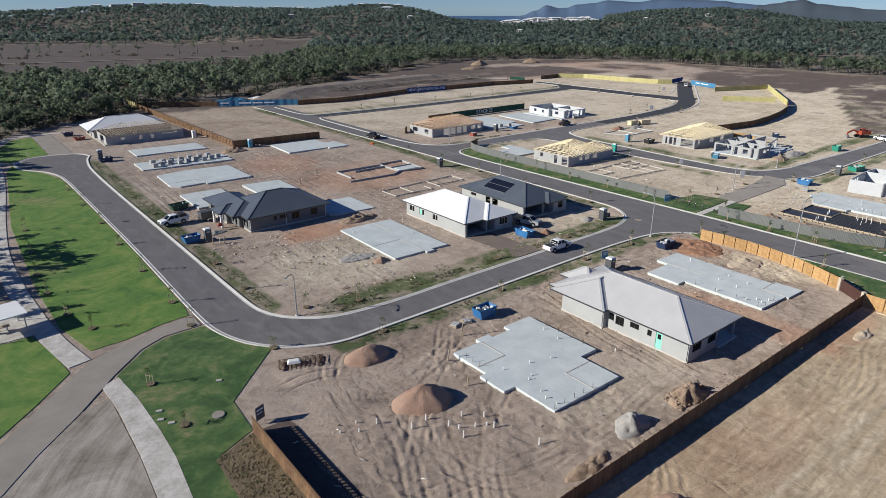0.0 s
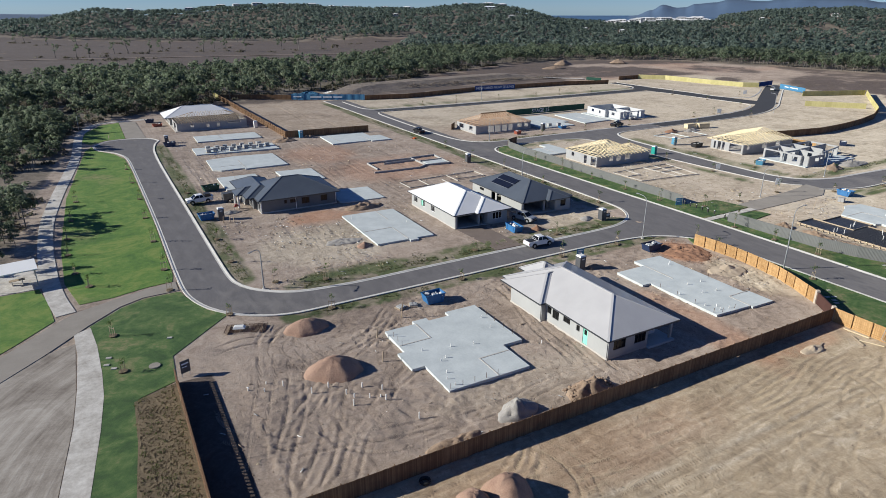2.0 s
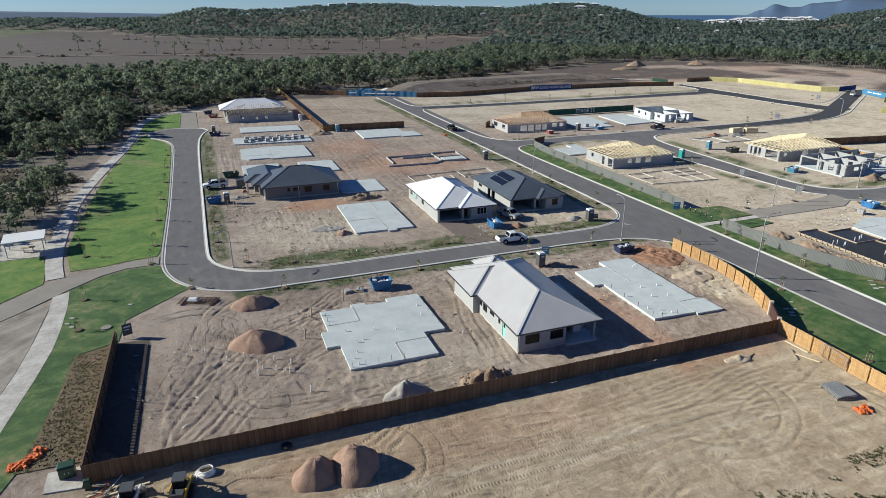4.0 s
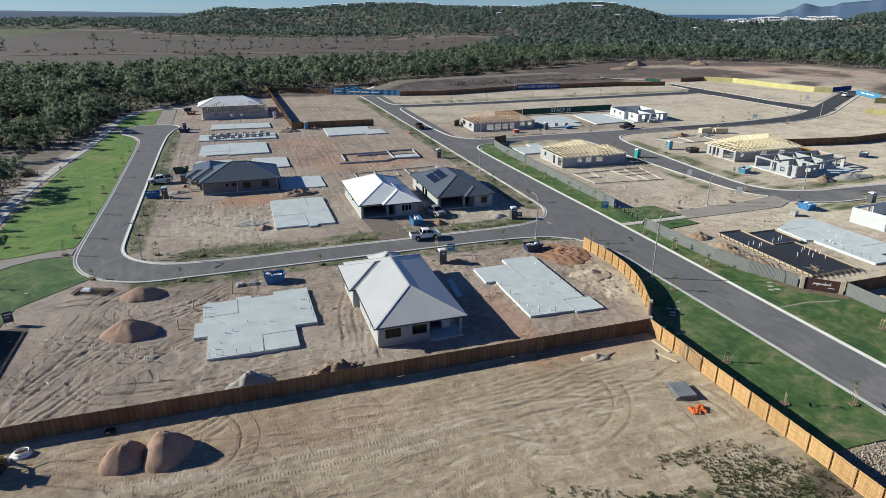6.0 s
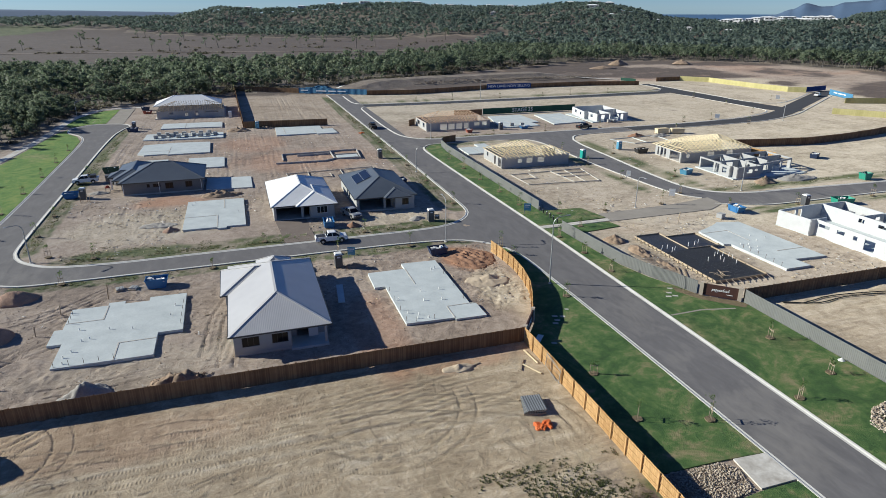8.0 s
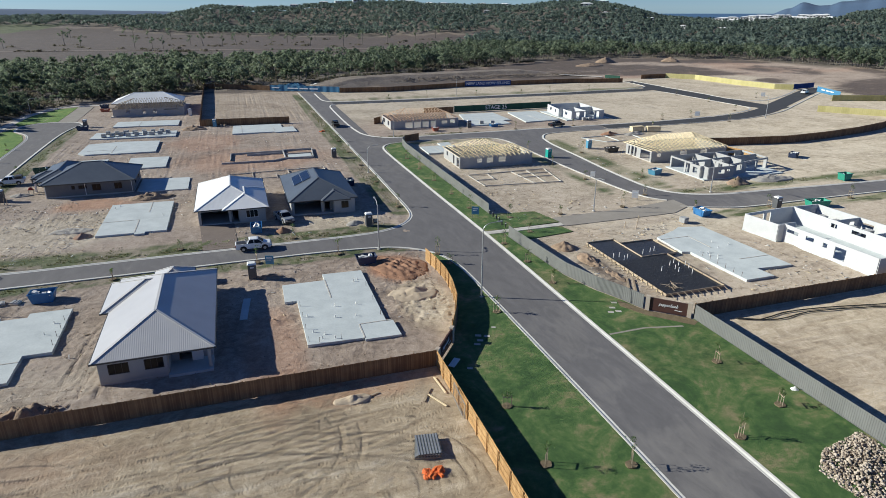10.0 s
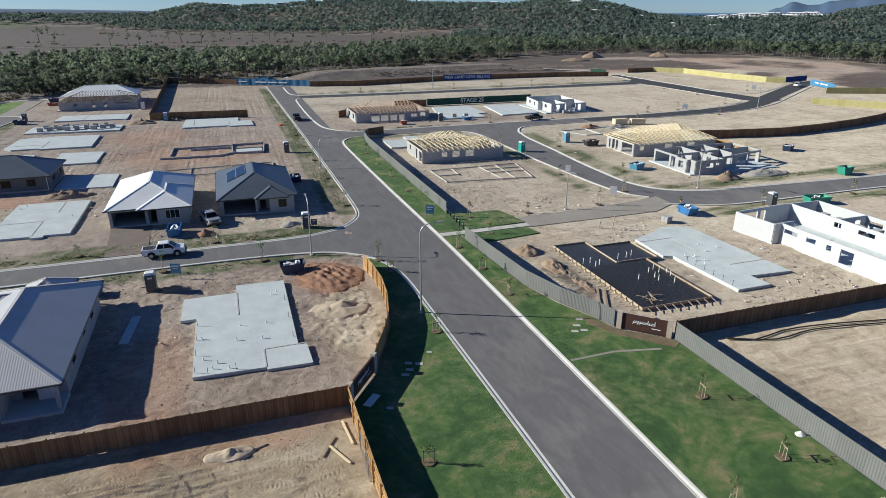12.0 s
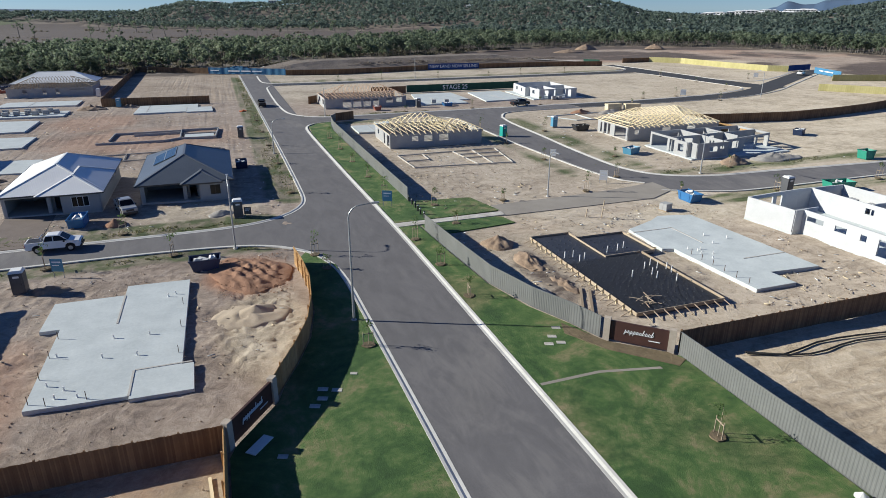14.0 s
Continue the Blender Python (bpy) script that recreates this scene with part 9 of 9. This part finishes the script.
for k in range(34):
    a = radians(40.0 + 0.25 * k + rf.uniform(-0.12, 0.12))
    r = 1300 + 130 * rf.random()
    far_house(60 + r * math.cos(a), 10 + r * math.sin(a), rf.uniform(8, 12), rf.uniform(10, 22), rf.uniform(-70, -30), rf.choice((1, 1, 2)), "white house of a hillside suburb near the sea")

# lone trees on the open plain
lone = []
for k in range(3):
    (tv, tf, _), (lv, lf, _) = tree_shape(500 + k, 11.0, 200, 0.5, 3)
    t = thing("tree", "lone thin-trunked gum tree on the dry plain", "tree", "lone trees on the plain")
    part("trunk", big_mesh("trunk", tv * [1.5, 1.5, 1], tf, [M["bark"]]), None, t)
    part("crown", big_mesh("crown", lv * [0.85, 0.85, 1], lf, [M["leaf"]]), None, t)
    lone.append(t)
rl = random.Random(21)
LONE = [(-7, 651), (9, 639), (19, 636), (41, 684), (53, 680), (71, 674), (85, 698), (-87, 755), (-119, 949), (-58, 986), (-49, 998), (-162, 727), (140, 727), (143, 681), (157, 656), (119, 668), (186, 627), (290, 730), (320, 748), (-128, 700), (-60, 690), (210, 650), (240, 668), (100, 760), (10, 860), (-20, 900), (60, 900), (180, 800), (-200, 800), (-240, 900)]
for n, (x, y) in enumerate(LONE):
    m = pose(x, y, land_at(x, y) - 0.2, rl.uniform(-8, 8), rl.uniform(-8, 8), rl.uniform(0, 360)) @ Matrix.Scale(rl.uniform(0.85, 1.35), 4)
    if n < 3:
        lone[n].matrix_basis = m
    else:
        copy_thing(lone[n % 3], m)
grove("plain_shrubs", "low dark shrubs scattered over the dry plain", np.array([(rl.gauss(x, 10), rl.gauss(y, 10)) for x, y in LONE for _ in range(3)] + [(-90 + rl.gauss(0, 14), 640 + rl.gauss(0, 6)) for _ in range(12)] + [(40 + rl.gauss(0, 16), 585 + rl.gauss(0, 5)) for _ in range(16)]), [shrub_shape(720 + k) for k in range(4)], "leaf_dry", 15, 8, 17, land_at)

# ---- bar chairs on the membrane ----
rb = random.Random(31)
chairs = bmesh.new()
for i in range(11):
    for j in range(24):
        x, y = 127.7 + 0.8 * i + rb.uniform(-0.1, 0.1), 32.6 + 0.8 * j + rb.uniform(-0.1, 0.1)
        if (x < 136 or y > 44.8) and x < 137.6 and (y < 50 or x < 131.6) and y < 51.8:
            box(chairs, x - 0.05, x + 0.05, y - 0.05, y + 0.05, 0.2, 0.29)
tagged(part("bar_chairs", chairs, M["plastic_grey"], fw), kind="stuff")


# ---- slumped shade cloth beside the banner ----
def slumped_cloth(label, x0, x1, y0, y1, h, mat, seed):
    n = 22
    bm = bmesh.new()
    g = []
    for i in range(n + 1):
        row = []
        for j in range(n + 1):
            u, v = i / n, j / n
            x, y = x0 + (x1 - x0) * u, y0 + (y1 - y0) * v
            k = float(fbm(np.array([x * 0.35 + seed]), np.array([y * 0.35]), 4)[0])
            e = min(u, 1 - u, v, 1 - v) * 4
            row.append(bm.verts.new((x + 1.2 * (k - 0.5), y - 1.5 * (k - 0.5), 0.05 + h * min(1, e) * (0.3 + 1.2 * k))))
        g.append(row)
    for a, b in zip(g, g[1:]):
        for j in range(n):
            bm.faces.new((a[j], b[j], b[j + 1], a[j + 1]))
    bmesh.ops.solidify(bm, geom=bm.faces[:], thickness=0.03)
    return tagged(part("shade_cloth", bm, M[mat]), label, "cloth")


slumped_cloth("crumpled blue shade cloth slumped behind the banner", 95, 110, 266, 286, 1.6, "banner_blue", 3)
slumped_cloth("crumpled pale cloth spread on the embankment foot", 112.5, 119, 268, 286, 1.2, "plastic_white", 8)
def draped(name, pts, width, lift, mat, label, category):
    """A thin strip that follows the ground along a line."""
    line = smooth_line(pts, 4.0)
    edge = [np.array(offset_line(line, d)) for d in (width / 2, 0.0, -width / 2)]
    bm = bmesh.new()
    rows = [[bm.verts.new((x, y, z + lift)) for (x, y), z in zip(e, ground_z(e[:, 0], e[:, 1]))] for e in edge]
    for a, b in zip(rows, rows[1:]):
        for i in range(len(line) - 1):
            bm.faces.new((b[i], b[i + 1], a[i + 1], a[i]))
    return structure(name, bm, M[mat], label, category)


draped("track_1", [(-420, 662), (-134, 641), (-51, 628), (87, 598), (150, 587), (226, 568), (300, 546)], 6.0, 0.35, "track_dirt", "pale dirt track across the dry plain", "track")
draped("channel_1", [(226, 326), (242, 307), (252, 288), (264.7, 273.8)], 3.0, 0.5, "path_pale", "pale concrete drainage channel below the bush", "channel")
fence("green silt fence beside the drainage channel", [(265.5, 272), (269.5, 264)], 1.5, "banner_green", posts=True)
fence("dark timber fence beside the far lots", [(281, 262), (290, 262.5), (296, 262)], 2.0, "paling")


# ---- red excavator on the haul road ----
def excavator(x, y, turn):
    t = thing("excavator", "red-orange tracked excavator with its arm lowered", "excavator", m=pose(x, y, 0.05, 0, 0, turn))
    for sy in (-1.25, 0.75):
        part("track", side_shape(bmesh.new(), [(-1.9, 0.3), (-1.6, 0.0), (1.6, 0.0), (1.9, 0.3), (1.6, 0.75), (-1.6, 0.75)], sy, sy + 0.5), M["rubber"], t)
    part("body", boxes((-2.0, 1.3, -1.25, 1.25, 0.95, 1.9), (-2.1, -0.9, -1.2, 1.2, 1.9, 2.2)), M["paint_red"], t)
    cab = part("cab", boxes((0.1, 1.4, 0.2, 1.2, 1.9, 2.95)), M["paint_red"], t)
    part("window", boxes((1.41, 1.44, 0.3, 1.1, 2.1, 2.8)), M["dark_glass"], cab)
    boom = bmesh.new()
    beam(boom, (1.0, -0.3, 1.6), (3.2, -0.3, 2.3), 0.4, 0.5)
    beam(boom, (3.2, -0.3, 2.3), (5.0, -0.3, 1.5), 0.36, 0.45)
    part("boom", boom, M["paint_red"], t)
    part("arm", beam(bmesh.new(), (5.0, -0.3, 1.5), (4.8, -0.3, 0.6), 0.3, 0.35), M["paint_red"], t)
    part("bucket", side_shape(bmesh.new(), [(4.3, 0.05), (5.2, 0.05), (5.3, 0.7), (4.7, 0.8)], -0.8, 0.2), M["steel"], t)
    return t


excavator(229.5, 74, 150)


# ---- weeds and dry grass ----
def tufts(name, label, spots, mat, seed, blades=9, h=0.28):
    rng = np.random.RandomState(seed)
    n = len(spots)
    base = np.repeat(np.column_stack([spots, np.zeros(n)]), blades, 0)
    size = np.repeat(rng.uniform(0.5, 1.3, n) * h, blades)[:, None]
    a = rng.uniform(0, 6.28, n * blades)
    d = np.column_stack([np.cos(a), np.sin(a), np.zeros(n * blades)])
    side = np.column_stack([-np.sin(a), np.cos(a), np.zeros(n * blades)])
    root = base + d * size * rng.rand(n * blades, 1) * 0.5
    tip = root + d * size * rng.uniform(0.2, 1.0, (n * blades, 1)) + [0, 0, 1] * size * rng.uniform(0.5, 1.2, (n * blades, 1))
    v = np.stack([root - side * size * 0.3, root + side * size * 0.3, tip], 1).reshape(-1, 3)
    v[:, 2] -= 0.05
    me = big_mesh(name, v, np.arange(len(v)).reshape(-1, 3), [M[mat]])
    return tagged(new(name, me), label, "weeds", kind="stuff")


def strip_spots(seed, n, x0, x1, y0, y1, cut=0.45, scale=0.4):
    return scatter(seed, n, x0, x1, y0, y1, lambda x, y: fbm(x * scale, y * scale, 3) > cut)


tufts("weeds", "dense green and dry weeds at the edge of the sandy yard", np.vstack([scatter(71, 9000, 68, 93.4, -9, 3.0, lambda x, y: (fbm(x * 0.4, y * 0.4, 3) > 0.34) & (y + 9 * (fbm(x * 0.16 + 2, y * 0.1, 3) - 0.5) < 2.0) & (x + 12 * (fbm(x * 0.1, y * 0.2 + 5, 3) - 0.5) > 76) & (y + 8 * (fbm(x * 0.2 + 9, y * 0.2, 3) - 0.5) > -5)), strip_spots(72, 2600, 68, 93.4, 0, 5.4, 0.50), strip_spots(77, 2500, 45, 92, -14, -2, 0.44)]), "weed_leaf", 1, 8, 0.12)
tufts("verge_weeds", "dry grass and weeds behind the kerbs", np.vstack([strip_spots(73, 1700, 28.7, 30.6, 76, 190, 0.42), strip_spots(74, 1700, 36, 99, 68.7, 70.6, 0.44), strip_spots(75, 800, 34, 98, 59.4, 60.7, 0.5), strip_spots(76, 2200, 101.9, 104.2, 80, 250, 0.42), strip_spots(78, 900, 150, 158, 74, 140, 0.62), strip_spots(79, 900, 162, 215, 72.3, 74.6, 0.46), strip_spots(80, 700, 112, 146, 147.4, 149.4, 0.44), strip_spots(81, 600, 38, 58, 71, 75, 0.56)]), "weed_leaf", 2, 7, 0.13)
tufts("garden_tufts", "low tufted plants over the mulch bed", scatter(82, 900, 8, 16.7, 22, 50.5, lambda x, y: inside([(17.0, 51.0), (12.7, 49.2), (12.5, 42), (11.8, 34), (11.0, 28.8), (17.0, 28.6)], x, y)), "weed_leaf", 3, 9, 0.2)


# ---- cleated tyre prints pressed into the loose ground ----
def tyre_prints(label, lines, mat, seed, keep, gauge=0.85, wide=0.4):
    rng = np.random.RandomState(seed)
    V = []
    for pts in lines:
        p = np.array(pts, float)
        seg = np.hypot(*np.diff(p, axis=0).T)
        s = np.concatenate([[0], np.cumsum(seg)])
        at = np.arange(0, s[-1], 0.21)
        x, y = np.interp(at, s, p[:, 0]), np.interp(at, s, p[:, 1])
        tx, ty = np.gradient(x), np.gradient(y)
        n = np.hypot(tx, ty) + 1e-9
        tx, ty = tx / n, ty / n
        for side in (-gauge, gauge):
            for half in (-1, 1):
                # chevron lug: from the middle of the print outwards, swept back
                ax, ay = x - ty * side, y + tx * side
                bx, by = ax - ty * half * wide * 0.5 - tx * 0.16, ay + tx * half * wide * 0.5 - ty * 0.16
                lug = []
                for px, py in ((ax, ay), (bx, by)):
                    for k, up in ((-0.05, -0.02), (0.0, 0.021), (0.05, -0.02)):
                        qx, qy = px + tx * k, py + ty * k
                        lug.append(np.column_stack([qx, qy, ground_z(qx, qy) + up]))
                ok = keep(ax, ay) & (fbm(ax * 0.25, ay * 0.25, 3) > 0.40) & (rng.rand(len(ax)) > 0.06)
                V.append(np.stack(lug, 1)[ok])
    V = np.concatenate(V)
    n = len(V)
    quad = np.array([[0, 3, 4, 1], [1, 4, 5, 2]])
    F = (quad[None] + 6 * np.arange(n)[:, None, None]).reshape(-1, 4)
    return tagged(new("tyre_prints", big_mesh("tyre_prints", V.reshape(-1, 3), F, [M[mat]])), label, "tyre prints", kind="stuff")


def arc(cx, cy, r, a0, a1):
    n = max(8, int(abs(a1 - a0) * r / 0.5))
    return [(cx + r * math.cos(a0 + (a1 - a0) * k / n), cy + r * math.sin(a0 + (a1 - a0) * k / n)) for k in range(n + 1)]


rp = random.Random(77)
yard_lines = [arc(cx, cy, r, a, a + sp) for cx, cy, r, a, sp in TRACKS if cy < 24 and cx < 95]
yard_lines += [arc(rp.uniform(74, 90), rp.uniform(9, 19), rp.uniform(2.5, 8), b, b + rp.uniform(1.0, 2.6)) for b in [rp.uniform(0, 6.28) for _ in range(18)]]
yard_lines += [smooth_line([(28 + rp.uniform(-6, 20), rp.uniform(6, 22)), (55, rp.uniform(8, 21)), (74, rp.uniform(8, 21)), (91, rp.uniform(9, 22))]) for _ in range(9)]
tyre_prints("cleated machine tracks curving over the sandy yard", yard_lines, "print_sand", 5, lambda x, y: (x > 18) & (x < 93.2) & (y < 24.6) & (y > 2))
lot_lines = [arc(cx, cy, r, a, a + sp) for cx, cy, r, a, sp in TRACKS if 26 < cy and cx < 60] + [[(a, b), (c, d)] for a, b, c, d in RUNS if b > 25.6 and b < 60]
lot_lines += [arc(rp.uniform(24, 42), rp.uniform(30, 54), rp.uniform(3, 8), b, b + rp.uniform(0.8, 2.2)) for b in [rp.uniform(0, 6.28) for _ in range(10)]]
SLABS = [(41, 57, 34, 54), (59, 80, 30, 60), (81, 93, 33, 56)]
tyre_prints("wheel tracks of machines crossing the bare front lots", lot_lines, "print_dirt", 6, lambda x, y: (x > 19) & (x < 100) & (y > 26.4) & (y < 58.6) & ~np.any([(x > a) & (x < b) & (y > c) & (y < d) for a, b, c, d in SLABS], axis=0))
